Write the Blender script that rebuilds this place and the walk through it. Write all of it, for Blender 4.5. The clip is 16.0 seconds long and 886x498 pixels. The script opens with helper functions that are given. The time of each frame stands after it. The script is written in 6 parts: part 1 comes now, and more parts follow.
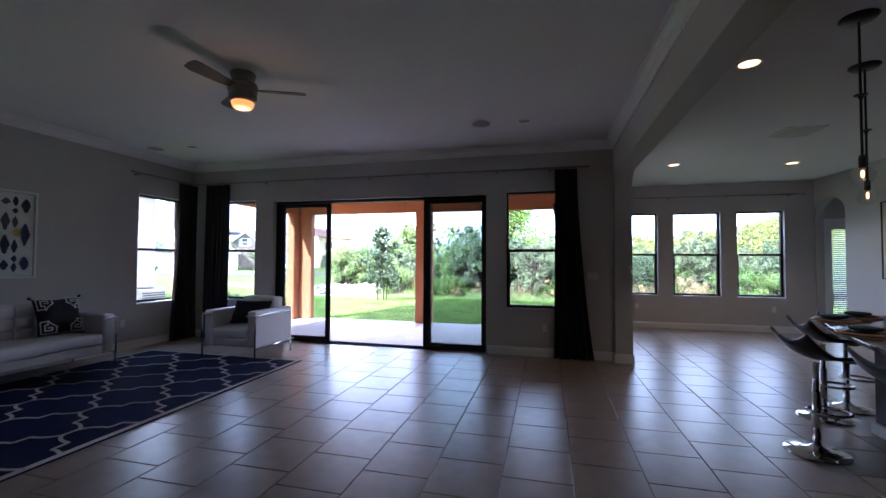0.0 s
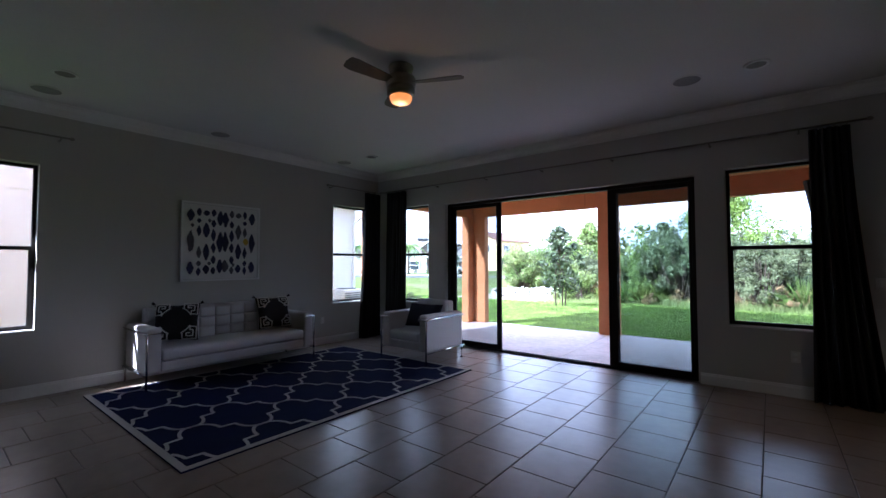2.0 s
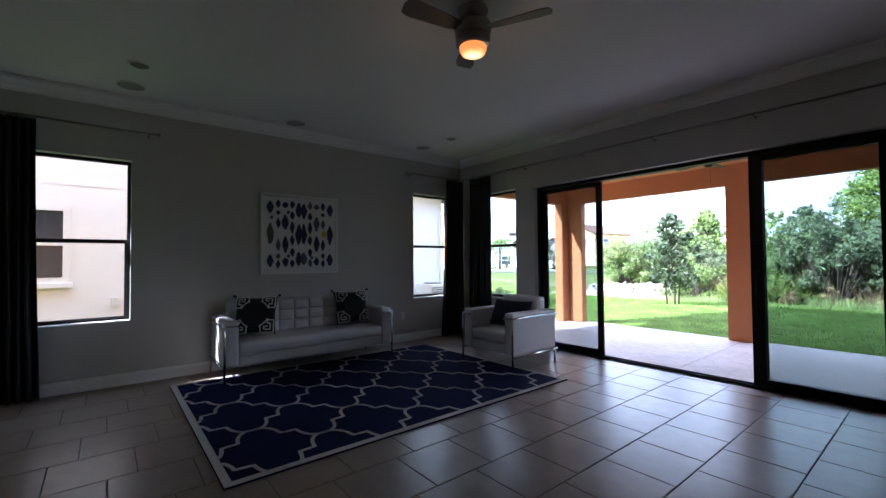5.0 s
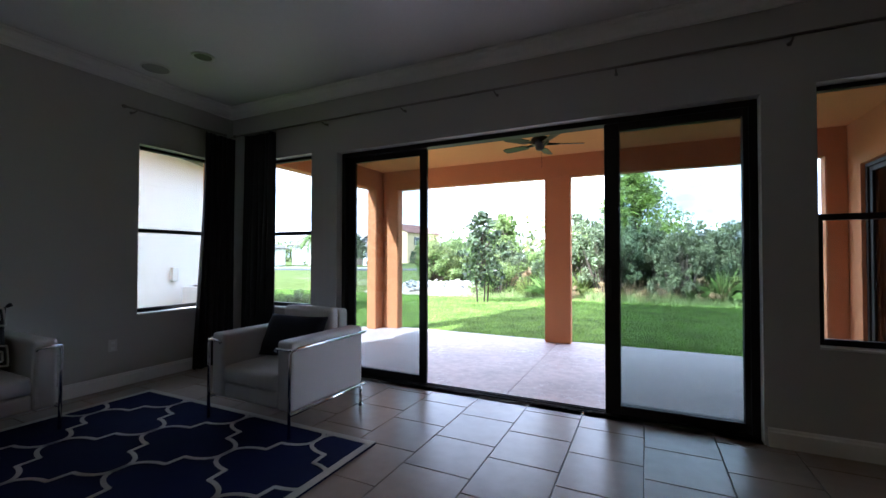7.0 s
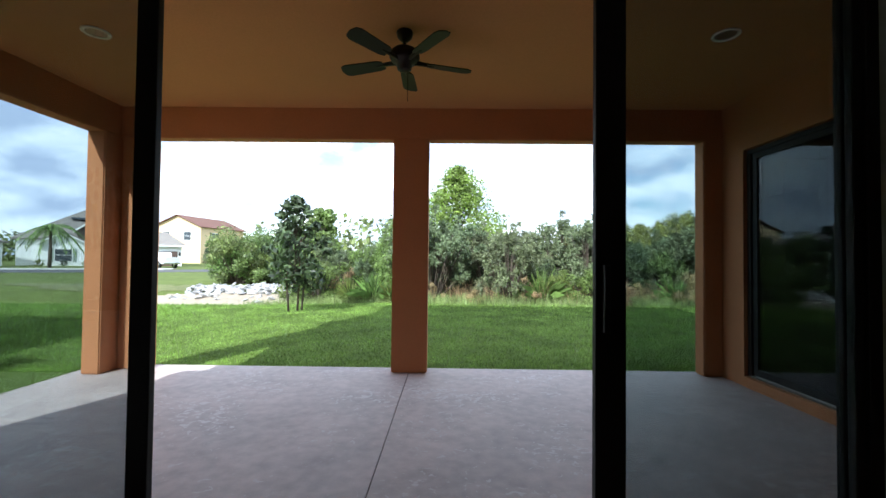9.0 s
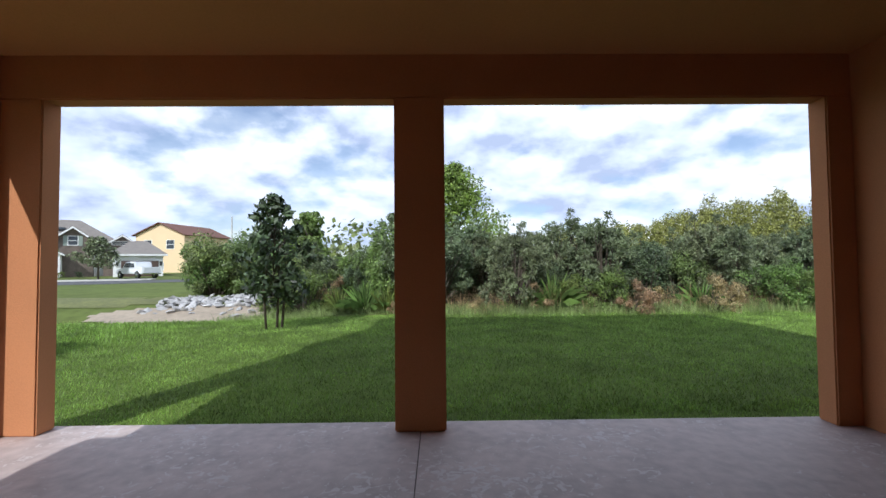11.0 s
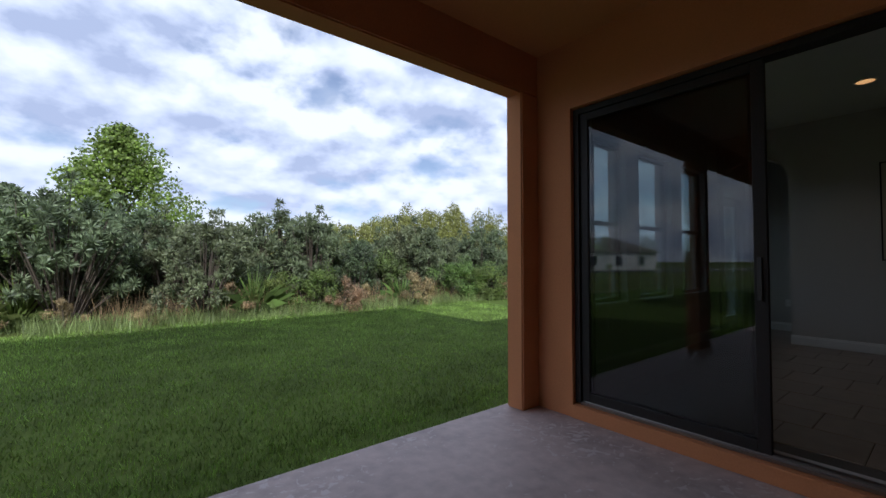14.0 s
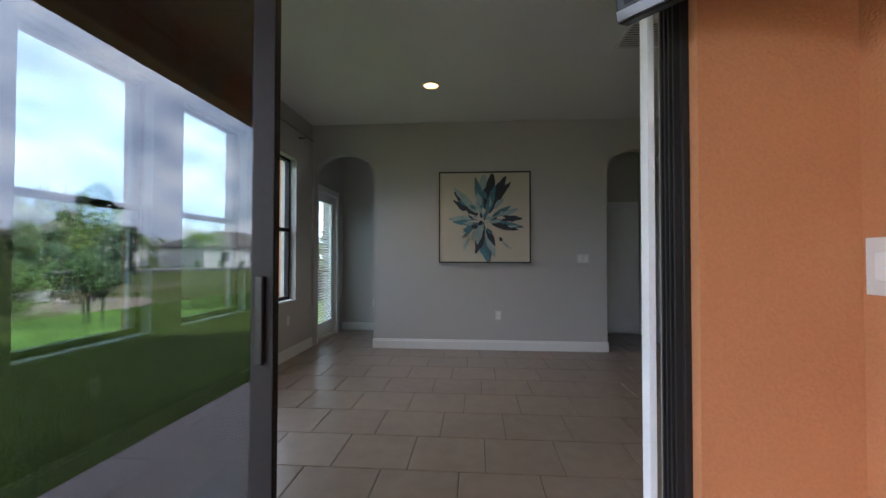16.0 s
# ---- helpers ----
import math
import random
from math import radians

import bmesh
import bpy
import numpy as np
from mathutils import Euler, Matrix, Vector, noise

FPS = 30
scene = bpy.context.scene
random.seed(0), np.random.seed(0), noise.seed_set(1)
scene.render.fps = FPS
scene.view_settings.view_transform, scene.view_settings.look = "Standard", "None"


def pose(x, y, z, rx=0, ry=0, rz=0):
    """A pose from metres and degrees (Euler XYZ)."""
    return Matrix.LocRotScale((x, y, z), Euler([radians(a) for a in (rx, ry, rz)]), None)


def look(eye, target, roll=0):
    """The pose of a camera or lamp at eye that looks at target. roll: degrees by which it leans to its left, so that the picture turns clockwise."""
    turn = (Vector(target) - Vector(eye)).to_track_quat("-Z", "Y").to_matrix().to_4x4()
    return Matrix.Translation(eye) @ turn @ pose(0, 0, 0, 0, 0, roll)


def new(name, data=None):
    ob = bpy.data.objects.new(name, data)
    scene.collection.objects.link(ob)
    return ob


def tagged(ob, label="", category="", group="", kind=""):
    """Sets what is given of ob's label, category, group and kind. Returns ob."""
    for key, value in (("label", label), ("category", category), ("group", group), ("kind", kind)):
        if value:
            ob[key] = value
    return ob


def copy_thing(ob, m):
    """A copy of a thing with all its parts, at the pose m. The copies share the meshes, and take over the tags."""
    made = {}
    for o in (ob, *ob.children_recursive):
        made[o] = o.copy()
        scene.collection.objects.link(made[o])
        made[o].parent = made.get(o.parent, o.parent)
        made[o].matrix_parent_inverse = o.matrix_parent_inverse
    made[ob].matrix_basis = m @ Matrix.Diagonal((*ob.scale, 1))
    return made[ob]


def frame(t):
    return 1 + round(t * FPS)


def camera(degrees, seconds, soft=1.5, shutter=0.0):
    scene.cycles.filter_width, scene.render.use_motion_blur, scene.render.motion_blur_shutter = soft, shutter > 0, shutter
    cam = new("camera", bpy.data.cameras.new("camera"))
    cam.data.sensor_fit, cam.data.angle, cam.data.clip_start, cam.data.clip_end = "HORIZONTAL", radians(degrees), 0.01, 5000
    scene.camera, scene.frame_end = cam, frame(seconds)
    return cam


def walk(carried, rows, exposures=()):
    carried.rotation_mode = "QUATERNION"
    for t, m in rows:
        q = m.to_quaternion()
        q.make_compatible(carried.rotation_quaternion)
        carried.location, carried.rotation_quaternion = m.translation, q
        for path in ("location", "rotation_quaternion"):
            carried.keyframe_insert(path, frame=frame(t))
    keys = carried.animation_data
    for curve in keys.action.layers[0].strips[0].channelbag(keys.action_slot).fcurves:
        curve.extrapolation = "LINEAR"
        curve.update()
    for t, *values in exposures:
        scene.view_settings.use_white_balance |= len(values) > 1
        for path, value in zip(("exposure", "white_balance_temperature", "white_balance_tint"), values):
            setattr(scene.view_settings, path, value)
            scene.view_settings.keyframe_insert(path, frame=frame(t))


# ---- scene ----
cam = camera(93.7, 16.0)
PATH = [
    (0, (0.453, -0.353, 1.407), (-0.032, 1.587, 1.466), 0.3),
    (0.5, (0.446, -0.045, 1.398), (-0.109, 1.875, 1.465), 0.2),
    (1, (0.398, 0.145, 1.392), (-0.386, 1.984, 1.461), 0.3),
    (1.5, (0.286, 0.26, 1.402), (-0.736, 1.978, 1.468), 0.1),
    (2, (0.236, 0.3, 1.399), (-1.001, 1.87, 1.471), -0.1),
    (2.5, (0.224, 0.309, 1.396), (-1.183, 1.729, 1.468), -0.2),
    (3, (0.209, 0.304, 1.397), (-1.307, 1.606, 1.468), -0.3),
    (3.2, (0.183, 0.353, 1.391), (-1.378, 1.602, 1.457), -0.4),
    (5.5, (-0.355, 1.134, 1.331), (-1.892, 2.412, 1.371), -0.5),
    (6, (-0.626, 1.506, 1.316), (-1.98, 2.978, 1.352), -0.4),
    (6.5, (-0.901, 1.961, 1.308), (-2.026, 3.614, 1.342), -0.2),
    (7, (-1.2, 2.433, 1.302), (-2.071, 4.233, 1.339), 0.1),
    (7.5, (-1.443, 2.954, 1.292), (-2.066, 4.854, 1.328), 0.4),
    (8, (-1.675, 3.469, 1.267), (-2.089, 5.425, 1.304), 0.4),
    (8.5, (-1.883, 3.98, 1.256), (-2.062, 5.972, 1.296), 0.8),
    (9, (-2.045, 4.571, 1.218), (-2.069, 6.571, 1.264), 0.6),
    (11.5, (-2.38, 6.197, 1.262), (-2.354, 8.196, 1.332), -0.5),
    (12, (-2.429, 6.327, 1.266), (-2.396, 8.325, 1.339), -0.5),
    (12.5, (-2.456, 6.45, 1.249), (-2.394, 8.447, 1.32), -0.5),
    (13, (-2.354, 6.664, 1.181), (-2.144, 8.652, 1.246), -0.6),
    (13.5, (-2.157, 6.906, 1.186), (-1.506, 8.796, 1.237), -0.4),
    (14, (-1.823, 7.085, 1.157), (-0.573, 8.645, 1.215), 0.0),
    (14.5, (-1.389, 7.154, 1.134), (0.295, 8.231, 1.199), 0.1),
    (15, (-0.931, 7.203, 1.149), (0.961, 7.85, 1.208), 0.4),
    (15.5, (-0.465, 7.253, 1.171), (1.514, 7.535, 1.233), 0.1),
    (16, (0.032, 7.212, 1.235), (2.026, 7.365, 1.275), 0.1),
]
EXPOSURES = [(0, 2.82, 5000, 23), (0.6, 2.52, 5000, 22), (3.0, 2.28, 5080, 18), (6.0, 2.42, 5200, 14), (7.0, 2.25, 5250, 12), (8.0, 1.6, 5350, 8), (8.5, 1.3, 5450, 6), (9.0, 0.84, 5600, 4), (10.2, 0.25, 5650, 8), (11.5, -0.36, 5720, 9), (13.0, -0.36, 5720, 9), (14.0, -0.42, 5650, 12), (14.5, -0.55, 5600, 15), (15.0, -0.15, 5500, 13), (15.5, 1.2, 5550, 12), (16.0, 2.5, 5680, 14)]
walk(cam, [(t, look(eye, target, roll)) for t, eye, target, roll in PATH], EXPOSURES)

# ---- world, sun and exposure ----
SUN_EL, SUN_DIR = radians(40), Vector((0.39, 0.92, 0)).normalized()
world = bpy.data.worlds.new("sky")
scene.world = world
world.use_nodes = True


def make_world():
    nt = world.node_tree
    nt.nodes.clear()
    out = nt.nodes.new("ShaderNodeOutputWorld")
    bg = nt.nodes.new("ShaderNodeBackground")
    sky = nt.nodes.new("ShaderNodeTexSky")
    sky.sky_type, sky.sun_disc, sky.sun_elevation = "NISHITA", False, SUN_EL
    sky.sun_rotation = math.atan2(-SUN_DIR.x, -SUN_DIR.y)
    tc = nt.nodes.new("ShaderNodeTexCoord")
    sep = nt.nodes.new("ShaderNodeSeparateXYZ")
    nt.links.new(tc.outputs["Generated"], sep.inputs[0])

    def m(op, a, b=None, c=None):
        n = nt.nodes.new("ShaderNodeMath")
        n.operation = op
        for i, v in enumerate((a, b, c)):
            if v is None:
                continue
            if isinstance(v, (int, float)):
                n.inputs[i].default_value = v
            else:
                nt.links.new(v, n.inputs[i])
        return n.outputs[0]

    # heaped clouds: bright where the heap thins upwards, grey-blue underneath
    def heap(lift):
        comb = nt.nodes.new("ShaderNodeCombineXYZ")
        nt.links.new(sep.outputs[0], comb.inputs[0])
        nt.links.new(sep.outputs[1], comb.inputs[1])
        nt.links.new(m("MULTIPLY", m("ADD", m("POWER", m("MAXIMUM", sep.outputs[2], 0.001), 0.8), lift), 1.7), comb.inputs[2])
        big = nt.nodes.new("ShaderNodeTexNoise")
        big.inputs["Scale"].default_value, big.inputs["Detail"].default_value = 5.0, 10
        big.inputs["Roughness"].default_value, big.inputs["Distortion"].default_value = 0.50, 0.0
        nt.links.new(comb.outputs[0], big.inputs["Vector"])
        return big.outputs["Fac"]

    low, high = heap(0.0), heap(0.035)
    cover = nt.nodes.new("ShaderNodeValToRGB")
    cover.color_ramp.elements[0].position, cover.color_ramp.elements[1].position = 0.36, 0.47
    cover.color_ramp.elements[0].color = (0.38, 0.38, 0.38, 1)
    nt.links.new(low, cover.inputs["Fac"])
    edge_ = m("MULTIPLY_ADD", m("SUBTRACT", low, high), 4.2, 0.40)
    body = m("MULTIPLY_ADD", m("SUBTRACT", 0.56, low), 1.2, edge_)
    shade = nt.nodes.new("ShaderNodeValToRGB")
    e = shade.color_ramp.elements
    e[0].position, e[0].color = 0.02, (0.50, 0.55, 0.68, 1)
    e[1].position, e[1].color = 0.78, (1, 1, 1, 1)
    mid_ = e.new(0.40)
    mid_.color = (0.75, 0.79, 0.88, 1)
    nt.links.new(body, shade.inputs["Fac"])
    tint = nt.nodes.new("ShaderNodeMix")
    tint.data_type, tint.blend_type = "RGBA", "MULTIPLY"
    tint.inputs["Factor"].default_value = 1.0
    nt.links.new(shade.outputs[0], tint.inputs["A"])
    tint.inputs["B"].default_value = (CLOUD, CLOUD * 1.005, CLOUD * 1.03, 1)
    mix = nt.nodes.new("ShaderNodeMix")
    mix.data_type = "RGBA"
    nt.links.new(cover.outputs[0], mix.inputs["Factor"])
    nt.links.new(sky.outputs[0], mix.inputs["A"])
    nt.links.new(tint.outputs["Result"], mix.inputs["B"])
    nt.links.new(mix.outputs["Result"], bg.inputs["Color"])
    bg.inputs["Strength"].default_value = SKY
    nt.links.new(bg.outputs[0], out.inputs["Surface"])


SKY, CLOUD = 0.15, 9.3
make_world()
sun = new("sun", bpy.data.lights.new("sun", "SUN"))
sun.data.energy, sun.data.angle, sun.data.color = 5.0, radians(0.55), (1.0, 0.94, 0.85)
sun.matrix_world = look((0, 0, 0), (SUN_DIR.x * math.cos(SUN_EL), SUN_DIR.y * math.cos(SUN_EL), -math.sin(SUN_EL)))


# ---- materials ----
def material(name, color, rough=0.6, metal=0.0, bump=0.0, scale=20.0, var=0.12, big=1.5, spec=0.5, detail=6, color2=None,
             fine=None, coat=0.0, rand=0.0):
    """A surface with variation at two scales, grain relief and, where asked, a shade of its own for every piece."""
    mat = bpy.data.materials.new(name)
    mat.use_nodes = True
    nt = mat.node_tree
    b = nt.nodes["Principled BSDF"]
    b.inputs["Roughness"].default_value, b.inputs["Metallic"].default_value = rough, metal
    b.inputs["Specular IOR Level"].default_value = spec
    b.inputs["Coat Weight"].default_value = coat
    tc = nt.nodes.new("ShaderNodeTexCoord")
    geo = nt.nodes.new("ShaderNodeNewGeometry")
    n1 = nt.nodes.new("ShaderNodeTexNoise")
    n1.inputs["Scale"].default_value, n1.inputs["Detail"].default_value = scale, detail
    n2 = nt.nodes.new("ShaderNodeTexNoise")
    n2.inputs["Scale"].default_value, n2.inputs["Detail"].default_value = big, 3
    nt.links.new(geo.outputs["Position"], n1.inputs["Vector"])
    nt.links.new(geo.outputs["Position"], n2.inputs["Vector"])
    ramp = nt.nodes.new("ShaderNodeMix")
    ramp.data_type = "RGBA"
    c2 = color2 or tuple(min(1, c * (1 - var)) for c in color)
    hi = tuple(min(1, c * (1 + var * 0.6)) for c in color)
    ramp.inputs["A"].default_value, ramp.inputs["B"].default_value = (*c2, 1), (*hi, 1)
    add = nt.nodes.new("ShaderNodeMath")
    add.operation = "MULTIPLY_ADD"
    nt.links.new(n1.outputs["Fac"], add.inputs[0])
    add.inputs[1].default_value = 0.5
    half = nt.nodes.new("ShaderNodeMath")
    half.operation = "MULTIPLY"
    nt.links.new(n2.outputs["Fac"], half.inputs[0])
    half.inputs[1].default_value = 0.5
    nt.links.new(half.outputs[0], add.inputs[2])
    st = nt.nodes.new("ShaderNodeMapRange")
    st.inputs["From Min"].default_value, st.inputs["From Max"].default_value = 0.3, 0.7
    nt.links.new(add.outputs[0], st.inputs["Value"])
    nt.links.new(st.outputs[0], ramp.inputs["Factor"])
    col = ramp.outputs["Result"]
    if rand:
        oi = nt.nodes.new("ShaderNodeObjectInfo")
        hsv = nt.nodes.new("ShaderNodeHueSaturation")
        mr = nt.nodes.new("ShaderNodeMapRange")
        mr.inputs["To Min"].default_value, mr.inputs["To Max"].default_value = 1 - rand, 1 + rand
        ad = nt.nodes.new("ShaderNodeMath")
        ad.operation = "ADD"
        fr = nt.nodes.new("ShaderNodeMath")
        fr.operation = "FRACT"
        nt.links.new(oi.outputs["Random"], ad.inputs[0])
        nt.links.new(geo.outputs["Random Per Island"], ad.inputs[1])
        nt.links.new(ad.outputs[0], fr.inputs[0])
        nt.links.new(fr.outputs[0], mr.inputs["Value"])
        nt.links.new(mr.outputs[0], hsv.inputs["Value"])
        nt.links.new(col, hsv.inputs["Color"])
        col = hsv.outputs[0]
    nt.links.new(col, b.inputs["Base Color"])
    rr = nt.nodes.new("ShaderNodeMapRange")
    rr.inputs["To Min"].default_value, rr.inputs["To Max"].default_value = max(0.02, rough * 0.85), min(1, rough * 1.15)
    nt.links.new(n2.outputs["Fac"], rr.inputs["Value"])
    nt.links.new(rr.outputs[0], b.inputs["Roughness"])
    if bump:
        bp = nt.nodes.new("ShaderNodeBump")
        bp.inputs["Strength"].default_value, bp.inputs["Distance"].default_value = min(1, bump), 0.004
        if fine:
            n3 = nt.nodes.new("ShaderNodeTexNoise")
            n3.inputs["Scale"].default_value = fine
            nt.links.new(geo.outputs["Position"], n3.inputs["Vector"])
            nt.links.new(n3.outputs["Fac"], bp.inputs["Height"])
        else:
            nt.links.new(n1.outputs["Fac"], bp.inputs["Height"])
        nt.links.new(bp.outputs[0], b.inputs["Normal"])
    return mat


def leaf_material(name, color, var=0.6, trans=0.35):
    """Leaves: a shade for every leaf, some light through them."""
    mat = bpy.data.materials.new(name)
    mat.use_nodes = True
    nt = mat.node_tree
    b = nt.nodes["Principled BSDF"]
    b.inputs["Roughness"].default_value = 0.5
    geo = nt.nodes.new("ShaderNodeNewGeometry")
    oi = nt.nodes.new("ShaderNodeObjectInfo")
    hsv = nt.nodes.new("ShaderNodeHueSaturation")
    hsv.inputs["Color"].default_value = (*color, 1)
    mr = nt.nodes.new("ShaderNodeMapRange")
    mr.inputs["To Min"].default_value, mr.inputs["To Max"].default_value = 1 - var, 1 + var
    nt.links.new(geo.outputs["Random Per Island"], mr.inputs["Value"])
    clump = nt.nodes.new("ShaderNodeTexNoise")
    clump.inputs["Scale"].default_value, clump.inputs["Detail"].default_value = 1.7, 2
    nt.links.new(geo.outputs["Position"], clump.inputs["Vector"])
    cr = nt.nodes.new("ShaderNodeMapRange")
    cr.inputs["From Min"].default_value, cr.inputs["From Max"].default_value = 0.32, 0.68
    cr.inputs["To Min"].default_value, cr.inputs["To Max"].default_value = 0.62, 1.35
    nt.links.new(clump.outputs["Fac"], cr.inputs["Value"])
    mul = nt.nodes.new("ShaderNodeMath")
    mul.operation = "MULTIPLY"
    nt.links.new(mr.outputs[0], mul.inputs[0])
    nt.links.new(cr.outputs[0], mul.inputs[1])
    nt.links.new(mul.outputs[0], hsv.inputs["Value"])
    hu = nt.nodes.new("ShaderNodeMapRange")
    hu.inputs["To Min"].default_value, hu.inputs["To Max"].default_value = 0.475, 0.525
    nt.links.new(oi.outputs["Random"], hu.inputs["Value"])
    nt.links.new(hu.outputs[0], hsv.inputs["Hue"])
    nt.links.new(hsv.outputs[0], b.inputs["Base Color"])
    tr = nt.nodes.new("ShaderNodeBsdfTranslucent")
    nt.links.new(hsv.outputs[0], tr.inputs["Color"])
    mix = nt.nodes.new("ShaderNodeMixShader")
    mix.inputs[0].default_value = trans
    nt.links.new(b.outputs[0], mix.inputs[1])
    nt.links.new(tr.outputs[0], mix.inputs[2])
    nt.links.new(mix.outputs[0], nt.nodes["Material Output"].inputs["Surface"])
    return mat


def glass_material(name, tint, ior=0.04):
    """A thin pane: light passes straight, tinted, and mirrors off by the angle."""
    mat = bpy.data.materials.new(name)
    mat.use_nodes = True
    nt = mat.node_tree
    nt.nodes.remove(nt.nodes["Principled BSDF"])
    t = nt.nodes.new("ShaderNodeBsdfTransparent")
    t.inputs["Color"].default_value = (*tint, 1)
    g = nt.nodes.new("ShaderNodeBsdfGlossy")
    g.inputs["Roughness"].default_value = 0.0
    lw = nt.nodes.new("ShaderNodeLayerWeight")
    lw.inputs["Blend"].default_value = 0.5
    pw = nt.nodes.new("ShaderNodeMath")
    pw.operation, pw.inputs[1].default_value = "POWER", 5
    nt.links.new(lw.outputs["Facing"], pw.inputs[0])
    f = nt.nodes.new("ShaderNodeMath")
    f.operation, f.inputs[1].default_value, f.inputs[2].default_value = "MULTIPLY_ADD", 1 - ior, ior
    nt.links.new(pw.outputs[0], f.inputs[0])
    mix = nt.nodes.new("ShaderNodeMixShader")
    nt.links.new(f.outputs[0], mix.inputs[0])
    nt.links.new(t.outputs[0], mix.inputs[1])
    nt.links.new(g.outputs[0], mix.inputs[2])
    nt.links.new(mix.outputs[0], nt.nodes["Material Output"].inputs["Surface"])
    return mat


def lamp_material(name, color, strength):
    mat = bpy.data.materials.new(name)
    mat.use_nodes = True
    b = mat.node_tree.nodes["Principled BSDF"]
    b.inputs["Base Color"].default_value = (0.9, 0.85, 0.75, 1)
    b.inputs["Emission Color"].default_value, b.inputs["Emission Strength"].default_value = (*color, 1), strength
    return mat


M_WALL = material("greige wall paint", (0.53, 0.515, 0.485), 0.75, bump=0.25, scale=140, var=0.05, big=0.8)
M_CEIL = material("flat white ceiling paint", (0.74, 0.74, 0.735), 0.9, bump=0.5, scale=60, var=0.05, big=1.2)
M_TRIM = material("white satin trim paint", (0.82, 0.82, 0.80), 0.35, scale=30, var=0.04)
M_TILE = material("beige ceramic floor tile", (0.28, 0.217, 0.165), 0.30, bump=0.12, scale=9, var=0.22, big=2.2, detail=8, rand=0.06)
M_GROUT = material("dark grout", (0.10, 0.085, 0.07), 0.9, bump=0.3, scale=200)
M_BRONZE = material("dark bronze aluminium frame", (0.020, 0.018, 0.017), 0.55, metal=0.1, scale=60, var=0.2, spec=0.3)
M_STUCCO = material("terracotta orange stucco", (0.53, 0.222, 0.092), 0.85, bump=0.6, scale=95, var=0.13, big=1.6)
M_PCEIL = material("orange patio ceiling stucco", (0.55, 0.25, 0.09), 0.9, bump=0.7, scale=60, var=0.09)
M_SLAB = material("broom-finished pinkish concrete slab", (0.48, 0.395, 0.372), 0.6, bump=0.6, scale=11, var=0.30, big=1.7, detail=10)


def flaked(mat, pale, scale, lo, hi):
    """Pale worn flakes in drifts over a surface."""
    nt = mat.node_tree
    b = nt.nodes["Principled BSDF"]
    src = b.inputs["Base Color"].links[0].from_socket
    geo = nt.nodes.new("ShaderNodeNewGeometry")
    fine = nt.nodes.new("ShaderNodeTexNoise")
    fine.inputs["Scale"].default_value, fine.inputs["Detail"].default_value, fine.inputs["Distortion"].default_value = scale, 5, 1.6
    drift = nt.nodes.new("ShaderNodeTexNoise")
    drift.inputs["Scale"].default_value, drift.inputs["Detail"].default_value = 1.3, 2
    for n in (fine, drift):
        nt.links.new(geo.outputs["Position"], n.inputs["Vector"])
    ad = nt.nodes.new("ShaderNodeMath")
    ad.operation, ad.inputs[1].default_value = "MULTIPLY_ADD", 0.5
    nt.links.new(drift.outputs["Fac"], ad.inputs[0])
    nt.links.new(fine.outputs["Fac"], ad.inputs[2])
    mr = nt.nodes.new("ShaderNodeMapRange")
    mr.inputs["From Min"].default_value, mr.inputs["From Max"].default_value = lo, hi
    nt.links.new(ad.outputs[0], mr.inputs["Value"])
    mx = nt.nodes.new("ShaderNodeMix")
    mx.data_type = "RGBA"
    nt.links.new(mr.outputs[0], mx.inputs["Factor"])
    nt.links.new(src, mx.inputs["A"])
    mx.inputs["B"].default_value = (*pale, 1)
    nt.links.new(mx.outputs["Result"], b.inputs["Base Color"])


flaked(M_SLAB, (0.545, 0.49, 0.48), 13, 0.86, 0.93)
M_LEATHER = material("white leather", (0.66, 0.64, 0.65), 0.42, bump=0.25, scale=160, var=0.05)
M_CHROME = material("polished chrome", (0.75, 0.75, 0.76), 0.08, metal=1.0, scale=8, var=0.05)
M_NICKEL = material("brushed nickel", (0.30, 0.28, 0.26), 0.3, metal=1.0, scale=120, var=0.1)
M_BLACK = material("black satin plastic", (0.012, 0.012, 0.013), 0.35, scale=60, var=0.2)
M_NAVY = material("navy wool pile", (0.006, 0.010, 0.052), 0.95, bump=1.0, scale=320, var=0.35, big=3, spec=0.1)
M_IVORY = material("ivory wool pile", (0.58, 0.55, 0.50), 0.95, bump=1.0, scale=320, var=0.2, spec=0.1)
M_CURTAIN = material("charcoal velvet curtain", (0.022, 0.022, 0.026), 0.55, bump=0.6, scale=260, var=0.3, spec=0.3)
M_GLASS = glass_material("tinted window glass", (0.66, 0.71, 0.70), 0.03)
M_GLASS2 = glass_material("reflective tinted patio door glass", (0.38, 0.44, 0.45), 0.06)
M_SLIDE = glass_material("tinted sliding door glass", (0.88, 0.92, 0.91), 0.01)
M_INNER = glass_material("clear inner face of a pane", (0.99, 0.99, 0.99), 0.0)
M_WHITE = material("white gloss lacquer", (0.80, 0.80, 0.80), 0.22, scale=10, var=0.03)
M_PLATE = material("white plastic plate", (0.72, 0.71, 0.68), 0.4, scale=30, var=0.03)


# ---- builders ----
def mesh_of(name, bm, mat, smooth=False):
    me = bpy.data.meshes.new(name)
    bm.normal_update()
    bm.to_mesh(me)
    bm.free()
    me.materials.append(mat)
    if smooth:
        for p in me.polygons:
            p.use_smooth = True
    return me


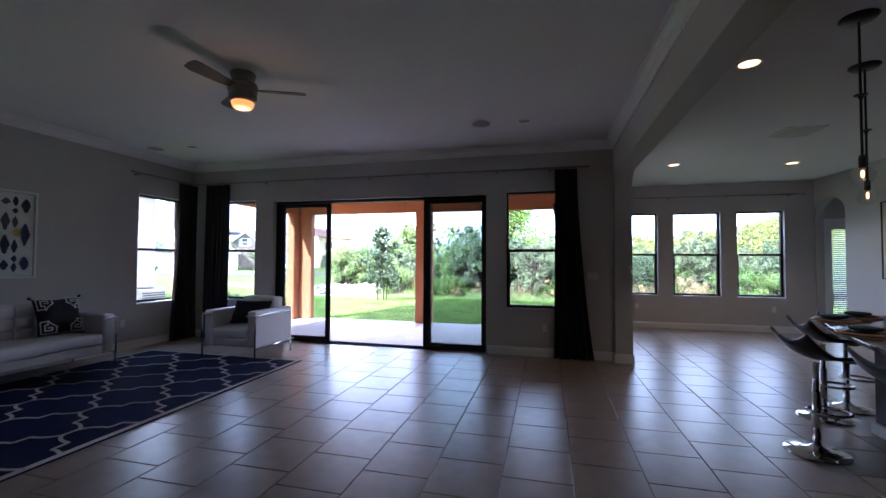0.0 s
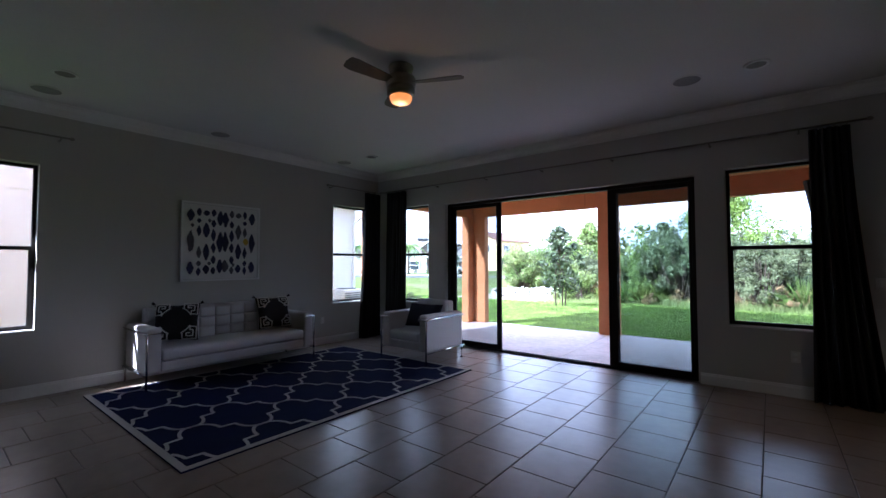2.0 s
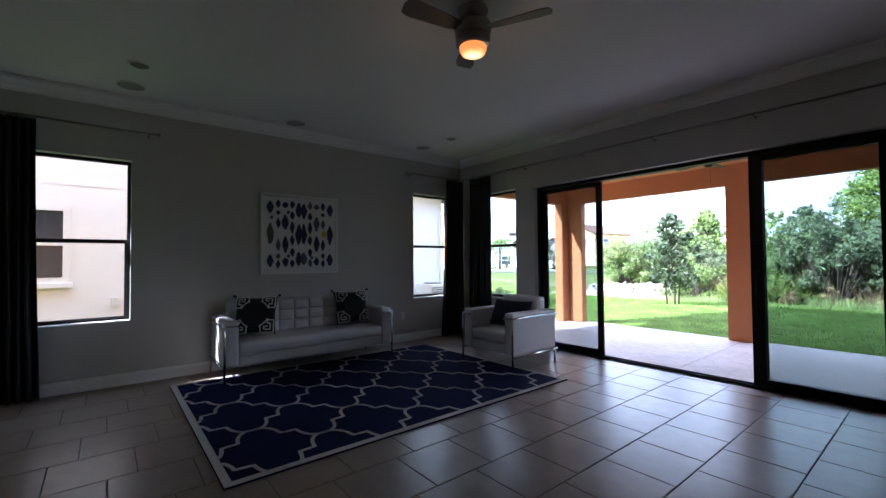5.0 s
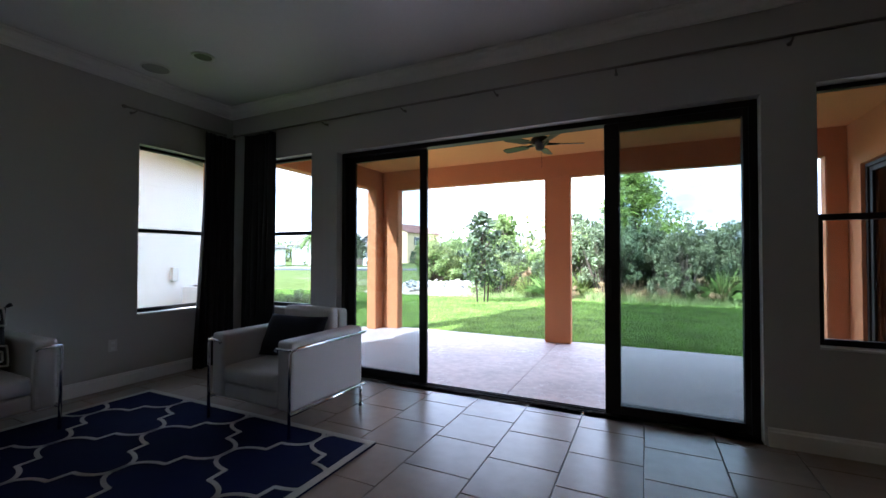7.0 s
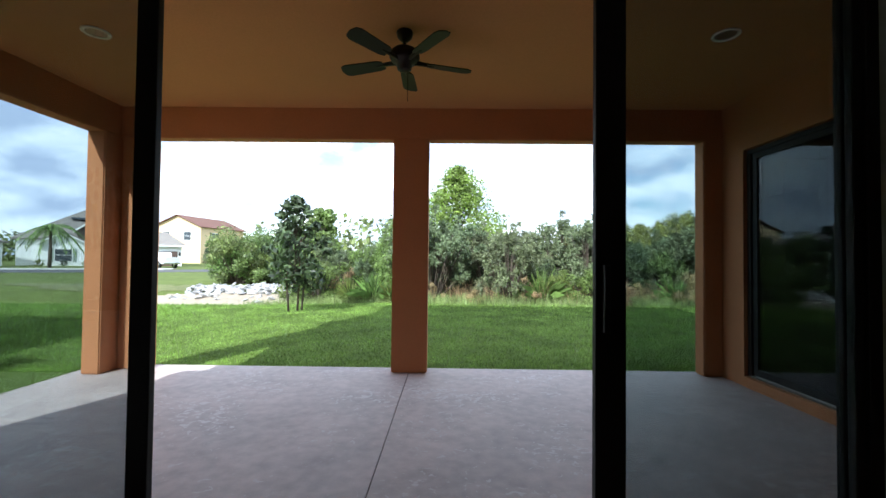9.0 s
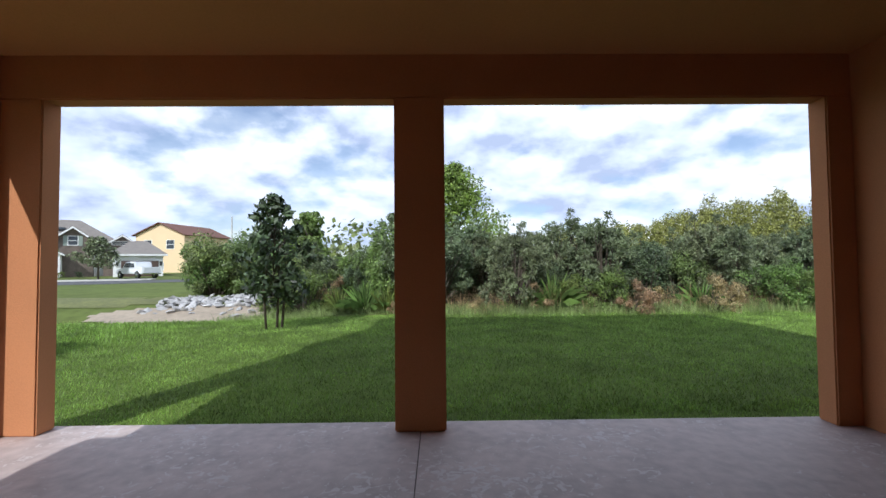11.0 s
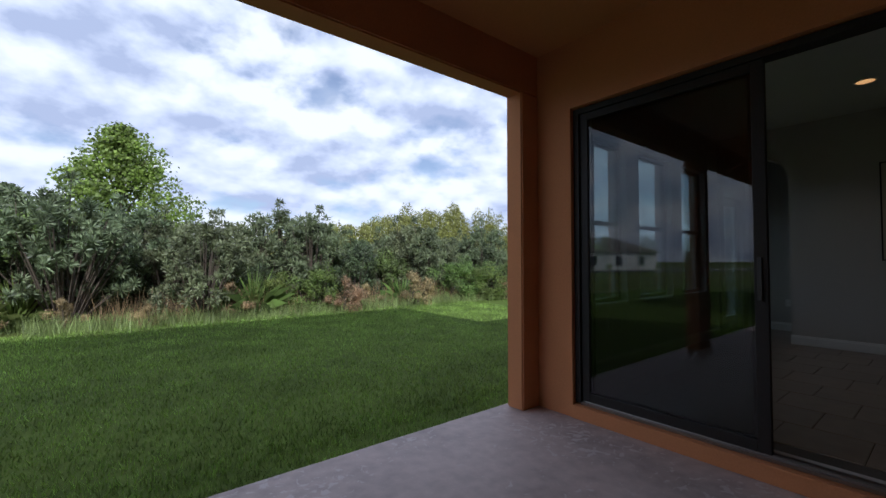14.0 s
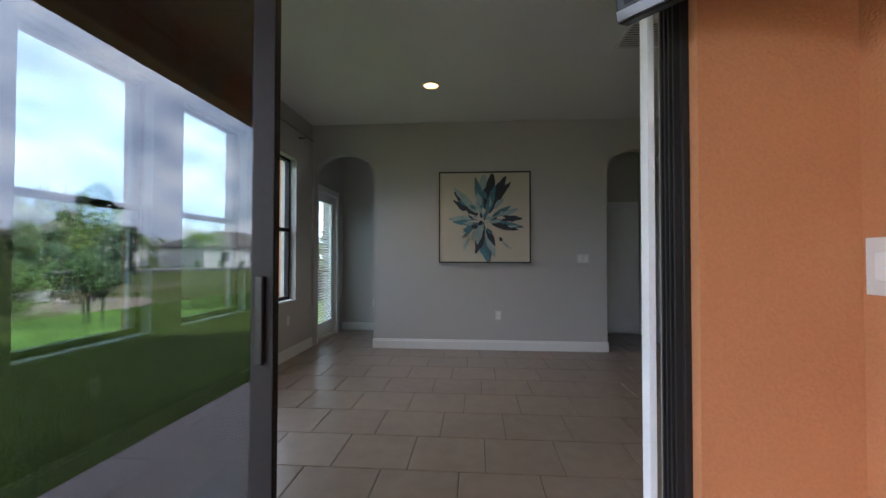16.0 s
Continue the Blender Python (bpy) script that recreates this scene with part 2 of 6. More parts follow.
def part(name, bm, mat, parent=None, label="", smooth=False):
    ob = new(name, mesh_of(name, bm, mat, smooth))
    if parent:
        ob.parent = parent
    if label:
        ob["label"] = label
    return ob


def thing(name, at=(0, 0, 0), label="", category="", group="", kind="", rz=0):
    ob = new(name)
    ob.matrix_world = pose(*at, 0, 0, rz)
    return tagged(ob, label, category, group, kind)


def box(x0, y0, z0, x1, y1, z1, bevel=0.0, seg=2, bm=None):
    bm2 = bmesh.new()
    bmesh.ops.create_cube(bm2, size=1)
    for v in bm2.verts:
        v.co = Vector(((x0 + x1) / 2 + v.co.x * (x1 - x0), (y0 + y1) / 2 + v.co.y * (y1 - y0), (z0 + z1) / 2 + v.co.z * (z1 - z0)))
    if bevel:
        bmesh.ops.bevel(bm2, geom=bm2.edges[:], offset=bevel, segments=seg, profile=0.5, affect="EDGES")
    if bm is None:
        return bm2
    return join(bm, bm2)


def join(bm, other):
    me = bpy.data.meshes.new("tmp")
    other.to_mesh(me)
    other.free()
    bm.from_mesh(me)
    bpy.data.meshes.remove(me)
    return bm


def boxes(*rows, bevel=0.0):
    bm = bmesh.new()
    for r in rows:
        box(*r, bevel=bevel, bm=bm)
    return bm


def lathe(profile, seg=24, bm=None, at=(0, 0, 0)):
    """A turned shape from (radius, height) rows."""
    bm = bm or bmesh.new()
    rings = []
    for r, z in profile:
        rings.append([bm.verts.new((at[0] + r * math.cos(2 * math.pi * i / seg), at[1] + r * math.sin(2 * math.pi * i / seg), at[2] + z)) for i in range(seg)])
    for a, b in zip(rings, rings[1:]):
        for i in range(seg):
            bm.faces.new((a[i], a[(i + 1) % seg], b[(i + 1) % seg], b[i]))
    bm.faces.new(rings[0][::-1])
    bm.faces.new(rings[-1])
    return bm


def tube(points, r, seg=10, bm=None, close=False):
    """A round bar along points; the radius may differ from point to point."""
    bm = bm or bmesh.new()
    pts = [Vector(p) for p in points]
    rs = r if isinstance(r, (list, tuple)) else [r] * len(pts)
    rings, n = [], len(pts)
    ref = None
    for i, p in enumerate(pts):
        a = pts[(i - 1) % n] if (i or close) else p
        b = pts[(i + 1) % n] if (i < n - 1 or close) else p
        d = (b - a).normalized()
        if ref is None:
            ref = Vector((0, 0, 1)) if abs(d.z) < 0.9 else Vector((1, 0, 0))
        u = d.cross(ref).normalized()
        v = d.cross(u).normalized()
        rings.append([bm.verts.new(p + (u * math.cos(2 * math.pi * k / seg) + v * math.sin(2 * math.pi * k / seg)) * rs[i]) for k in range(seg)])
    pairs = list(zip(rings, rings[1:])) + ([(rings[-1], rings[0])] if close else [])
    for a, b in pairs:
        for k in range(seg):
            bm.faces.new((a[k], a[(k + 1) % seg], b[(k + 1) % seg], b[k]))
    if not close:
        bm.faces.new(rings[0][::-1])
        bm.faces.new(rings[-1])
    return bm


def wall_with_holes(axis, lo, hi, z0, z1, p0, p1, holes):
    """A wall along 'x' or 'y' from lo to hi, between the planes p0 and p1, with openings (a, b, bottom, top) that go through."""
    bm = bmesh.new()

    def blk(a, b, c, d):
        if b - a < 1e-4 or d - c < 1e-4:
            return
        if axis == "x":
            box(a, p0, c, b, p1, d, bm=bm)
        else:
            box(p0, a, c, p1, b, d, bm=bm)
    cur = lo
    for a, b, c, d in sorted(holes):
        blk(cur, a, z0, z1)
        blk(a, b, z0, c)
        blk(a, b, d, z1)
        cur = b
    blk(cur, hi, z0, z1)
    return bm


def structure(name, bm, mat, label, category, smooth=False):
    return tagged(part(name, bm, mat, smooth=smooth), label, category, "", "structure")


def crown(name, a, b, ztop, normal, size=0.13):
    """Crown moulding from a to b under a ceiling; normal points into the room."""
    prof = [(0, -1.0), (0.14, -1.0), (0.16, -0.86), (0.30, -0.72), (0.42, -0.46), (0.66, -0.26), (0.80, -0.20), (0.84, -0.08), (1.0, -0.06), (1.0, 0), (0, 0)]
    bm = bmesh.new()
    a, b, n = Vector((*a, ztop)), Vector((*b, ztop)), Vector((*normal, 0))
    ra = [bm.verts.new(a + n * (u * size * 0.85) + Vector((0, 0, w * size))) for u, w in prof]
    rb = [bm.verts.new(b + n * (u * size * 0.85) + Vector((0, 0, w * size))) for u, w in prof]
    for i in range(len(prof)):
        j = (i + 1) % len(prof)
        bm.faces.new((ra[i], ra[j], rb[j], rb[i]))
    bm.faces.new(ra)
    bm.faces.new(rb[::-1])
    bmesh.ops.recalc_face_normals(bm, faces=bm.faces)
    return structure(name, bm, M_TRIM, "white crown moulding along the ceiling edge", "trim")


def baseboard(name, a, b, normal, h=0.13, t=0.018, z=0.0):
    bm = bmesh.new()
    a, b, n = Vector((*a, z)), Vector((*b, z)), Vector((*normal, 0))
    prof = [(0, 0), (t, 0), (t, h * 0.78), (t * 0.6, h * 0.84), (t * 0.55, h * 0.94), (t * 0.2, h), (0, h)]
    ra = [bm.verts.new(a + n * u + Vector((0, 0, w))) for u, w in prof]
    rb = [bm.verts.new(b + n * u + Vector((0, 0, w))) for u, w in prof]
    for i in range(len(prof)):
        j = (i + 1) % len(prof)
        bm.faces.new((ra[i], ra[j], rb[j], rb[i]))
    bm.faces.new(ra)
    bm.faces.new(rb[::-1])
    bmesh.ops.recalc_face_normals(bm, faces=bm.faces)
    return structure(name, bm, M_TRIM, "white painted baseboard along the foot of the wall", "trim")


def window(name, axis, a, b, z0, z1, plane, inward):
    """A single-hung window with a dark frame in the opening a..b; plane: the frame's inner face, inward: +1 or -1 towards the room."""
    root = thing(name, label="single-hung window with a dark bronze frame and tinted glass", category="window", kind="structure")
    d0, d1 = plane, plane - inward * 0.06

    def bx(u0, u1, w0, w1, e0=d0, e1=d1, bev=0.004):
        lo, hi = min(e0, e1), max(e0, e1)
        return box(u0, lo, w0, u1, hi, w1, bev) if axis == "x" else box(lo, u0, w0, hi, u1, w1, bev)
    f = 0.032
    fr = bmesh.new()
    for r in ((a, a + f, z0, z1), (b - f, b, z0, z1), (a + f, b - f, z0, z0 + f), (a + f, b - f, z1 - f, z1)):
        join(fr, bx(*r))
    part("window_frame", fr, M_BRONZE, root)
    zm = z0 + (z1 - z0) * 0.495
    part("meeting_rail", bx(a + f, b - f, zm - 0.02, zm + 0.022, d0 + inward * 0.012, d1), M_BRONZE, root)
    lower = bmesh.new()
    for r in ((a + f, a + f + 0.02, z0 + f, zm - 0.02), (b - f - 0.02, b - f, z0 + f, zm - 0.02), (a + f + 0.02, b - f - 0.02, z0 + f, z0 + f + 0.025)):
        join(lower, bx(*r, d0 + inward * 0.008, d1 + inward * 0.02))
    part("sash", lower, M_BRONZE, root)
    for (w0, w1, off) in ((z0 + f, zm - 0.02, 0.03), (zm + 0.022, z1 - f, 0.045)):
        p = d0 - inward * off
        g = part("pane", bx(a + f, b - f, w0, w1, p, p - inward * 0.005, 0), M_GLASS, root)
        g.visible_shadow = False
    return root


# ---- the house: sizes ----
XL, YB = -5.93, 6.02            # living room: left wall, back wall
YN = -0.09                      # near wall with the console
ZC, ZK = 3.17, 3.07             # ceilings: living room, kitchen and dining
BX0, BX1, BZ = 1.385, 1.61, 2.67  # arched divide between living room and kitchen
XD, YD, XA = 1.38, 9.47, 5.64   # dining: patio-side wall, window wall, art wall
ZW0, ZW1 = 0.69, 2.48
ZP = -0.118                     # patio slab
PX = 1.15                       # patio side wall face
SL0, SL1, SLH = -4.235, -0.455, 2.45
DS0, DS1 = 6.635, 9.10

holes_back = [(-5.45, -4.60, ZW0, ZW1), (SL0, SL1, 0.0, SLH), (-0.15, 0.70, ZW0, ZW1)]
structure("wall_back", wall_with_holes("x", XL - 0.2, BX0 + 0.001, -0.3, ZC + 0.12, YB, YB + 0.2, holes_back), M_WALL,
          "greige painted back wall with a wide patio door opening and two windows", "wall")
holes_left = [(0.25, 1.10, ZW0, ZW1), (4.935, 5.785, ZW0, ZW1)]
structure("wall_left", wall_with_holes("y", YN - 0.15, YB, -0.3, ZC + 0.12, XL - 0.2, XL, holes_left), M_WALL,
          "greige painted side wall with two windows", "wall")
structure("wall_near", box(XL - 0.2, YN - 0.15, 0, -2.3, YN, ZC + 0.1), M_WALL, "greige painted wall behind the console", "wall")
structure("wall_hall", box(-2.45, -6.0, 0, -2.3, YN - 0.15, ZC + 0.1), M_WALL, "greige painted hall wall", "wall")
structure("wall_rear", box(-2.45, -6.2, 0, 7.2, -6.0, ZC + 0.1), M_WALL, "greige painted rear wall", "wall")
structure("wall_kitchen", box(7.0, -6.0, 0, 7.2, 4.55, ZC + 0.1), M_WALL, "greige painted kitchen wall", "wall")


def arch_divide():
    """The flat beam and its post, with a rounded shoulder between them."""
    bm = bmesh.new()
    yp, r = 5.90, 0.26
    prof = [(-6.0, ZC + 0.1), (-6.0, BZ)]
    prof += [(yp - r + r * math.sin(t), BZ - r + r * math.cos(t)) for t in [i * math.pi / 16 for i in range(9)]]
    prof += [(yp, 0), (YB, 0), (YB, ZC + 0.1)]
    ra = [bm.verts.new((BX0, y, z)) for y, z in prof]
    rb = [bm.verts.new((BX1, y, z)) for y, z in prof]
    for i in range(len(prof)):
        j = (i + 1) % len(prof)
        bm.faces.new((ra[i], ra[j], rb[j], rb[i]))
    bm.faces.new(ra[::-1])
    bm.faces.new(rb)
    bmesh.ops.recalc_face_normals(bm, faces=bm.faces)
    return bm


structure("wall_divide", arch_divide(), M_WALL, "greige plastered beam and post with a rounded shoulder", "wall")
structure("wall_return", box(BX0, YB + 0.001, -0.3, BX1 - 0.002, YB + 0.2, ZC + 0.1), M_WALL, "greige painted wall return", "wall")
holes_d = [(DS0, DS1, 0.0, 2.42)]
structure("wall_dining_side", wall_with_holes("y", YB + 0.2, YD, -0.3, ZK + 0.1, PX + 0.12, XD, holes_d), M_WALL,
          "greige painted dining wall with a patio door opening", "wall")
DW = ((1.90, 2.78), (3.08, 3.98), (4.28, 5.13))
structure("wall_dining_windows", wall_with_holes("x", PX, 7.2, -0.3, ZK + 0.1, YD, YD + 0.2, [(a, b, ZW0, ZW1 - 0.01) for a, b in DW] + [(5.86, 6.66, 0.04, 2.2)]), M_WALL,
          "greige painted dining wall with three windows", "wall")


def art_wall():
    """The wall with an arched passage at either end."""
    bm = bmesh.new()
    t = 0.14
    def prism(prof):
        ra = [bm.verts.new((XA, y, z)) for y, z in prof]
        rb = [bm.verts.new((XA + t, y, z)) for y, z in prof]
        for i in range(len(prof)):
            j = (i + 1) % len(prof)
            bm.faces.new((ra[i], ra[j], rb[j], rb[i]))
        bm.faces.new(ra[::-1])
        bm.faces.new(rb)
    prism([(5.48, 0), (8.59, 0), (8.59, ZK + 0.1), (5.48, ZK + 0.1)])
    for a, b in ((8.59, 9.44), (4.75, 5.48)):
        w = (b - a) / 2
        top = 2.66
        pts = [((a + b) / 2 - w * math.cos(i * math.pi / 16), top - 0.31 + 0.31 * math.sin(i * math.pi / 16)) for i in range(17)]
        prism([(a, ZK + 0.1)] + pts + [(b, ZK + 0.1)])
    prism([(9.44, 0), (YD, 0), (YD, ZK + 0.1), (9.44, ZK + 0.1)])
    prism([(4.4, 0), (4.75, 0), (4.75, ZK + 0.1), (4.4, ZK + 0.1)])
    bmesh.ops.recalc_face_normals(bm, faces=bm.faces)
    return bm


structure("wall_art", art_wall(), M_WALL, "greige painted dining wall with arched passages at both ends", "wall")
structure("wall_passage", box(7.0, 4.4, 0, 7.2, YD, ZK + 0.1), M_WALL, "greige painted passage wall", "wall")
structure("wall_pantry", box(XA, 4.4, 0, 7.0, 4.55, ZK + 0.1), M_WALL, "greige painted passage side wall", "wall")
structure("wall_niche", box(XA + 0.9, 8.0, 0, 7.0, 8.12, ZK + 0.1), M_WALL, "greige painted passage partition", "wall")
structure("ceiling_living", box(XL - 0.2, -6.2, ZC, BX0 - 0.001, YB, ZC + 0.1), M_CEIL, "flat white textured living room ceiling", "ceiling")
structure("ceiling_kitchen", box(BX1 - 0.1, -6.2, ZK, 7.2, YD + 0.2, ZK + 0.1), M_CEIL, "flat white textured kitchen ceiling", "ceiling")
structure("ceiling_dining_strip", box(XD - 0.1, YB + 0.2, ZK, BX1 - 0.1, YD + 0.2, ZK + 0.1), M_CEIL, "flat white textured dining ceiling edge", "ceiling")
structure("floor", boxes((XL - 0.2, -6.2, -0.12, BX0, YB + 0.2, -0.006), (BX0, -6.2, -0.12, 7.2, YB + 0.2, -0.006), (PX + 0.12, YB + 0.2, -0.12, 7.2, YD + 0.2, -0.006)), M_GROUT,
          "beige ceramic tile floor laid in a staggered bond", "floor")
crown("crown_back", (XL, YB), (BX0, YB), ZC, (0, -1))
crown("crown_left", (XL, YN), (XL, YB), ZC, (1, 0))
crown("crown_near", (XL, YN), (-2.3, YN), ZC, (0, 1))
crown("crown_divide", (BX0, -6), (BX0, YB), ZC, (-1, 0))
baseboard("baseboard_back_left", (XL, YB), (SL0 - 0.02, YB), (0, -1))
baseboard("baseboard_back_right", (SL1 + 0.02, YB), (BX0, YB), (0, -1))
baseboard("baseboard_left", (XL, YN), (XL, YB), (1, 0))
baseboard("baseboard_near", (XL, YN), (-2.3, YN), (0, 1))
baseboard("baseboard_post", (BX0, 5.90), (BX1, 5.90), (0, -1))
baseboard("baseboard_post_side", (BX0, 5.882), (BX0, YB - 0.018), (-1, 0))
baseboard("baseboard_post_kitchen", (BX1, 5.882), (BX1, YB + 0.2), (1, 0))
baseboard("baseboard_windows", (XD, YD), (XA, YD), (0, -1))
baseboard("baseboard_art", (XA, 5.47), (XA, 8.60), (-1, 0))
baseboard("baseboard_passage", (7.0, 8.12), (7.0, YD), (-1, 0))
baseboard("baseboard_niche", (XA + 0.9, 8.12), (7.0, 8.12), (0, 1))
baseboard("baseboard_dining_side", (XD, DS1 + 0.03), (XD, YD), (1, 0))

window("window_1", "x", -5.45, -4.60, ZW0, ZW1, YB + 0.10, -1)
window("window_2", "x", -0.15, 0.70, ZW0, ZW1, YB + 0.10, -1)
window("window_3", "y", 0.25, 1.10, ZW0, ZW1, XL - 0.10, 1)
window("window_4", "y", 4.935, 5.785, ZW0, ZW1, XL - 0.10, 1)
for i, (a, b) in enumerate(DW):
    window("window_%d" % (5 + i), "x", a, b, ZW0, ZW1 - 0.01, YD + 0.08, -1)
for i, (a, b, ax, pl) in enumerate(((-5.45, -4.60, "x", YB), (-0.15, 0.70, "x", YB), (0.25, 1.10, "y", XL), (4.935, 5.785, "y", XL), (*DW[0], "x", YD), (*DW[1], "x", YD), (*DW[2], "x", YD))):
    dep = 0.085 if pl != YD else 0.065
    if ax == "x":
        bm = box(a + 0.003, pl - 0.014, ZW0, b - 0.003, pl + dep, ZW0 + 0.018, 0.004)
    else:
        bm = box(pl - dep, a + 0.003, ZW0, pl + 0.014, b - 0.003, ZW0 + 0.018, 0.004)
    structure("window_sill_%d" % (i + 1), bm, M_TRIM, "white marble window sill", "sill")


# ---- sliding doors ----
def slider_panel(root, name, a, b, z0, z1, axis, plane, st=0.075, label="", st2=None):
    def bx(u0, u1, w0, w1, d0, d1, bev=0.004):
        return box(u0, d0, w0, u1, d1, w1, bev) if axis == "x" else box(d0, u0, w0, d1, u1, w1, bev)
    fr = bmesh.new()
    st2 = st2 or st
    for r in ((a, a + st, z0, z1), (b - st2, b, z0, z1), (a + st, b - st2, z0, z0 + 0.07), (a + st, b - st2, z1 - 0.06, z1)):
        join(fr, bx(*r, plane, plane + 0.035))
    p = part(name, fr, M_BRONZE, root, label)
    g = part("pane", bx(a + st, b - st2, z0 + 0.07, z1 - 0.06, plane + 0.014, plane + 0.02, 0), M_GLASS2, p)
    g.visible_shadow = False
    return p


door1 = thing("door_1", label="wide dark bronze sliding patio door standing open in its middle", category="sliding door", kind="structure")
DY = YB + 0.09
fr = bmesh.new()
for r in ((SL0, DY, 0.0, SL0 + 0.05, DY + 0.11, SLH), (SL1 - 0.05, DY, 0.0, SL1, DY + 0.11, SLH), (SL0 + 0.05, DY, SLH - 0.045, SL1 - 0.05, DY + 0.11, SLH)):
    box(*r, 0.003, bm=fr)
part("door_frame", fr, M_BRONZE, door1)
part("threshold", boxes((SL0 + 0.05, DY, -0.005, SL1 - 0.05, DY + 0.11, 0.012), (SL0 + 0.05, DY + 0.03, 0.012, SL1 - 0.05, DY + 0.036, 0.024), (SL0 + 0.05, DY + 0.072, 0.012, SL1 - 0.05, DY + 0.078, 0.024)), M_BRONZE, door1)
slider_panel(door1, "fixed_panel", SL0 + 0.05, -3.195, 0.02, SLH - 0.045, "x", DY + 0.062, 0.085)
slider_panel(door1, "fixed_panel", -1.44, SL1 - 0.05, 0.02, SLH - 0.045, "x", DY + 0.062, 0.065, "", 0.036)
slider_panel(door1, "sliding_panel", -1.495, SL1 - 0.053, 0.022, SLH - 0.047, "x", DY + 0.015, 0.115, "", 0.034)
part("pull_handle", box(-1.47, DY - 0.008, 0.95, -1.445, DY + 0.015, 1.2, 0.004), M_BLACK, door1)

door2 = thing("door_2", label="dark bronze sliding patio door to the dining room, half open", category="sliding door", kind="structure")
DXX = PX + 0.04
ZD1 = 2.42
fr = bmesh.new()
for r in ((DXX, DS0, 0.0, DXX + 0.12, DS0 + 0.02, ZD1), (DXX, DS1 - 0.05, 0.0, DXX + 0.12, DS1, ZD1), (DXX, DS0 + 0.02, ZD1 - 0.045, DXX + 0.12, DS1 - 0.05, ZD1)):
    box(*r, 0.003, bm=fr)
for k in range(4):
    box(DXX + 0.012 + k * 0.026, DS0 + 0.02, 0.0, DXX + 0.020 + k * 0.026, DS0 + 0.036, ZD1 - 0.045, bm=fr)
part("door_frame", fr, M_BRONZE, door2)
part("threshold", boxes((DXX, DS0 + 0.05, -0.01, DXX + 0.12, DS1 - 0.05, 0.010), (DXX + 0.03, DS0 + 0.05, 0.010, DXX + 0.036, DS1 - 0.05, 0.022), (DXX + 0.075, DS0 + 0.05, 0.010, DXX + 0.081, DS1 - 0.05, 0.022)), M_NICKEL, door2)
slider_panel(door2, "fixed_panel", 7.80, DS1 - 0.05, 0.02, ZD1 - 0.045, "y", DXX + 0.02, 0.07)
slider_panel(door2, "sliding_panel", 7.83, DS1 - 0.06, 0.022, ZD1 - 0.047, "y", DXX + 0.066, 0.07)
part("pull_handle", box(DXX + 0.002, 7.825, 0.92, DXX + 0.02, 7.85, 1.18, 0.004), M_BLACK, door2)
part("jamb_liner", box(XD - 0.055, DS0 + 0.036, 0.0, XD + 0.002, DS0 + 0.055, ZD1), M_TRIM, door2, "white painted jamb edge")


def one_coat(ob):
    """A pane is tinted and mirrors on one face only; its other faces are clear."""
    ob.data.materials.append(M_INNER)
    big = max(ob.data.polygons, key=lambda p: p.area).index
    for p in ob.data.polygons:
        p.material_index = 0 if p.index == big else 1


for ob in list(bpy.data.objects):
    if ob.type == "MESH" and ob.name.split(".")[0] == "pane" and ob.data.materials and ob.data.materials[0] in (M_GLASS, M_GLASS2):
        if ob.parent.name.startswith("sliding_panel") and ob.parent.parent == door1:
            ob.data.materials[0] = M_SLIDE
        one_coat(ob)


# ---- patio ----
def beamed(name, bm, label, category="column"):
    bmesh.ops.bevel(bm, geom=[e for e in bm.edges if e.calc_length() > 0.15], offset=0.012, segments=2, affect="EDGES")
    return structure(name, bm, M_STUCCO, label, category)


PY0, PY1, ZB = 9.435, 9.615, 2.62
slab_edge = 9.66
structure("patio_slab", boxes((-6.3, YB + 0.2, -0.35, -2.494, slab_edge, ZP), (-2.486, YB + 0.2, -0.35, PX + 0.12, slab_edge, ZP)), M_SLAB,
          "pinkish broom-finished concrete patio slab with a control joint", "patio")
structure("slab_joint", box(-2.494, YB + 0.2, -0.35, -2.486, slab_edge, ZP - 0.01), M_GROUT, "narrow dark control joint in the slab", "joint")
beamed("column_middle", box(-2.697, PY0, ZP, -2.28, PY1, ZB + 0.01), "square terracotta stucco patio column")
beamed("column_end", box(0.93, PY0, ZP, PX + 0.005, PY1, ZB + 0.01), "terracotta stucco pier against the house wall")
beamed("column_corner", box(-5.928, PY0, ZP, -5.58, PY1, ZB + 0.01), "terracotta stucco corner pier")
beamed("column_corner_side", box(-6.14, 9.19, ZP, -5.93, PY1, ZB + 0.01), "terracotta stucco corner pier")
beamed("beam_front", box(-6.14, PY0 + 0.003, ZB, PX + 0.008, PY1 - 0.003, 3.02), "terracotta stucco beam over the patio openings", "beam")
beamed("beam_side", box(-6.137, YB + 0.2, ZB, -5.933, PY0, 3.02), "terracotta stucco side beam", "beam")
structure("patio_ceiling", box(-6.2, YB + 0.2, 2.99, PX + 0.1, 9.62, 3.10), M_PCEIL, "orange painted stucco patio ceiling", "ceiling")
holes_ext = [(-5.45, -4.60, ZW0, ZW1), (SL0, SL1, -0.01, SLH), (-0.15, 0.70, ZW0, ZW1)]
structure("wall_patio_back", wall_with_holes("x", XL - 0.22, PX, -0.3, 3.05, YB + 0.2, YB + 0.222, holes_ext), M_STUCCO, "terracotta stucco outer house wall", "wall")
structure("wall_patio_side", wall_with_holes("y", YB + 0.222, PY1, -0.3, 3.05, PX, PX + 0.12, [(DS0, DS1, -0.02, 2.43)]), M_STUCCO, "terracotta stucco side wall of the patio", "wall")
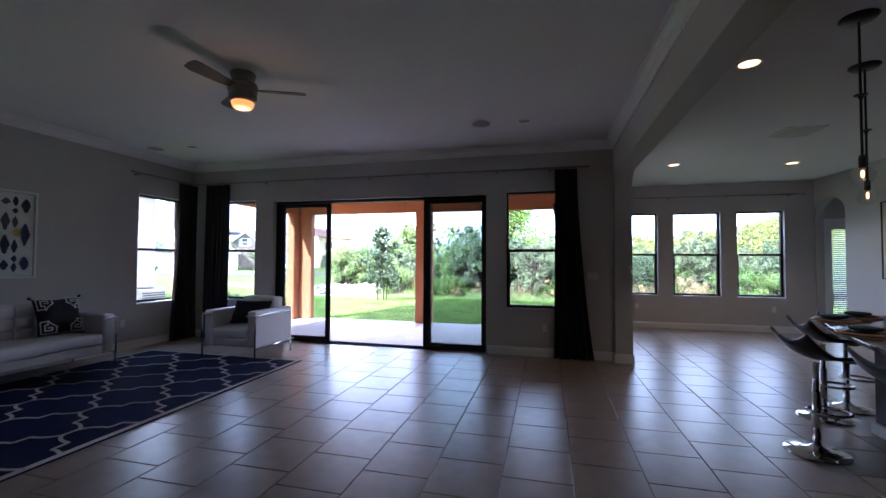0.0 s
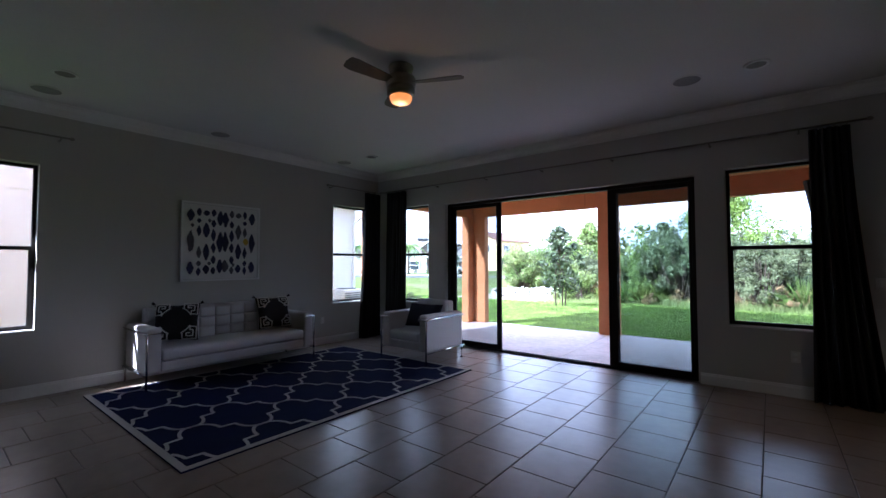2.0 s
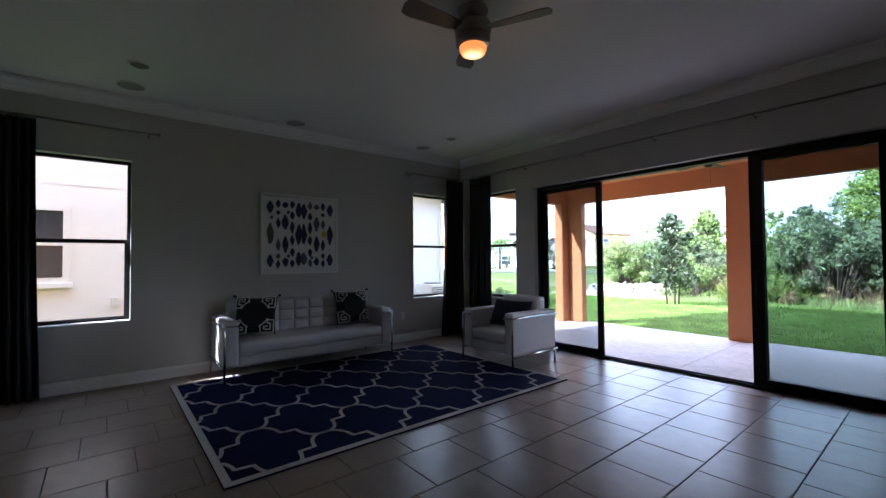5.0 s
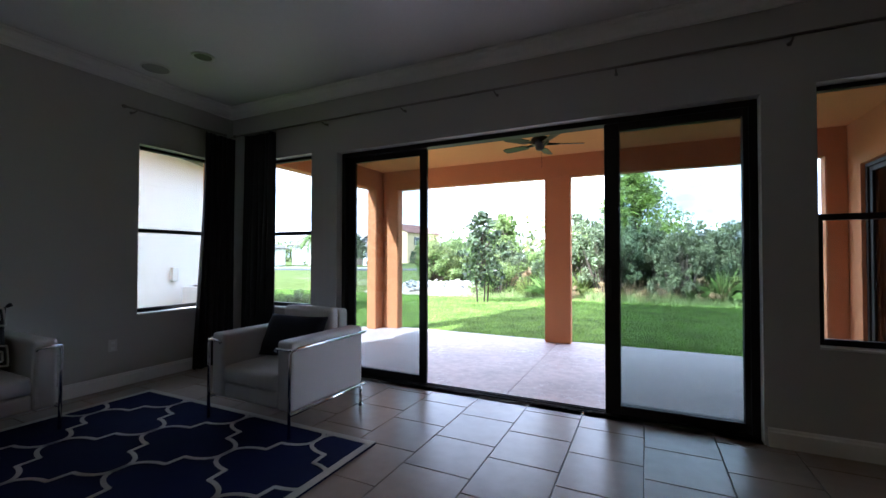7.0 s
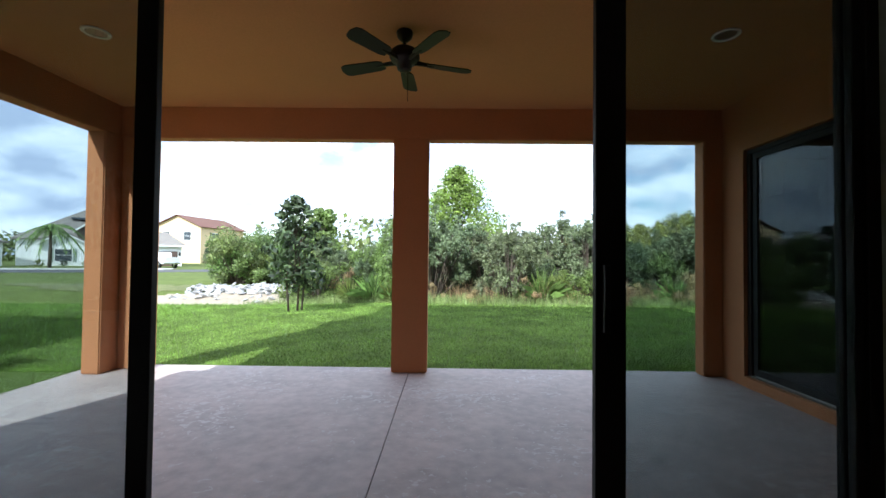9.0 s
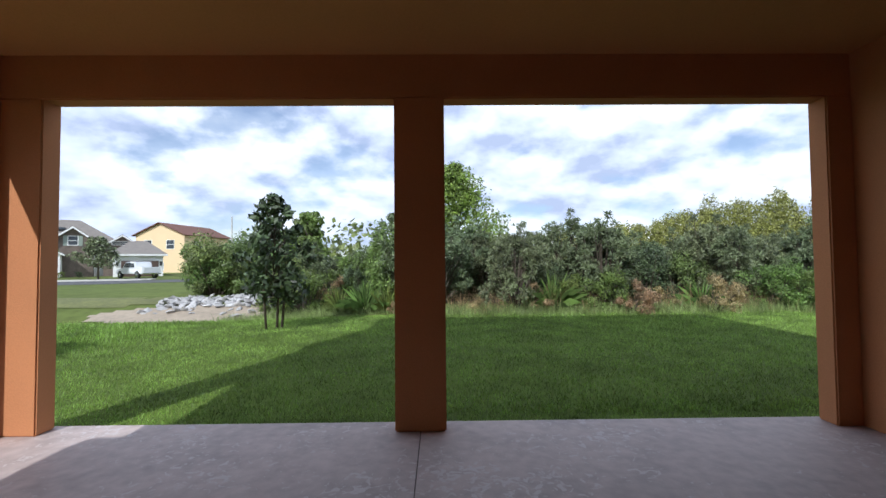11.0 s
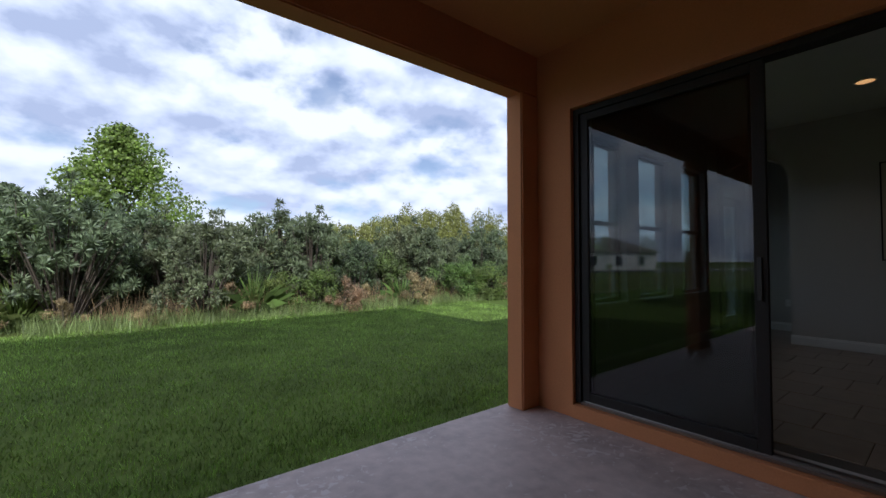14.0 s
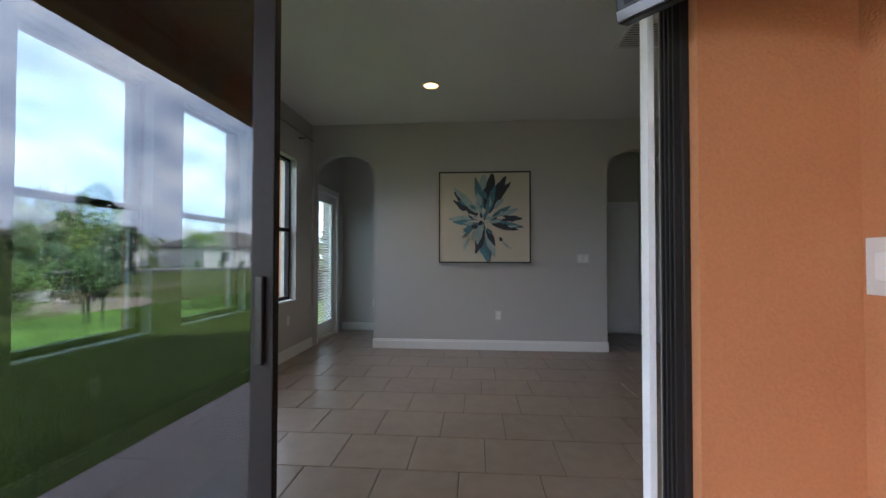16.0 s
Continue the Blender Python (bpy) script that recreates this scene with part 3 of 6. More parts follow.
structure("door_curb", box(PX - 0.015, DS0, ZP, PX + 0.12, DS1, -0.012, 0.006), M_STUCCO, "low terracotta stucco curb under the patio door", "curb")
structure("wall_left_outer", wall_with_holes("y", YN - 7, YB + 0.22, -0.3, 6.1, XL - 0.222, XL - 0.2, holes_left), M_STUCCO, "terracotta stucco outer house wall", "wall")
# Unseen upper storey and roof, sized so the house's shadow fits the lawn.
structure("wall_upper", boxes((XL - 0.4, -8, 3.28, 1.28, 9.62, 6.1)), M_STUCCO, "terracotta stucco upper storey", "wall")
structure("roof_upper", boxes((XL - 0.9, -8.5, 6.1, 1.7, 10.0, 6.3)), M_BRONZE, "flat-edged upper roof", "roof")
structure("roof_wing", boxes((1.28, -8.5, 3.18, 7.6, 10.0, 3.3)), M_BRONZE, "low roof over the dining wing", "roof")
# Unseen overhang, added to limit the sun patch from the side window.
structure("eave_left", box(XL - 0.57, -8, 2.76, XL - 0.22, 6.1, 2.9), M_TRIM, "white soffit along the side wall", "eave")
structure("wall_wing_outer", wall_with_holes("x", PX, 7.4, -0.3, 3.2, YD + 0.2, YD + 0.222, [(a, b, ZW0, ZW1 - 0.01) for a, b in DW] + [(5.86, 6.66, 0.04, 2.2)]), M_STUCCO, "terracotta stucco outer wall of the dining wing", "wall")

# ---- ground ----
M_LAWN = material("mown green lawn", (0.10, 0.148, 0.026), 0.9, bump=1.0, scale=9, var=0.5, big=0.35, detail=12, fine=60, spec=0.15)
M_ROUGH = material("rough field grass", (0.12, 0.15, 0.04), 0.95, bump=1.0, scale=1.8, var=0.45, big=0.12, detail=10, spec=0.1)
M_SAND = material("pale sandy bank", (0.32, 0.265, 0.20), 0.95, bump=0.8, scale=6, var=0.25, detail=10)
M_ROAD = material("worn grey asphalt", (0.075, 0.075, 0.08), 0.9, bump=0.8, scale=30, var=0.25)
M_WALK = material("pale concrete paving", (0.50, 0.48, 0.45), 0.85, bump=0.5, scale=18, var=0.15)


def land(x, y):
    """Height of the ground: flat lawn, a swale to the left, gentle rough beyond."""
    z = -0.215
    sw = math.exp(-((x + 14) / 7.5) ** 4) * math.exp(-((y - 20.6) / 2.5) ** 2)
    z -= 0.8 * sw
    z += 0.05 * noise.noise(Vector((x * 0.15, y * 0.15, 0))) * max(0.0, min(1.0, (30 - y) / 6))
    if y < 10:
        z = min(z, -0.2)
    return z


def ground_mesh():
    def axis(lo, a, b, hi, step):
        out = [a + i * step for i in range(int((b - a) / step) + 1)]
        s, v = step, out[-1]
        while v < hi:
            s *= 1.35
            v += s
            out.append(v)
        s, v = step, a
        while v > lo:
            s *= 1.35
            v -= s
            out.insert(0, v)
        return out
    xs, ys = axis(-700, -32, 22, 700, 0.8), axis(-500, 9, 40, 700, 0.8)
    bm = bmesh.new()
    vs = [[bm.verts.new((x, y, land(x, y) if abs(x) < 80 and -20 < y < 90 else -0.25)) for x in xs] for y in ys]
    for j in range(len(ys) - 1):
        for i in range(len(xs) - 1):
            bm.faces.new((vs[j][i], vs[j][i + 1], vs[j + 1][i + 1], vs[j + 1][i]))
    return bm


g = structure("ground", ground_mesh(), M_LAWN, "green lawn and rough grass around the house", "ground", smooth=True)
g.data.materials.append(M_ROUGH)
for p in g.data.polygons:
    c = p.center
    if c.y > 17.6 + 0.5 * math.sin(c.x) or (c.x < -9 and c.y > 17.2):
        p.material_index = 1


def draped(x0, y0, x1, y1, dx, dy, lift, shape):
    """A sheet that follows the ground inside an irregular outline."""
    bm = bmesh.new()
    nx, ny = int((x1 - x0) / dx), int((y1 - y0) / dy)
    vs = {}
    def v(i, j):
        if (i, j) not in vs:
            x, y = x0 + i * dx, y0 + j * dy
            vs[i, j] = bm.verts.new((x, y, land(x, y) + lift))
        return vs[i, j]
    for i in range(nx):
        for j in range(ny):
            x, y = x0 + (i + 0.5) * dx, y0 + (j + 0.5) * dy
            if shape(x, y) < 1 + 0.25 * noise.noise(Vector((x * 0.9, y * 0.9, 3))):
                bm.faces.new((v(i, j), v(i + 1, j), v(i + 1, j + 1), v(i, j + 1)))
    return bm


structure("sand_bank", draped(-26, 18.0, -5, 26, 0.22, 0.22, 0.035, lambda x, y: ((x + 12.0) / 3.8) ** 2 + ((y - 22.3) / 0.95) ** 2), M_SAND, "pale sandy bank in the swale", "bank", smooth=True)


M_DRY = material("dry brown grass", (0.135, 0.145, 0.045), 0.95, bump=0.8, scale=7, var=0.4, detail=10)
structure("dry_grass_patch", draped(-26, 20, -8, 28, 0.4, 0.4, 0.02, lambda x, y: ((x + 17.5) / 5.5) ** 2 + ((y - 24.2) / 0.9) ** 2), M_DRY, "dry brown grass in the swale", "ground", smooth=True)


def strip(name, pts, width, z0, z1, mat, label, cat):
    """A road-like strip along points."""
    bm = bmesh.new()
    rows = []
    for i, p in enumerate(pts):
        a, b = Vector(pts[max(0, i - 1)]), Vector(pts[min(len(pts) - 1, i + 1)])
        d = (b - a).normalized()
        n = Vector((-d.y, d.x))
        q = Vector(p)
        l, r = q + n * width / 2, q - n * width / 2
        rows.append([bm.verts.new((l.x, l.y, z0)), bm.verts.new((l.x, l.y, z1)), bm.verts.new((r.x, r.y, z1)), bm.verts.new((r.x, r.y, z0))])
    for a, b in zip(rows, rows[1:]):
        for k in range(3):
            bm.faces.new((a[k], a[k + 1], b[k + 1], b[k]))
    bmesh.ops.recalc_face_normals(bm, faces=bm.faces)
    return structure(name, bm, mat, label, cat)


ROAD = [(-140, 4), (-90, 20), (-62, 30), (-42, 37.8), (-30, 42), (-22, 47.5), (-18, 60), (-20, 90)]
strip("road", ROAD, 7.4, -0.5, -0.19, M_ROAD, "grey asphalt residential road", "road")
strip("pavement", [(x - 1.5, y + 7.0) for x, y in ROAD[:5]], 1.6, -0.5, -0.15, M_WALK, "pale concrete footpath beside the road", "pavement")
strip("kerb", [(x - 0.6, y + 4.0) for x, y in ROAD[:5]], 0.3, -0.5, -0.12, M_WALK, "low concrete kerb", "kerb")

# ---- plants ----
M_BARK = material("grey-brown bark", (0.10, 0.078, 0.058), 0.9, bump=1.0, scale=40, var=0.35)
L_OLIVE = leaf_material("olive green leaves", (0.155, 0.215, 0.065), trans=0.25)
L_GREY = leaf_material("grey green needles", (0.165, 0.205, 0.105), trans=0.2)
L_LIME = leaf_material("fresh light green leaves", (0.18, 0.30, 0.06), trans=0.4)
L_DARK = leaf_material("dark glossy green leaves", (0.062, 0.088, 0.036), var=0.7, trans=0.15)
L_MID = leaf_material("mid green leaves", (0.175, 0.25, 0.065), trans=0.4)
L_GOLD = leaf_material("golden green cypress needles", (0.215, 0.25, 0.065), trans=0.3)
L_STRAW = leaf_material("dry straw and rusty stems", (0.34, 0.25, 0.13), var=0.6)
L_GRASS = leaf_material("long green grass blades", (0.28, 0.34, 0.12), var=0.5)
L_LAWN = leaf_material("short lawn grass blades", (0.215, 0.315, 0.06), var=0.6, trans=0.3)


def leaves(name, spots, mat, size, seed, slim=0.45, up=0.25):
    """One mesh of many small bent leaves. spots: (centre, radii, count) lumps that the leaves fill, denser towards the outside."""
    rnd = np.random.RandomState(seed)
    V, F = [], []
    for c, r, n in spots:
        d = rnd.normal(size=(n, 3))
        d /= np.linalg.norm(d, axis=1)[:, None]
        rad = rnd.uniform(0.35, 1.06, n) ** 0.5
        wob = 1 + 0.22 * np.sin(d[:, 0] * 7 + seed) * np.sin(d[:, 1] * 6) + 0.15 * np.sin(d[:, 2] * 9 + 2 * seed)
        p = np.array(c) + d * np.array(r) * (rad * wob)[:, None]
        face = rnd.normal(size=(n, 3)) * 0.5 + d * 0.9
        face[:, 2] += 0.35
        a = np.cross(face, rnd.normal(size=(n, 3))) + d * 0.25
        a[:, 2] += up
        a /= np.linalg.norm(a, axis=1)[:, None]
        b = np.cross(a, face)
        b /= np.linalg.norm(b, axis=1)[:, None] + 1e-9
        s = size * rnd.uniform(0.6, 1.35, n)[:, None]
        base = len(V)
        q = np.stack([p - a * s * 0.5, p + b * s * slim * 0.5, p + a * s * 0.5, p - b * s * slim * 0.5], 1).reshape(-1, 3)
        V.extend(q.tolist())
        F.extend([(base + 4 * i, base + 4 * i + 1, base + 4 * i + 2, base + 4 * i + 3) for i in range(n)])
    me = bpy.data.meshes.new(name)
    me.from_pydata(V, [], F)
    me.materials.append(mat)
    return me


def shrub(name, mat, seed, lumps, n, size, h, w, label, slim=0.45):
    """A bush about h tall and 2w wide: stems from the ground and lumpy foliage with gaps."""
    rnd = random.Random(seed)
    root = thing(name, label=label, category="shrub", group="shrubs beyond the lawn")
    st = bmesh.new()
    spots = []
    for i in range(lumps):
        a = rnd.uniform(0, 2 * math.pi)
        rr = w * math.sqrt(rnd.random()) * 0.85
        zz = h * rnd.uniform(0.14, 0.96) * (1 - 0.3 * rr / w)
        c = (rr * math.cos(a), rr * math.sin(a), zz)
        q = rnd.uniform(0.15, 0.32) * w
        spots.append((c, (q, q, q * rnd.uniform(0.7, 1.3)), int(n / lumps)))
        tube([(c[0] * 0.15, c[1] * 0.15, -0.1), (c[0] * 0.55, c[1] * 0.55, zz * 0.5), c], [0.022, 0.016, 0.006], 5, st)
    part("stem", st, M_BARK, root)
    fo = new("foliage", leaves("foliage", spots, mat, size, seed, slim))
    fo.parent = root
    return root


def tufted_shrub(name, mat, seed, tufts, h, w, label):
    """A pine-like bush: branching stems, each ending in a round brush of needles; some leaders stand clear of the rest."""
    rnd = random.Random(seed)
    nr = np.random.RandomState(seed)
    root = thing(name, label=label, category="shrub", group="shrubs beyond the lawn")
    st = bmesh.new()
    V, F = [], []
    for i in range(tufts):
        a = rnd.uniform(0, 2 * math.pi)
        u = rnd.random() ** 0.7
        lead = i % 9 == 0
        rr = w * math.sqrt(max(0.02, 1 - u * u * 0.85)) * rnd.uniform(0.45, 1.0) * (0.5 if lead else 1)
        zz = h * (0.12 + 0.80 * u) + (rnd.uniform(0.1, 0.5) if lead else 0)
        c = np.array((rr * math.cos(a), rr * math.sin(a), zz))
        tube([(c[0] * 0.12, c[1] * 0.12, -0.1), (c[0] * 0.6, c[1] * 0.6, zz * 0.55), tuple(c)], [0.02, 0.013, 0.006], 4, st)
        for k in range(2 if lead else 3):
            o = c + nr.normal(0, 0.10, 3) * (0.6 if lead else 1.0)
            n = 46
            d = nr.normal(size=(n, 3))
            d[:, 2] += 0.55
            d /= np.linalg.norm(d, axis=1)[:, None]
            L = nr.uniform(0.10, 0.19, n)[:, None]
            b = np.cross(d, nr.normal(size=(n, 3)))
            b /= np.linalg.norm(b, axis=1)[:, None] + 1e-9
            q = np.stack([o + d * 0.02, o + d * L * 0.6 + b * 0.013, o + d * L, o + d * L * 0.6 - b * 0.013], 1).reshape(-1, 3)
            base = len(V)
            V.extend(q.tolist())
            F.extend([(base + 4 * j, base + 4 * j + 1, base + 4 * j + 2, base + 4 * j + 3) for j in range(n)])
    part("stem", st, M_BARK, root)
    me = bpy.data.meshes.new("foliage")
    me.from_pydata(V, [], F)
    me.materials.append(mat)
    fo = new("foliage", me)
    fo.parent = root
    return root


def tree(name, at, h, mat, seed, crown_w, n, size, label, trunk_r=0.05, bare=0.25, multi=1, lumps=26, slim=0.5, tip=0.35, cat="tree"):
    """A tapered trunk with limbs and a crown of many small leaves in uneven clumps."""
    rnd = random.Random(seed)
    root = thing(name, at, label, cat)
    tr, spots = bmesh.new(), []
    for k in range(multi):
        ox = 0 if multi == 1 else rnd.uniform(-0.16, 0.16)
        oy = 0 if multi == 1 else rnd.uniform(-0.16, 0.16)
        tube([(ox, oy, -0.15), (ox * 1.5, oy * 1.5, h * 0.3), (ox + rnd.uniform(-0.1, 0.1), oy, h * 0.62), (ox * 0.5, oy * 0.5, h * 0.93)], [trunk_r, trunk_r * 0.75, trunk_r * 0.5, 0.008], 8, tr)
    for i in range(lumps):
        f = bare + (1 - bare) * ((i + 0.5) / lumps)
        u = (f - bare) / (1 - bare)
        prof = math.sin(math.pi * min(1, (u * 0.85 + 0.12))) ** 0.7 * (1 - (1 - tip) * u * u)
        a = i * 2.4 + rnd.uniform(-0.5, 0.5)
        rr = crown_w * prof * rnd.uniform(0.25, 0.85)
        c = (rr * math.cos(a), rr * math.sin(a), h * f * 0.97)
        q = crown_w * rnd.uniform(0.17, 0.36) * (1.2 - 0.75 * u)
        spots.append((c, (q, q, q * 0.8), n // lumps))
        tube([(0, 0, c[2] * 0.72), (c[0] * 0.5, c[1] * 0.5, c[2] * 0.88), c], [trunk_r * 0.4, trunk_r * 0.25, 0.005], 5, tr)
    part("trunk", tr, M_BARK, root, smooth=True)
    fo = new("crown", leaves("crown", spots, mat, size, seed, slim))
    fo.parent = root
    return root


tree("magnolia_tree", (-6.06, 15.48, -0.22), 3.1, L_DARK, 5, 1.0, 2300, 0.19, "young dark-leaved tree with three slim trunks on the lawn", 0.033, 0.22, 3, 42, 0.40, 0.5)
tree("maple_tree", (-1.6, 24.5, -0.3), 6.0, L_LIME, 8, 3.7, 26000, 0.115, "tall fresh green tree rising above the brush", 0.12, 0.06, 1, 64, 0.7, 0.12)
tree("oak_tree", (-8.0, 24.5, -0.3), 3.9, L_MID, 11, 1.7, 10000, 0.12, "olive green tree behind the brush", 0.1, 0.15, 1, 30, 0.6, 0.6)
tree("oak_tree", (-12.0, 36, -0.3), 5.4, L_OLIVE, 12, 2.4, 10000, 0.15, "green tree behind the brush", 0.12, 0.15, 1, 30, 0.6, 0.6)
tree("oak_tree", (-4.6, 27, -0.3), 4.1, L_GREY, 13, 1.8, 10000, 0.12, "grey-green tree behind the brush", 0.1, 0.15, 1, 30, 0.6, 0.6)

kinds = [
    shrub("wax_myrtle_shrub", L_OLIVE, 21, 28, 7800, 0.085, 2.3, 1.15, "dense olive green shrub at the edge of the lawn"),
    tufted_shrub("pine_shrub", L_GREY, 22, 78, 2.35, 1.05, "grey-green brushy pine shrub at the edge of the lawn"),
    shrub("willow_shrub", L_MID, 23, 28, 7200, 0.105, 2.2, 1.1, "light green leafy shrub at the edge of the lawn", 0.3),
    shrub("bayberry_shrub", L_DARK, 24, 28, 7600, 0.085, 2.3, 1.15, "dark green shrub at the edge of the lawn"),
    shrub("dogfennel_shrub", L_STRAW, 25, 12, 2200, 0.16, 1.25, 0.9, "rusty dry weedy shrub in tall grass", 0.12),
]
rnd = random.Random(77)
rows = []
for i in range(70):
    x = -7.6 + i * 0.44 + rnd.uniform(-0.2, 0.2)
    left = x < -3
    k = rnd.choice([2, 2, 0, 2, 1]) if left else rnd.choice([1, 3, 1, 3, 1, 1, 0])
    y = 18.9 + rnd.uniform(-0.3, 2.3) + (1.1 if left else 0) + max(0, x - 8) * -0.12
    rows.append((k, x, y, rnd.choice((0.66, 0.8, 0.95, 1.1, 1.25)) * rnd.uniform(0.9, 1.1) * (0.84 if x > 4 else 1.0)))
for i in range(24):
    x = -3.5 + i * 1.0 + rnd.uniform(-0.4, 0.4)
    rows.append((rnd.choice([4, 4, 4, 2]), x, 18.1 + rnd.uniform(-0.5, 0.5) - max(0, x - 8) * 0.12, rnd.uniform(0.5, 0.95) * (0.6 if x < 0 else 1)))
for i in range(16):
    rows.append((rnd.choice([0, 3, 0, 2]), -13.9 + i * 0.29 + rnd.uniform(-0.3, 0.3), 27.5 + rnd.uniform(-1.2, 1.6), rnd.uniform(1.15, 1.5)))
for i in range(22):
    rows.append((rnd.choice([0, 1, 3, 1]), -7 + i * 1.4 + rnd.uniform(-0.5, 0.5), 23.0 + rnd.uniform(-0.8, 2.4), rnd.uniform(0.95, 1.25) * (0.85 if i > 7 else 1.0)))
for i in range(34):
    rows.append((rnd.choice([0, 3, 1]), 9 + i * 0.55, 18.0 - i * 0.72 + rnd.uniform(-0.4, 1.6), rnd.uniform(0.7, 1.0)))
for k, x, y, s in rows[5:]:
    copy_thing(kinds[k], pose(x, y, land(x, y) - 0.05, 0, 0, rnd.uniform(0, 360)) @ Matrix.Diagonal((s, s, s * rnd.uniform(0.85, 1.12), 1)))
for ob, (k, x, y, s) in zip(kinds, rows):
    ob.matrix_world = pose(x, y, land(x, y) - 0.05, 0, 0, 30)


def woods():
    """The far wood: many tapering crowns, joined."""
    r = random.Random(5)
    spots = []
    for i in range(280):
        x = r.uniform(9, 44)
        y = 40 + r.uniform(-5, 12) - (x - 14) * 0.1
        top = 3.5 + 2.5 * math.exp(-((x - 24.0) / 6.5) ** 2) + r.uniform(-0.35, 0.35) + (0.8 if i % 31 == 0 else 0)
        for j in range(6):
            f = 0.25 + 0.145 * j
            q = (1.9 - 1.45 * f) * r.uniform(0.7, 1.2)
            spots.append(((x + r.uniform(-0.2, 0.2), y, top * f), (q, q, top * 0.10), 130))
    return spots


w = new("far_wood", leaves("far_wood", woods(), L_GOLD, 0.20, 3, 0.4))
tagged(w, "golden green cypress wood in the distance", "trees", "", "stuff")
w2 = new("far_treeline", leaves("far_treeline", [((x, 70 + 12 * math.sin(x * 0.11), 2.4), (5, 5, 3.3 + 1.4 * math.sin(x * 0.37)), 420) for x in range(-30, 130, 6)] + [((-60 - 3.0 * i, 95 + 10 * math.sin(i), 2.5), (5, 5, 4.0), 300) for i in range(14)]
                                    + [((10 - i * 9, -55 + 6 * math.sin(i), 2.5), (7, 6, 5.0), 300) for i in range(16)], L_OLIVE, 0.8, 4, 0.7))
tagged(w2, "distant line of trees", "trees", "", "stuff")


def blades(name, n, region, hgt, width, mat, seed, lean=0.35):
    """Grass blades as thin bent triangles, joined."""
    r = np.random.RandomState(seed)
    pts = []
    while len(pts) < n:
        p = region(r)
        if p:
            pts.append(p)
    V, F = [], []
    for x, y, s in pts:
        a = r.uniform(0, 2 * math.pi)
        h = hgt * s * r.uniform(0.6, 1.3)
        dx, dy = math.cos(a) * width * s, math.sin(a) * width * s
        lx, ly = r.normal(0, lean * h), r.normal(0, lean * h)
        z = land(x, y) - 0.01
        i = len(V)
        V += [(x - dx, y - dy, z), (x + dx, y + dy, z), (x + lx + 0.0, y + ly, z + h)]
        F.append((i, i + 1, i + 2))
    me = bpy.data.meshes.new(name)
    me.from_pydata(V, [], F)
    me.materials.append(mat)
    return new(name, me)


def lawn_region(r):
    y = 9.66 + 8.2 * r.random_sample() ** 1.7
    x = r.uniform(-10.5, 7.5)
    if x > PX and y < 9.7:
        return None
    return (x, y, 1 + 0.07 * (y - 9.6))


tagged(blades("lawn_grass", 210000, lawn_region, 0.040, 0.0046, L_LAWN, 1), "short mown green lawn grass", "grass", "", "stuff")
tagged(blades("tall_grass", 26000, lambda r: (lambda x: (x, 18.05 + r.normal(0, 0.38) + (0.9 if x < -3 else 0) - max(0, x - 8) * 0.12, r.uniform(0.5, 1.3)))(r.uniform(-9, 16)), 0.27, 0.007, L_GRASS, 2, 0.25),
       "tall yellow-green grass along the lawn edge", "grass", "", "stuff")
tagged(blades("bank_grass", 30000, lambda r: (r.uniform(-17, -8.3) + r.normal(0, 0.12), r.uniform(11.0, 18.4), r.uniform(0.7, 1.5)), 0.085, 0.006, L_LAWN, 12, 0.3),
       "longer bright green grass on the bank beside the lawn", "grass", "", "stuff")
tagged(blades("dry_grass", 5000, lambda r: (r.uniform(-2, 16), 18.6 + r.normal(0, 0.35), r.uniform(0.6, 1.4)), 0.55, 0.006, L_STRAW, 6, 0.18),
       "dry straw-coloured reeds in the brush", "grass", "", "stuff")


def spiky(at, seed, n=46, h=0.95, label="spiky green palmetto clump at the lawn edge"):
    r = random.Random(seed)
    root = thing("palmetto", at, label, "palmetto", "palmettos")
    bm = bmesh.new()
    for i in range(n):
        a, t = r.uniform(0, 2 * math.pi), r.uniform(0.15, 1.1)
        L = h * r.uniform(0.7, 1.2)
        d = Vector((math.cos(a) * math.sin(t), math.sin(a) * math.sin(t), math.cos(t)))
        u = d.cross(Vector((0, 0, 1))).normalized() * 0.014
        m, e = d * L * 0.6, d * L + Vector((0, 0, -0.25 * L * t))
        v = [bm.verts.new(p) for p in (-u, u, m + u * 1.2, e, m - u * 1.2)]
        bm.faces.new(v)
    part("fronds", bm, L_MID, root)
    return root


for i, (x, y, h) in enumerate(((-5.4, 19.0, 1.1), (-4.6, 18.9, 1.25), (-3.9, 18.7, 1.0), (-3.3, 19.2, 1.3), (0.5, 18.7, 1.35), (1.1, 18.5, 1.5), (1.6, 18.8, 1.2), (5.6, 18.5, 1.2), (9.2, 18.1, 1.1))):
    spiky((x, y, land(x, y)), 40 + i, 90, h * 0.85)

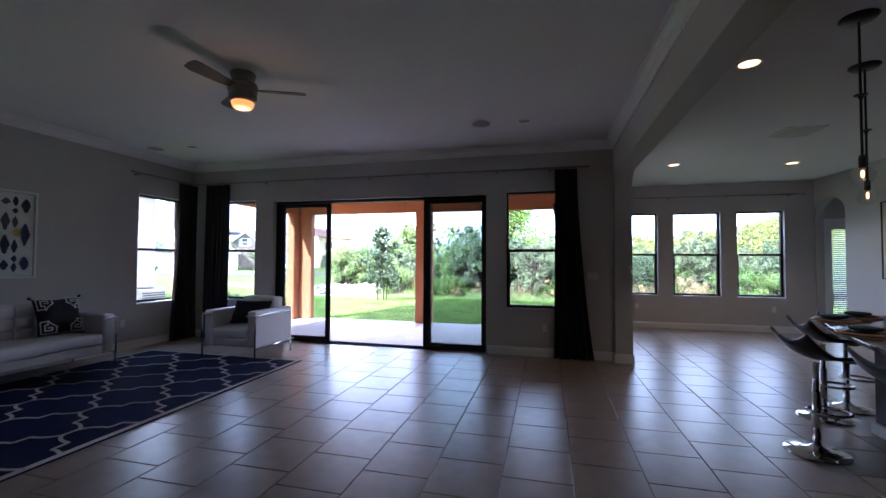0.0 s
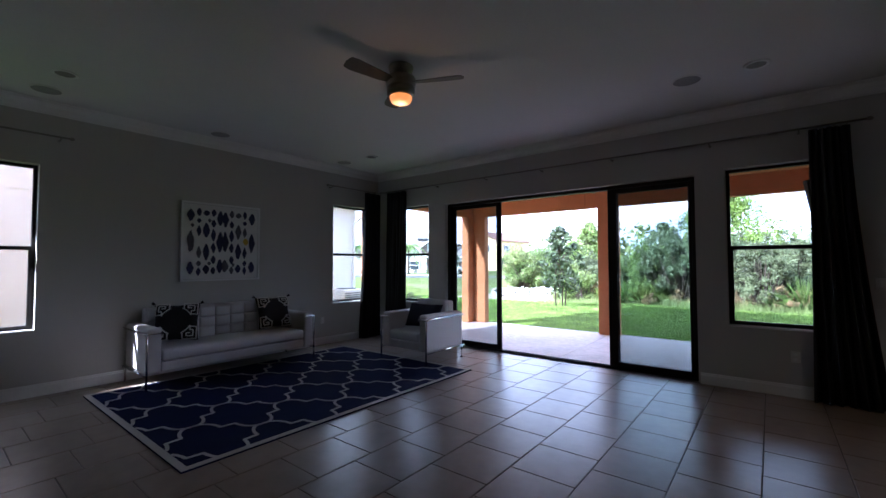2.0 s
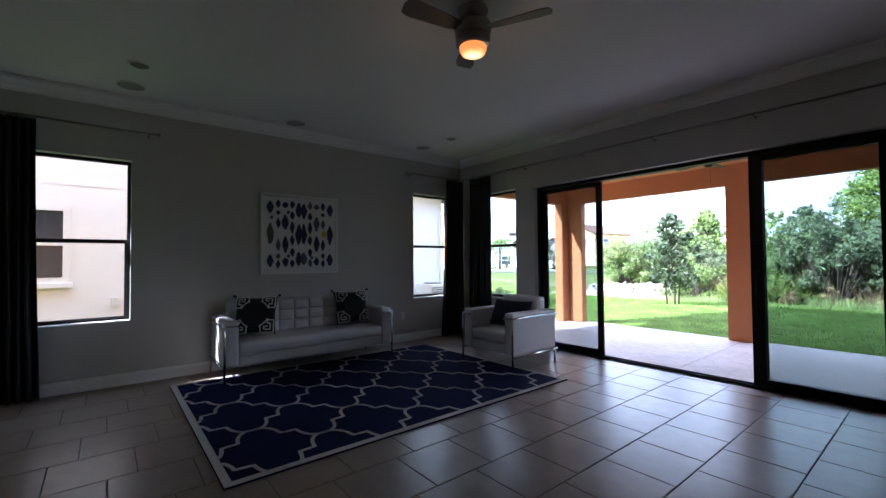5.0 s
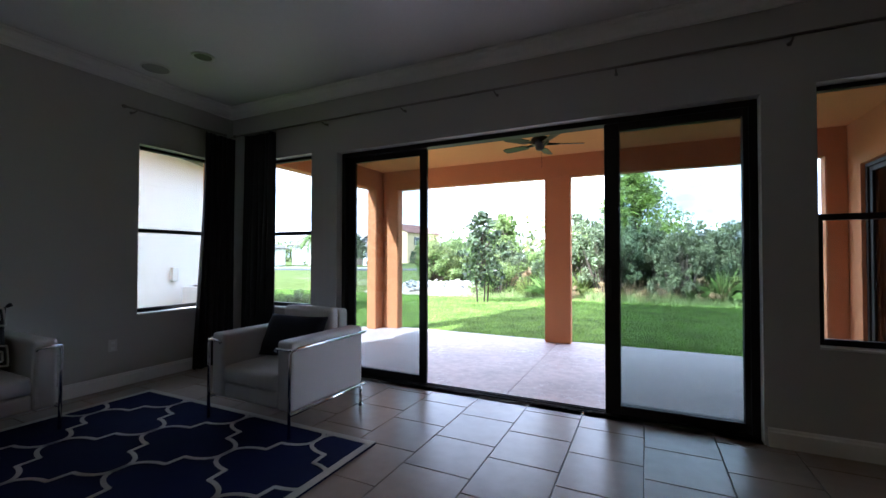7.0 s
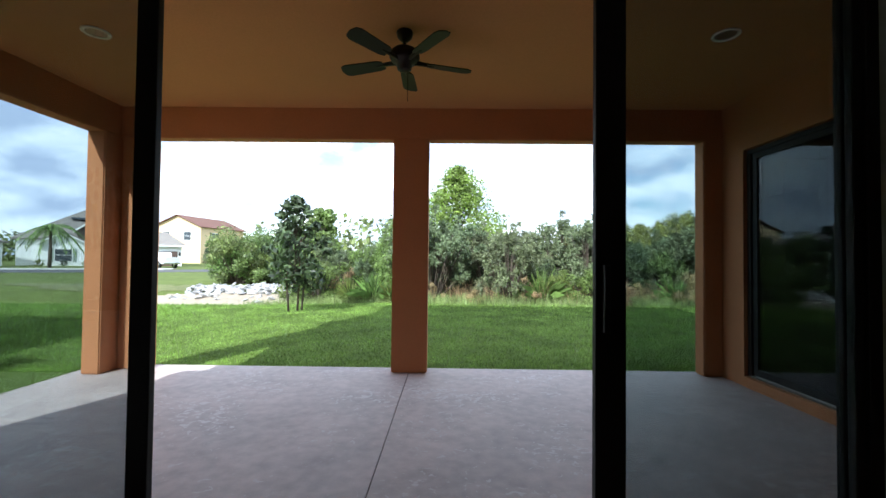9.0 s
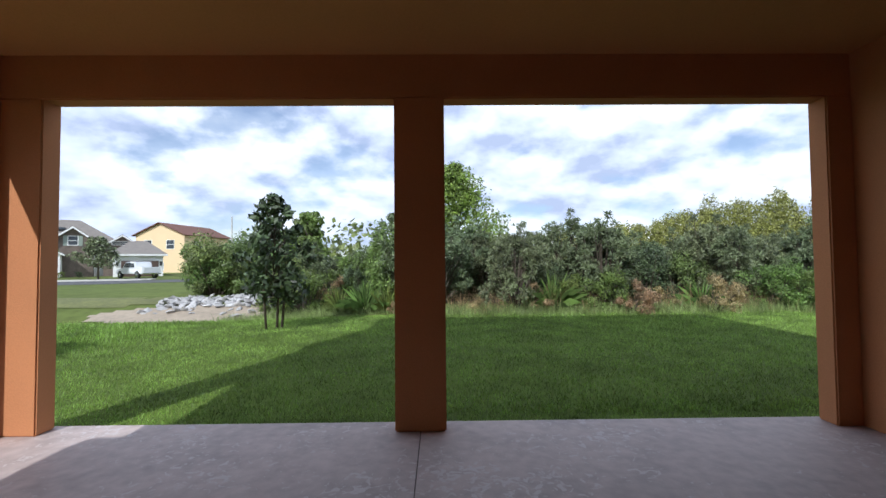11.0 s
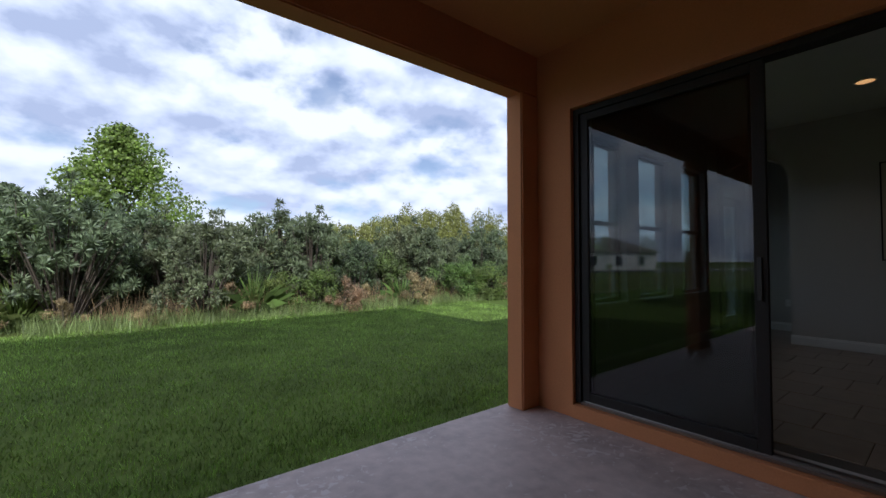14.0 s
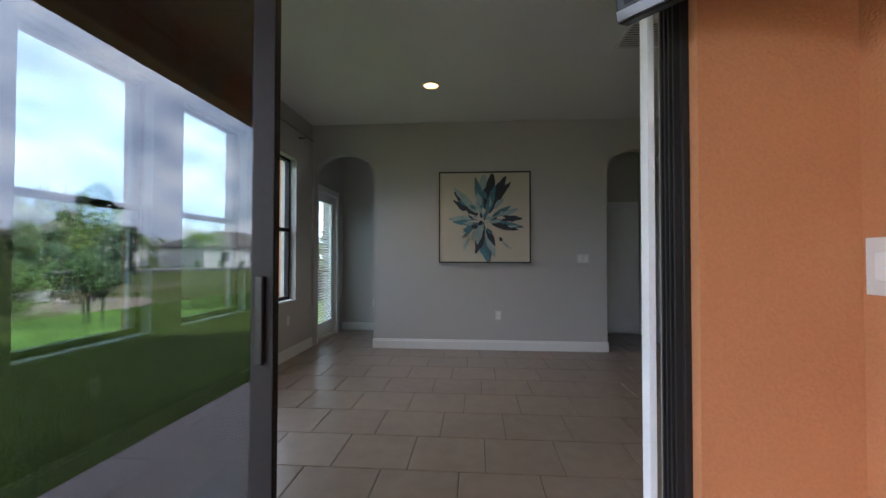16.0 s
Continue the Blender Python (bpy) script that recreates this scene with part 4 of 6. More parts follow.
# ---- rocks in the swale ----
M_ROCK = material("pale limestone riprap", (0.40, 0.39, 0.385), 0.9, bump=0.8, scale=14, var=0.3, rand=0.25)
rocks = thing("rock_pile", label="pile of pale broken limestone in the swale", category="rocks")
rock_meshes = []
for k in range(6):
    bm = bmesh.new()
    bmesh.ops.create_icosphere(bm, subdivisions=1, radius=0.5)
    for v in bm.verts:
        v.co = Vector((v.co.x * 1.25, v.co.y, v.co.z * 0.42)) * (1 + 0.45 * noise.noise(v.co * 2.3 + Vector((k * 7, 0, 0))))
    rock_meshes.append(mesh_of("rock", bm, M_ROCK))
r = random.Random(9)
for i in range(300):
    u, v = r.uniform(0, 1), r.gauss(0, 0.45)
    x, y = -14.0 + 6.6 * u, 23.7 + 1.35 * v + 0.6 * u * (1 - u)
    s = r.uniform(0.16, 0.44)
    ob = new("rock", rock_meshes[i % 6])
    ob.parent = rocks
    ob.matrix_world = pose(x, y, land(x, y) + s * 0.10 + 0.06 * math.exp(-v * v * 3), r.uniform(-35, 35), r.uniform(-35, 35), r.uniform(0, 360)) @ Matrix.Diagonal((s, s, s, 1))

# ---- houses across the road ----
M_SHINGLE = material("grey-brown roof shingles", (0.20, 0.18, 0.16), 0.9, bump=0.6, scale=5, var=0.2)
M_TILEROOF = material("red-brown roof shingles", (0.16, 0.075, 0.055), 0.9, bump=0.6, scale=5, var=0.2)
M_HWHITE = material("white stucco siding", (0.84, 0.84, 0.82), 0.85, bump=0.4, scale=12, var=0.06)
M_HCREAM = material("cream yellow stucco", (0.72, 0.55, 0.33), 0.85, bump=0.4, scale=12, var=0.06)
M_STONE = material("brown stacked stone veneer", (0.17, 0.135, 0.11), 0.9, bump=0.8, scale=7, var=0.5)
M_GARAGE = material("dark brown garage door", (0.10, 0.065, 0.05), 0.6, scale=6, var=0.15)
M_SHUTTER = material("dark shutter paint", (0.02, 0.018, 0.02), 0.5, scale=10)
M_HGLASS = material("dark window glass of a far house", (0.05, 0.06, 0.07), 0.08, scale=3, var=0.3)
M_SAGE = material("sage green shutter paint", (0.28, 0.33, 0.28), 0.6, scale=10)


def house(name, at, rz, label):
    return thing(name, at, label, "house", rz=rz)


def gable(x0, x1, y0, y1, ze, zr, over=0.4, along="y", th=0.14):
    """A gable roof over a rectangle; the ridge runs along one axis."""
    bm = bmesh.new()
    if along == "y":
        m = (x0 + x1) / 2
        sl = (zr - ze) / (m - x0)
        prof = [(x0 - over, ze - over * sl), (m, zr), (x1 + over, ze - over * sl), (x1 + over, ze - over * sl - th), (m, zr - th), (x0 - over, ze - over * sl - th)]
        a = [bm.verts.new((u, y0 - over, w)) for u, w in prof]
        b = [bm.verts.new((u, y1 + over, w)) for u, w in prof]
    else:
        m = (y0 + y1) / 2
        sl = (zr - ze) / (m - y0)
        prof = [(y0 - over, ze - over * sl), (m, zr), (y1 + over, ze - over * sl), (y1 + over, ze - over * sl - th), (m, zr - th), (y0 - over, ze - over * sl - th)]
        a = [bm.verts.new((x0 - over, u, w)) for u, w in prof]
        b = [bm.verts.new((x1 + over, u, w)) for u, w in prof]
    for i in range(6):
        j = (i + 1) % 6
        bm.faces.new((a[i], a[j], b[j], b[i]))
    bm.faces.new((a[0], a[1], a[4], a[5]))
    bm.faces.new((a[1], a[2], a[3], a[4]))
    bm.faces.new((b[5], b[4], b[1], b[0]))
    bm.faces.new((b[4], b[3], b[2], b[1]))
    bmesh.ops.recalc_face_normals(bm, faces=bm.faces)
    return bm


def gable_body(x0, x1, y0, y1, ze, zr, along="y"):
    bm = bmesh.new()
    prof = [(0, -0.6), (1, -0.6), (1, ze), (0.5, zr), (0, ze)]
    if along == "y":
        a = [bm.verts.new((x0 + u * (x1 - x0), y0, w)) for u, w in prof]
        b = [bm.verts.new((x0 + u * (x1 - x0), y1, w)) for u, w in prof]
    else:
        a = [bm.verts.new((x0, y0 + u * (y1 - y0), w)) for u, w in prof]
        b = [bm.verts.new((x1, y0 + u * (y1 - y0), w)) for u, w in prof]
    for i in range(5):
        j = (i + 1) % 5
        bm.faces.new((a[i], a[j], b[j], b[i]))
    bm.faces.new(a)
    bm.faces.new(b[::-1])
    bmesh.ops.recalc_face_normals(bm, faces=bm.faces)
    return bm


def hip(x0, x1, y0, y1, ze, zr, over=0.45, ridge=0.35):
    bm = bmesh.new()
    x0, x1, y0, y1 = x0 - over, x1 + over, y0 - over, y1 + over
    my, mx = (y0 + y1) / 2, (x0 + x1) / 2
    d = (x1 - x0) * ridge / 2
    lo = [bm.verts.new(p) for p in ((x0, y0, ze), (x1, y0, ze), (x1, y1, ze), (x0, y1, ze))]
    un = [bm.verts.new((v.co.x, v.co.y, ze - 0.18)) for v in lo]
    r0, r1 = bm.verts.new((mx - d, my, zr)), bm.verts.new((mx + d, my, zr))
    bm.faces.new((lo[0], lo[1], r1, r0))
    bm.faces.new((lo[1], lo[2], r1))
    bm.faces.new((lo[2], lo[3], r0, r1))
    bm.faces.new((lo[3], lo[0], r0))
    for i in range(4):
        bm.faces.new((un[i], un[(i + 1) % 4], lo[(i + 1) % 4], lo[i]))
    bm.faces.new(un[::-1])
    bmesh.ops.recalc_face_normals(bm, faces=bm.faces)
    return bm


def house_window(root, x0, x1, z0, z1, y, side="y", shutters=None, name="window"):
    """A window on the face at y (or at x when side is 'x') that looks to the negative side."""
    def bx(a, b, c, d, p, q, bev=0):
        return box(a, p, c, b, q, d, bev) if side == "y" else box(p, a, c, q, b, d, bev)
    wdw = part(name, bx(x0, x1, z0, z1, y - 0.02, y + 0.02), M_HGLASS, root)
    fr = bmesh.new()
    m = (z0 + z1) / 2
    for rct in ((x0 - 0.08, x0, z0 - 0.08, z1 + 0.08), (x1, x1 + 0.08, z0 - 0.08, z1 + 0.08), (x0, x1, z0 - 0.08, z0), (x0, x1, z1, z1 + 0.08), (x0, x1, m - 0.03, m + 0.03)):
        join(fr, bx(*rct, y - 0.06, y + 0.02))
    part("frame", fr, M_TRIM, wdw)
    if shutters:
        for a, b in ((x0 - 0.5, x0 - 0.1), (x1 + 0.1, x1 + 0.5)):
            part("shutter", bx(a, b, z0 - 0.1, z1 + 0.1, y - 0.05, y - 0.001), shutters, wdw)


# the white and stone house with the garage
hA = house("house", (-48.75, 59.2, -0.3), 36, "white and brown stone house with grey roof and brown garage")
part("wall", boxes((-8, 2, -0.6, 6.0, 14, 3.6)), M_HWHITE, hA, "white stucco wall")
part("roof", hip(-8, 6.0, 2, 14, 3.6, 8.0, 0.45, 0.15), M_SHINGLE, hA, "grey-brown shingle roof")
part("roof_panel", box(-3.2, 5.2, 6.45, -1.2, 6.0, 6.75, 0.02), M_HGLASS, hA, "dark solar panel")
part("stone_gable", gable_body(-2.0, 2.0, 0.6, 8, 5.0, 6.5), M_STONE, hA, "brown stacked stone gable")
part("gable_roof", gable(-2.0, 2.0, 0.6, 9, 5.0, 6.65), M_SHINGLE, hA)
part("gable_trim", gable(-2.0, 2.0, 0.5, 0.5, 4.97, 6.58, 0.42, "y", 0.22), M_TRIM, hA, "white gable board")
part("porch_gable", gable_body(3.0, 7.0, 1.0, 7, 4.3, 5.6), M_STONE, hA, "brown shingled small gable")
part("porch_roof", gable(3.0, 7.0, 1.0, 8, 4.3, 5.75), M_SHINGLE, hA)
part("porch_trim", gable(3.0, 7.0, 0.9, 0.9, 4.27, 5.68, 0.42, "y", 0.2), M_TRIM, hA, "white gable board")
part("wing_wall", gable_body(-5.2, -1.0, -1.2, 4, 3.2, 4.3), M_HWHITE, hA, "white stucco wing wall")
part("wing_roof", gable(-5.2, -1.0, -1.2, 5, 3.2, 4.45), M_SHINGLE, hA)
part("wing_trim", gable(-5.2, -1.0, -1.3, -1.3, 3.17, 4.38, 0.42, "y", 0.2), M_TRIM, hA, "white gable board")
part("garage_wall", boxes((4.2, -4.0, -0.6, 9.4, 2.2, 3.0)), M_HWHITE, hA, "white stucco garage wall")
part("garage_roof", hip(4.2, 9.4, -4.0, 5.5, 3.0, 4.9, 0.45, 0.3), M_SHINGLE, hA)
part("fascia", box(3.7, -4.5, 2.74, 9.9, -4.44, 2.96), M_TRIM, hA, "white fascia board")
gd = part("garage_door", box(5.0, -4.06, -0.3, 8.9, -3.99, 2.1), M_GARAGE, hA, "brown panelled garage door")
for i in range(4):
    part("panel", box(5.05, -4.09, -0.02 + i * 0.52, 8.85, -4.05, 0.44 + i * 0.52, 0.01), M_GARAGE, gd)
for x in (4.6, 9.15):
    part("wall_lantern", box(x - 0.12, -4.2, 1.5, x + 0.12, -4.0, 2.0, 0.03), M_BLACK, hA, "black wall lantern")
house_window(hA, -0.45, 0.45, 4.2, 5.3, 0.6, shutters=M_SAGE)
house_window(hA, -3.9, -2.3, 0.7, 2.2, -1.2, shutters=M_SAGE)
house_window(hA, 3.9, 6.1, 4.35, 4.75, 1.0)
part("driveway", box(4.6, -13.0, -0.5, 9.2, -4.05, 0.08), M_WALK, hA, "pale concrete driveway")

# the cream two-storey house
hB = house("house", (-54.9, 85.0, -0.3), -7, "cream yellow two-storey house with red-brown roof")
part("wall", gable_body(-5, 5, 0, 13.5, 7.4, 9.4, "y"), M_HCREAM, hB, "cream stucco wall")
part("roof", gable(-5, 5, 0, 13.5, 7.4, 9.6, 0.5), M_TILEROOF, hB, "red-brown shingle roof")
for x in (-3.2, 1.4):
    house_window(hB, x, x + 1.5, 4.6, 6.2, 0.0)
house_window(hB, 3.0, 4.6, 4.4, 6.1, 5.06, side="x", shutters=M_SHUTTER)
house_window(hB, -1.5, 0.8, 0.6, 2.0, 0.0)

# the low white house further along the road
hC = house("house", (-60.0, 42.0, -0.3), 20, "low white house with grey roof and a palm in front")
part("wall", boxes((-8, 0, -0.6, 8, 10, 3.0)), M_HWHITE, hC, "white stucco wall")
part("roof", hip(-8, 8, 0, 10, 3.0, 5.6), M_SHINGLE, hC, "grey shingle roof")
for x in (-5.5, -1.0, 4.0):
    house_window(hC, x, x + 1.4, 0.8, 2.2, 0.0)

# the neighbour's white house beside the living room
hN = house("neighbour_house", (-10.8, 0, -0.25), 0, "white stucco neighbouring house with a shingled gable roof")
part("wall", gable_body(-11, 0, -10.5, 9.5, 3.72, 5.4, "x"), M_HWHITE, hN, "white stucco wall with a faint band")
part("roof", gable(-11, 0, -10.5, 9.5, 3.75, 5.5, 0.45, "x"), M_SHINGLE, hN)
part("band", box(-0.02, -10.4, 3.08, 0.012, 9.45, 3.14), M_HWHITE, hN)
nw = part("window", box(-0.05, -0.62, 1.32, 0.012, 0.26, 2.58), M_HGLASS, hN)
nf = bmesh.new()
for rct in ((-0.02, -0.72, 1.22, 0.05, -0.62, 2.68), (-0.02, 0.26, 1.22, 0.05, 0.36, 2.68), (-0.02, -0.62, 2.58, 0.05, 0.26, 2.68), (-0.02, -0.62, 1.92, 0.05, 0.26, 1.98)):
    box(*rct, bm=nf)
part("frame", nf, M_TRIM, nw)
part("sill", box(-0.02, -0.76, 1.12, 0.1, 0.40, 1.22, 0.01), M_TRIM, nw)
part("downspout", tube([(0.35, 9.65, 3.5), (0.30, 9.65, 3.3), (0.08, 9.4, 3.0), (0.06, 9.37, 0.0)], 0.045, 8), M_TRIM, hN, "white downspout")
part("gutter", box(0.0, 9.8, 3.42, 0.45, 9.97, 3.56, 0.02), M_TRIM, hN)
part("meter_box", box(0.0, 8.18, 1.0, 0.10, 8.32, 1.3, 0.01), M_PLATE, hN, "grey electric meter box")
part("hose_bib", box(0.0, 0.98, 0.72, 0.06, 1.1, 0.9, 0.01), M_PLATE, hN)

ac = thing("air_conditioner", (-10.25, 8.7, -0.22), "grey outdoor air conditioning unit beside the white house", "air conditioner")
part("pad", box(-0.45, -0.45, -0.1, 0.45, 0.45, 0.04, 0.01), M_WALK, ac, "concrete pad")
part("case", box(-0.37, -0.37, 0.04, 0.37, 0.37, 0.84, 0.03), M_PLATE, ac)
for i in range(11):
    part("grille_bar", box(0.368, -0.33, 0.10 + i * 0.062, 0.382, 0.33, 0.125 + i * 0.062), M_HGLASS, ac)
part("fan_guard", lathe([(0.05, 0.845), (0.30, 0.845), (0.31, 0.86), (0.28, 0.875), (0.05, 0.88)], 24), M_HGLASS, ac)


# ---- living room ----
def soft_box(x0, y0, z0, x1, y1, z1, bev=0.03, puff=0.0, cuts=4):
    """An upholstered block: rounded edges and a slight crown."""
    bm = box(x0, y0, z0, x1, y1, z1, bev, 3)
    if puff:
        bmesh.ops.subdivide_edges(bm, edges=[e for e in bm.edges if e.calc_length() > 0.2], cuts=cuts, use_grid_fill=True)
        cx, cy, cz = (x0 + x1) / 2, (y0 + y1) / 2, (z0 + z1) / 2
        for v in bm.verts:
            u = max(0, 1 - ((v.co.x - cx) / (x1 - x0) * 2) ** 2)
            w = max(0, 1 - ((v.co.y - cy) / (y1 - y0) * 2) ** 2)
            q = max(0, 1 - ((v.co.z - cz) / (z1 - z0) * 2) ** 2)
            if abs(v.co.z - z1) < 0.002:
                v.co.z += puff * (u * w) ** 0.5
            if abs(v.co.x - x1) < 0.002:
                v.co.x += puff * (w * q) ** 0.5
    return bm


def cushion_mesh(w, h, t, pinch=0.1, n=14):
    """A stuffed pillow standing in the xz plane, with pinched corners."""
    bm = bmesh.new()
    grids = []
    for s in (1, -1):
        g = []
        for i in range(n + 1):
            row = []
            for j in range(n + 1):
                u, v = i / n * 2 - 1, j / n * 2 - 1
                k = 1 - pinch * (1 - abs(u) ** 1.5) * (abs(v) ** 3)
                k2 = 1 - pinch * (1 - abs(v) ** 1.5) * (abs(u) ** 3)
                th = t / 2 * (max(0, (1 - u ** 4)) * max(0, (1 - v ** 4))) ** 0.55
                row.append(bm.verts.new((u * w / 2 * k2, s * th, v * h / 2 * k)))
            g.append(row)
        grids.append(g)
    for s, g in enumerate(grids):
        for i in range(n):
            for j in range(n):
                f = (g[i][j], g[i + 1][j], g[i + 1][j + 1], g[i][j + 1])
                bm.faces.new(f if s == 0 else f[::-1])
    bmesh.ops.remove_doubles(bm, verts=bm.verts, dist=0.0008)
    bmesh.ops.recalc_face_normals(bm, faces=bm.faces)
    return bm


def lounge(name, at, rz, width, depth, tufts, label, category, back_h=0.80):
    """A boxy leather seat in a bent chrome tube frame. It faces local +x; its width lies along y."""
    root = thing(name, at, label, category, rz=rz)
    w, d, aw, at_, seat = width / 2, depth, 0.155, 0.69, 0.44
    part("base", soft_box(0.04, -w + aw, 0.19, d - 0.006, w - aw, 0.305, 0.02), M_LEATHER, root, smooth=False)
    part("seat_cushion", soft_box(0.16, -w + aw + 0.005, 0.308, d + 0.005, w - aw - 0.005, seat, 0.028, 0.012), M_LEATHER, root, smooth=True)
    back = part("backrest", soft_box(0.02, -w + aw + 0.004, 0.31, 0.15, w - aw - 0.004, back_h, 0.03), M_LEATHER, root)
    if tufts:
        tw = (2 * w - 2 * aw - 0.03) / tufts
        for i in range(tufts):
            for j in range(3):
                y0 = -w + aw + 0.015 + i * tw
                z0 = 0.435 + j * (back_h - 0.455) / 3
                part("tuft", soft_box(0.13, y0 + 0.002, z0, 0.205, y0 + tw - 0.002, z0 + (back_h - 0.455) / 3 - 0.002, 0.022, 0.010, 2), M_LEATHER, back, smooth=True)
    else:
        part("back_cushion", soft_box(0.13, -w + aw + 0.01, 0.44, 0.24, w - aw - 0.01, back_h + 0.01, 0.035, 0.012), M_LEATHER, back, smooth=True)
    for s in (-1, 1):
        y0, y1 = (w - aw, w - 0.012) if s > 0 else (-w + 0.012, -w + aw)
        part("armrest", soft_box(0.0, y0, 0.185, d, y1, at_, 0.028), M_LEATHER, root)
        ye, fx = s * (w + 0.002), d + 0.016
        r = 0.05
        bend = [(-0.02, ye, at_ - 0.055), (d - r, ye, at_ - 0.055), (fx - 0.014, ye, at_ - 0.062), (fx, ye - s * 0.006, at_ - 0.085), (fx, ye - s * 0.008, 0.01)]
        part("arm_tube", tube(bend, 0.0125, 10), M_CHROME, root, "chrome tube", smooth=True)
        part("front_tube", tube([(fx, ye - s * 0.008, at_ - 0.055), (fx, ye - s * (aw - 0.02), at_ - 0.055), (fx, ye - s * (aw - 0.005), at_ - 0.075)], 0.011, 10), M_CHROME, root, "chrome tube", smooth=True)
        part("bottom_tube", tube([(-0.02, ye, 0.18), (fx, ye, 0.18)], 0.0125, 10), M_CHROME, root, "chrome tube", smooth=True)
        part("back_leg", tube([(0.03, ye - s * 0.01, 0.19), (0.03, ye - s * 0.01, 0.01)], 0.012, 10), M_CHROME, root, "chrome leg", smooth=True)
        for x in (fx, 0.03):
            part("foot", lathe([(0.02, 0.0), (0.022, 0.004), (0.012, 0.014)], 12, at=(x, ye - s * 0.009, 0)), M_CHROME, root)
    return root


RUGZ = 0.014
sofa = lounge("sofa", (-5.90, 2.94, 0.0), 0, 2.12, 0.76, 9, "white tufted leather sofa in a chrome tube frame against the wall", "sofa", 0.86)
chair = lounge("armchair", (-3.89, 5.46, 0.0), -91, 0.90, 0.82, 0, "white leather armchair in a chrome tube frame beside the rug", "armchair", 0.84)

M_PILLOW = material("black woven pillow cover", (0.012, 0.012, 0.018), 0.8, bump=0.6, scale=300, var=0.3)
M_BRAID = material("ivory braid trim", (0.74, 0.71, 0.66), 0.85, bump=0.5, scale=300, var=0.15)
M_FAUX = material("navy plush pillow", (0.007, 0.008, 0.022), 0.95, bump=1.0, scale=220, var=0.5)


def fret_pillow(at, rz, tilt):
    root = thing("throw_pillow", at, "black throw pillow with ivory key braid corners on the sofa", "pillow", "pillows on the sofa")
    root.matrix_world = pose(*at, tilt, 0, rz)
    part("cover", cushion_mesh(0.49, 0.47, 0.16), M_PILLOW, root, smooth=True)
    strokes = [((0.045, 0.13), (0.045, 0.20)), ((0.045, 0.20), (0.20, 0.20)), ((0.20, 0.20), (0.20, 0.045)), ((0.20, 0.045), (0.13, 0.045)),
               ((0.13, 0.045), (0.13, 0.09)), ((0.13, 0.09), (0.165, 0.09)), ((0.165, 0.09), (0.165, 0.165)), ((0.165, 0.165), (0.09, 0.165)),
               ((0.09, 0.165), (0.09, 0.13)), ((0.09, 0.13), (0.135, 0.13)), ((0.075, 0.10), (0.105, 0.07)), ((0.03, 0.13), (0.075, 0.10)), ((0.105, 0.07), (0.13, 0.03))]
    for sx in (-1, 1):
        for sz in (-1, 1):
            bm = bmesh.new()
            for (a, b), (c, d) in strokes:
                def y_at(u, v):
                    u, v = u / 0.245, v / 0.235
                    return 0.080 * (max(0, 1 - u ** 4) * max(0, 1 - v ** 4)) ** 0.55 + 0.003
                pts = []
                for k in range(4):
                    u, v = 0.035 + (a + (c - a) * k / 3) * 0.93, (0.035 + (b + (d - b) * k / 3) * 0.93)
                    pts.append((sx * u, -y_at(u, v), sz * v))
                tube(pts, 0.0075, 5, bm)
            part("braid", bm, M_BRAID, root, "ivory braid")
    for sx in (-1, 1):
        part("tassel", tube([(sx * 0.245, 0, 0.235), (sx * 0.272, 0, 0.252)], [0.012, 0.018], 6), M_PILLOW, root)
    return root


fret_pillow((-5.50, 2.30, 0.69), 62, -22)
fret_pillow((-5.56, 3.60, 0.69), 84, -20)
lp = thing("lumbar_pillow", (-3.92, 5.14, 0.57), "navy plush lumbar pillow on the armchair", "pillow")
lp.matrix_world = pose(-3.90, 5.08, 0.625, -26, 0, 5)
part("cover", cushion_mesh(0.60, 0.37, 0.18, 0.06), M_FAUX, lp, smooth=True)


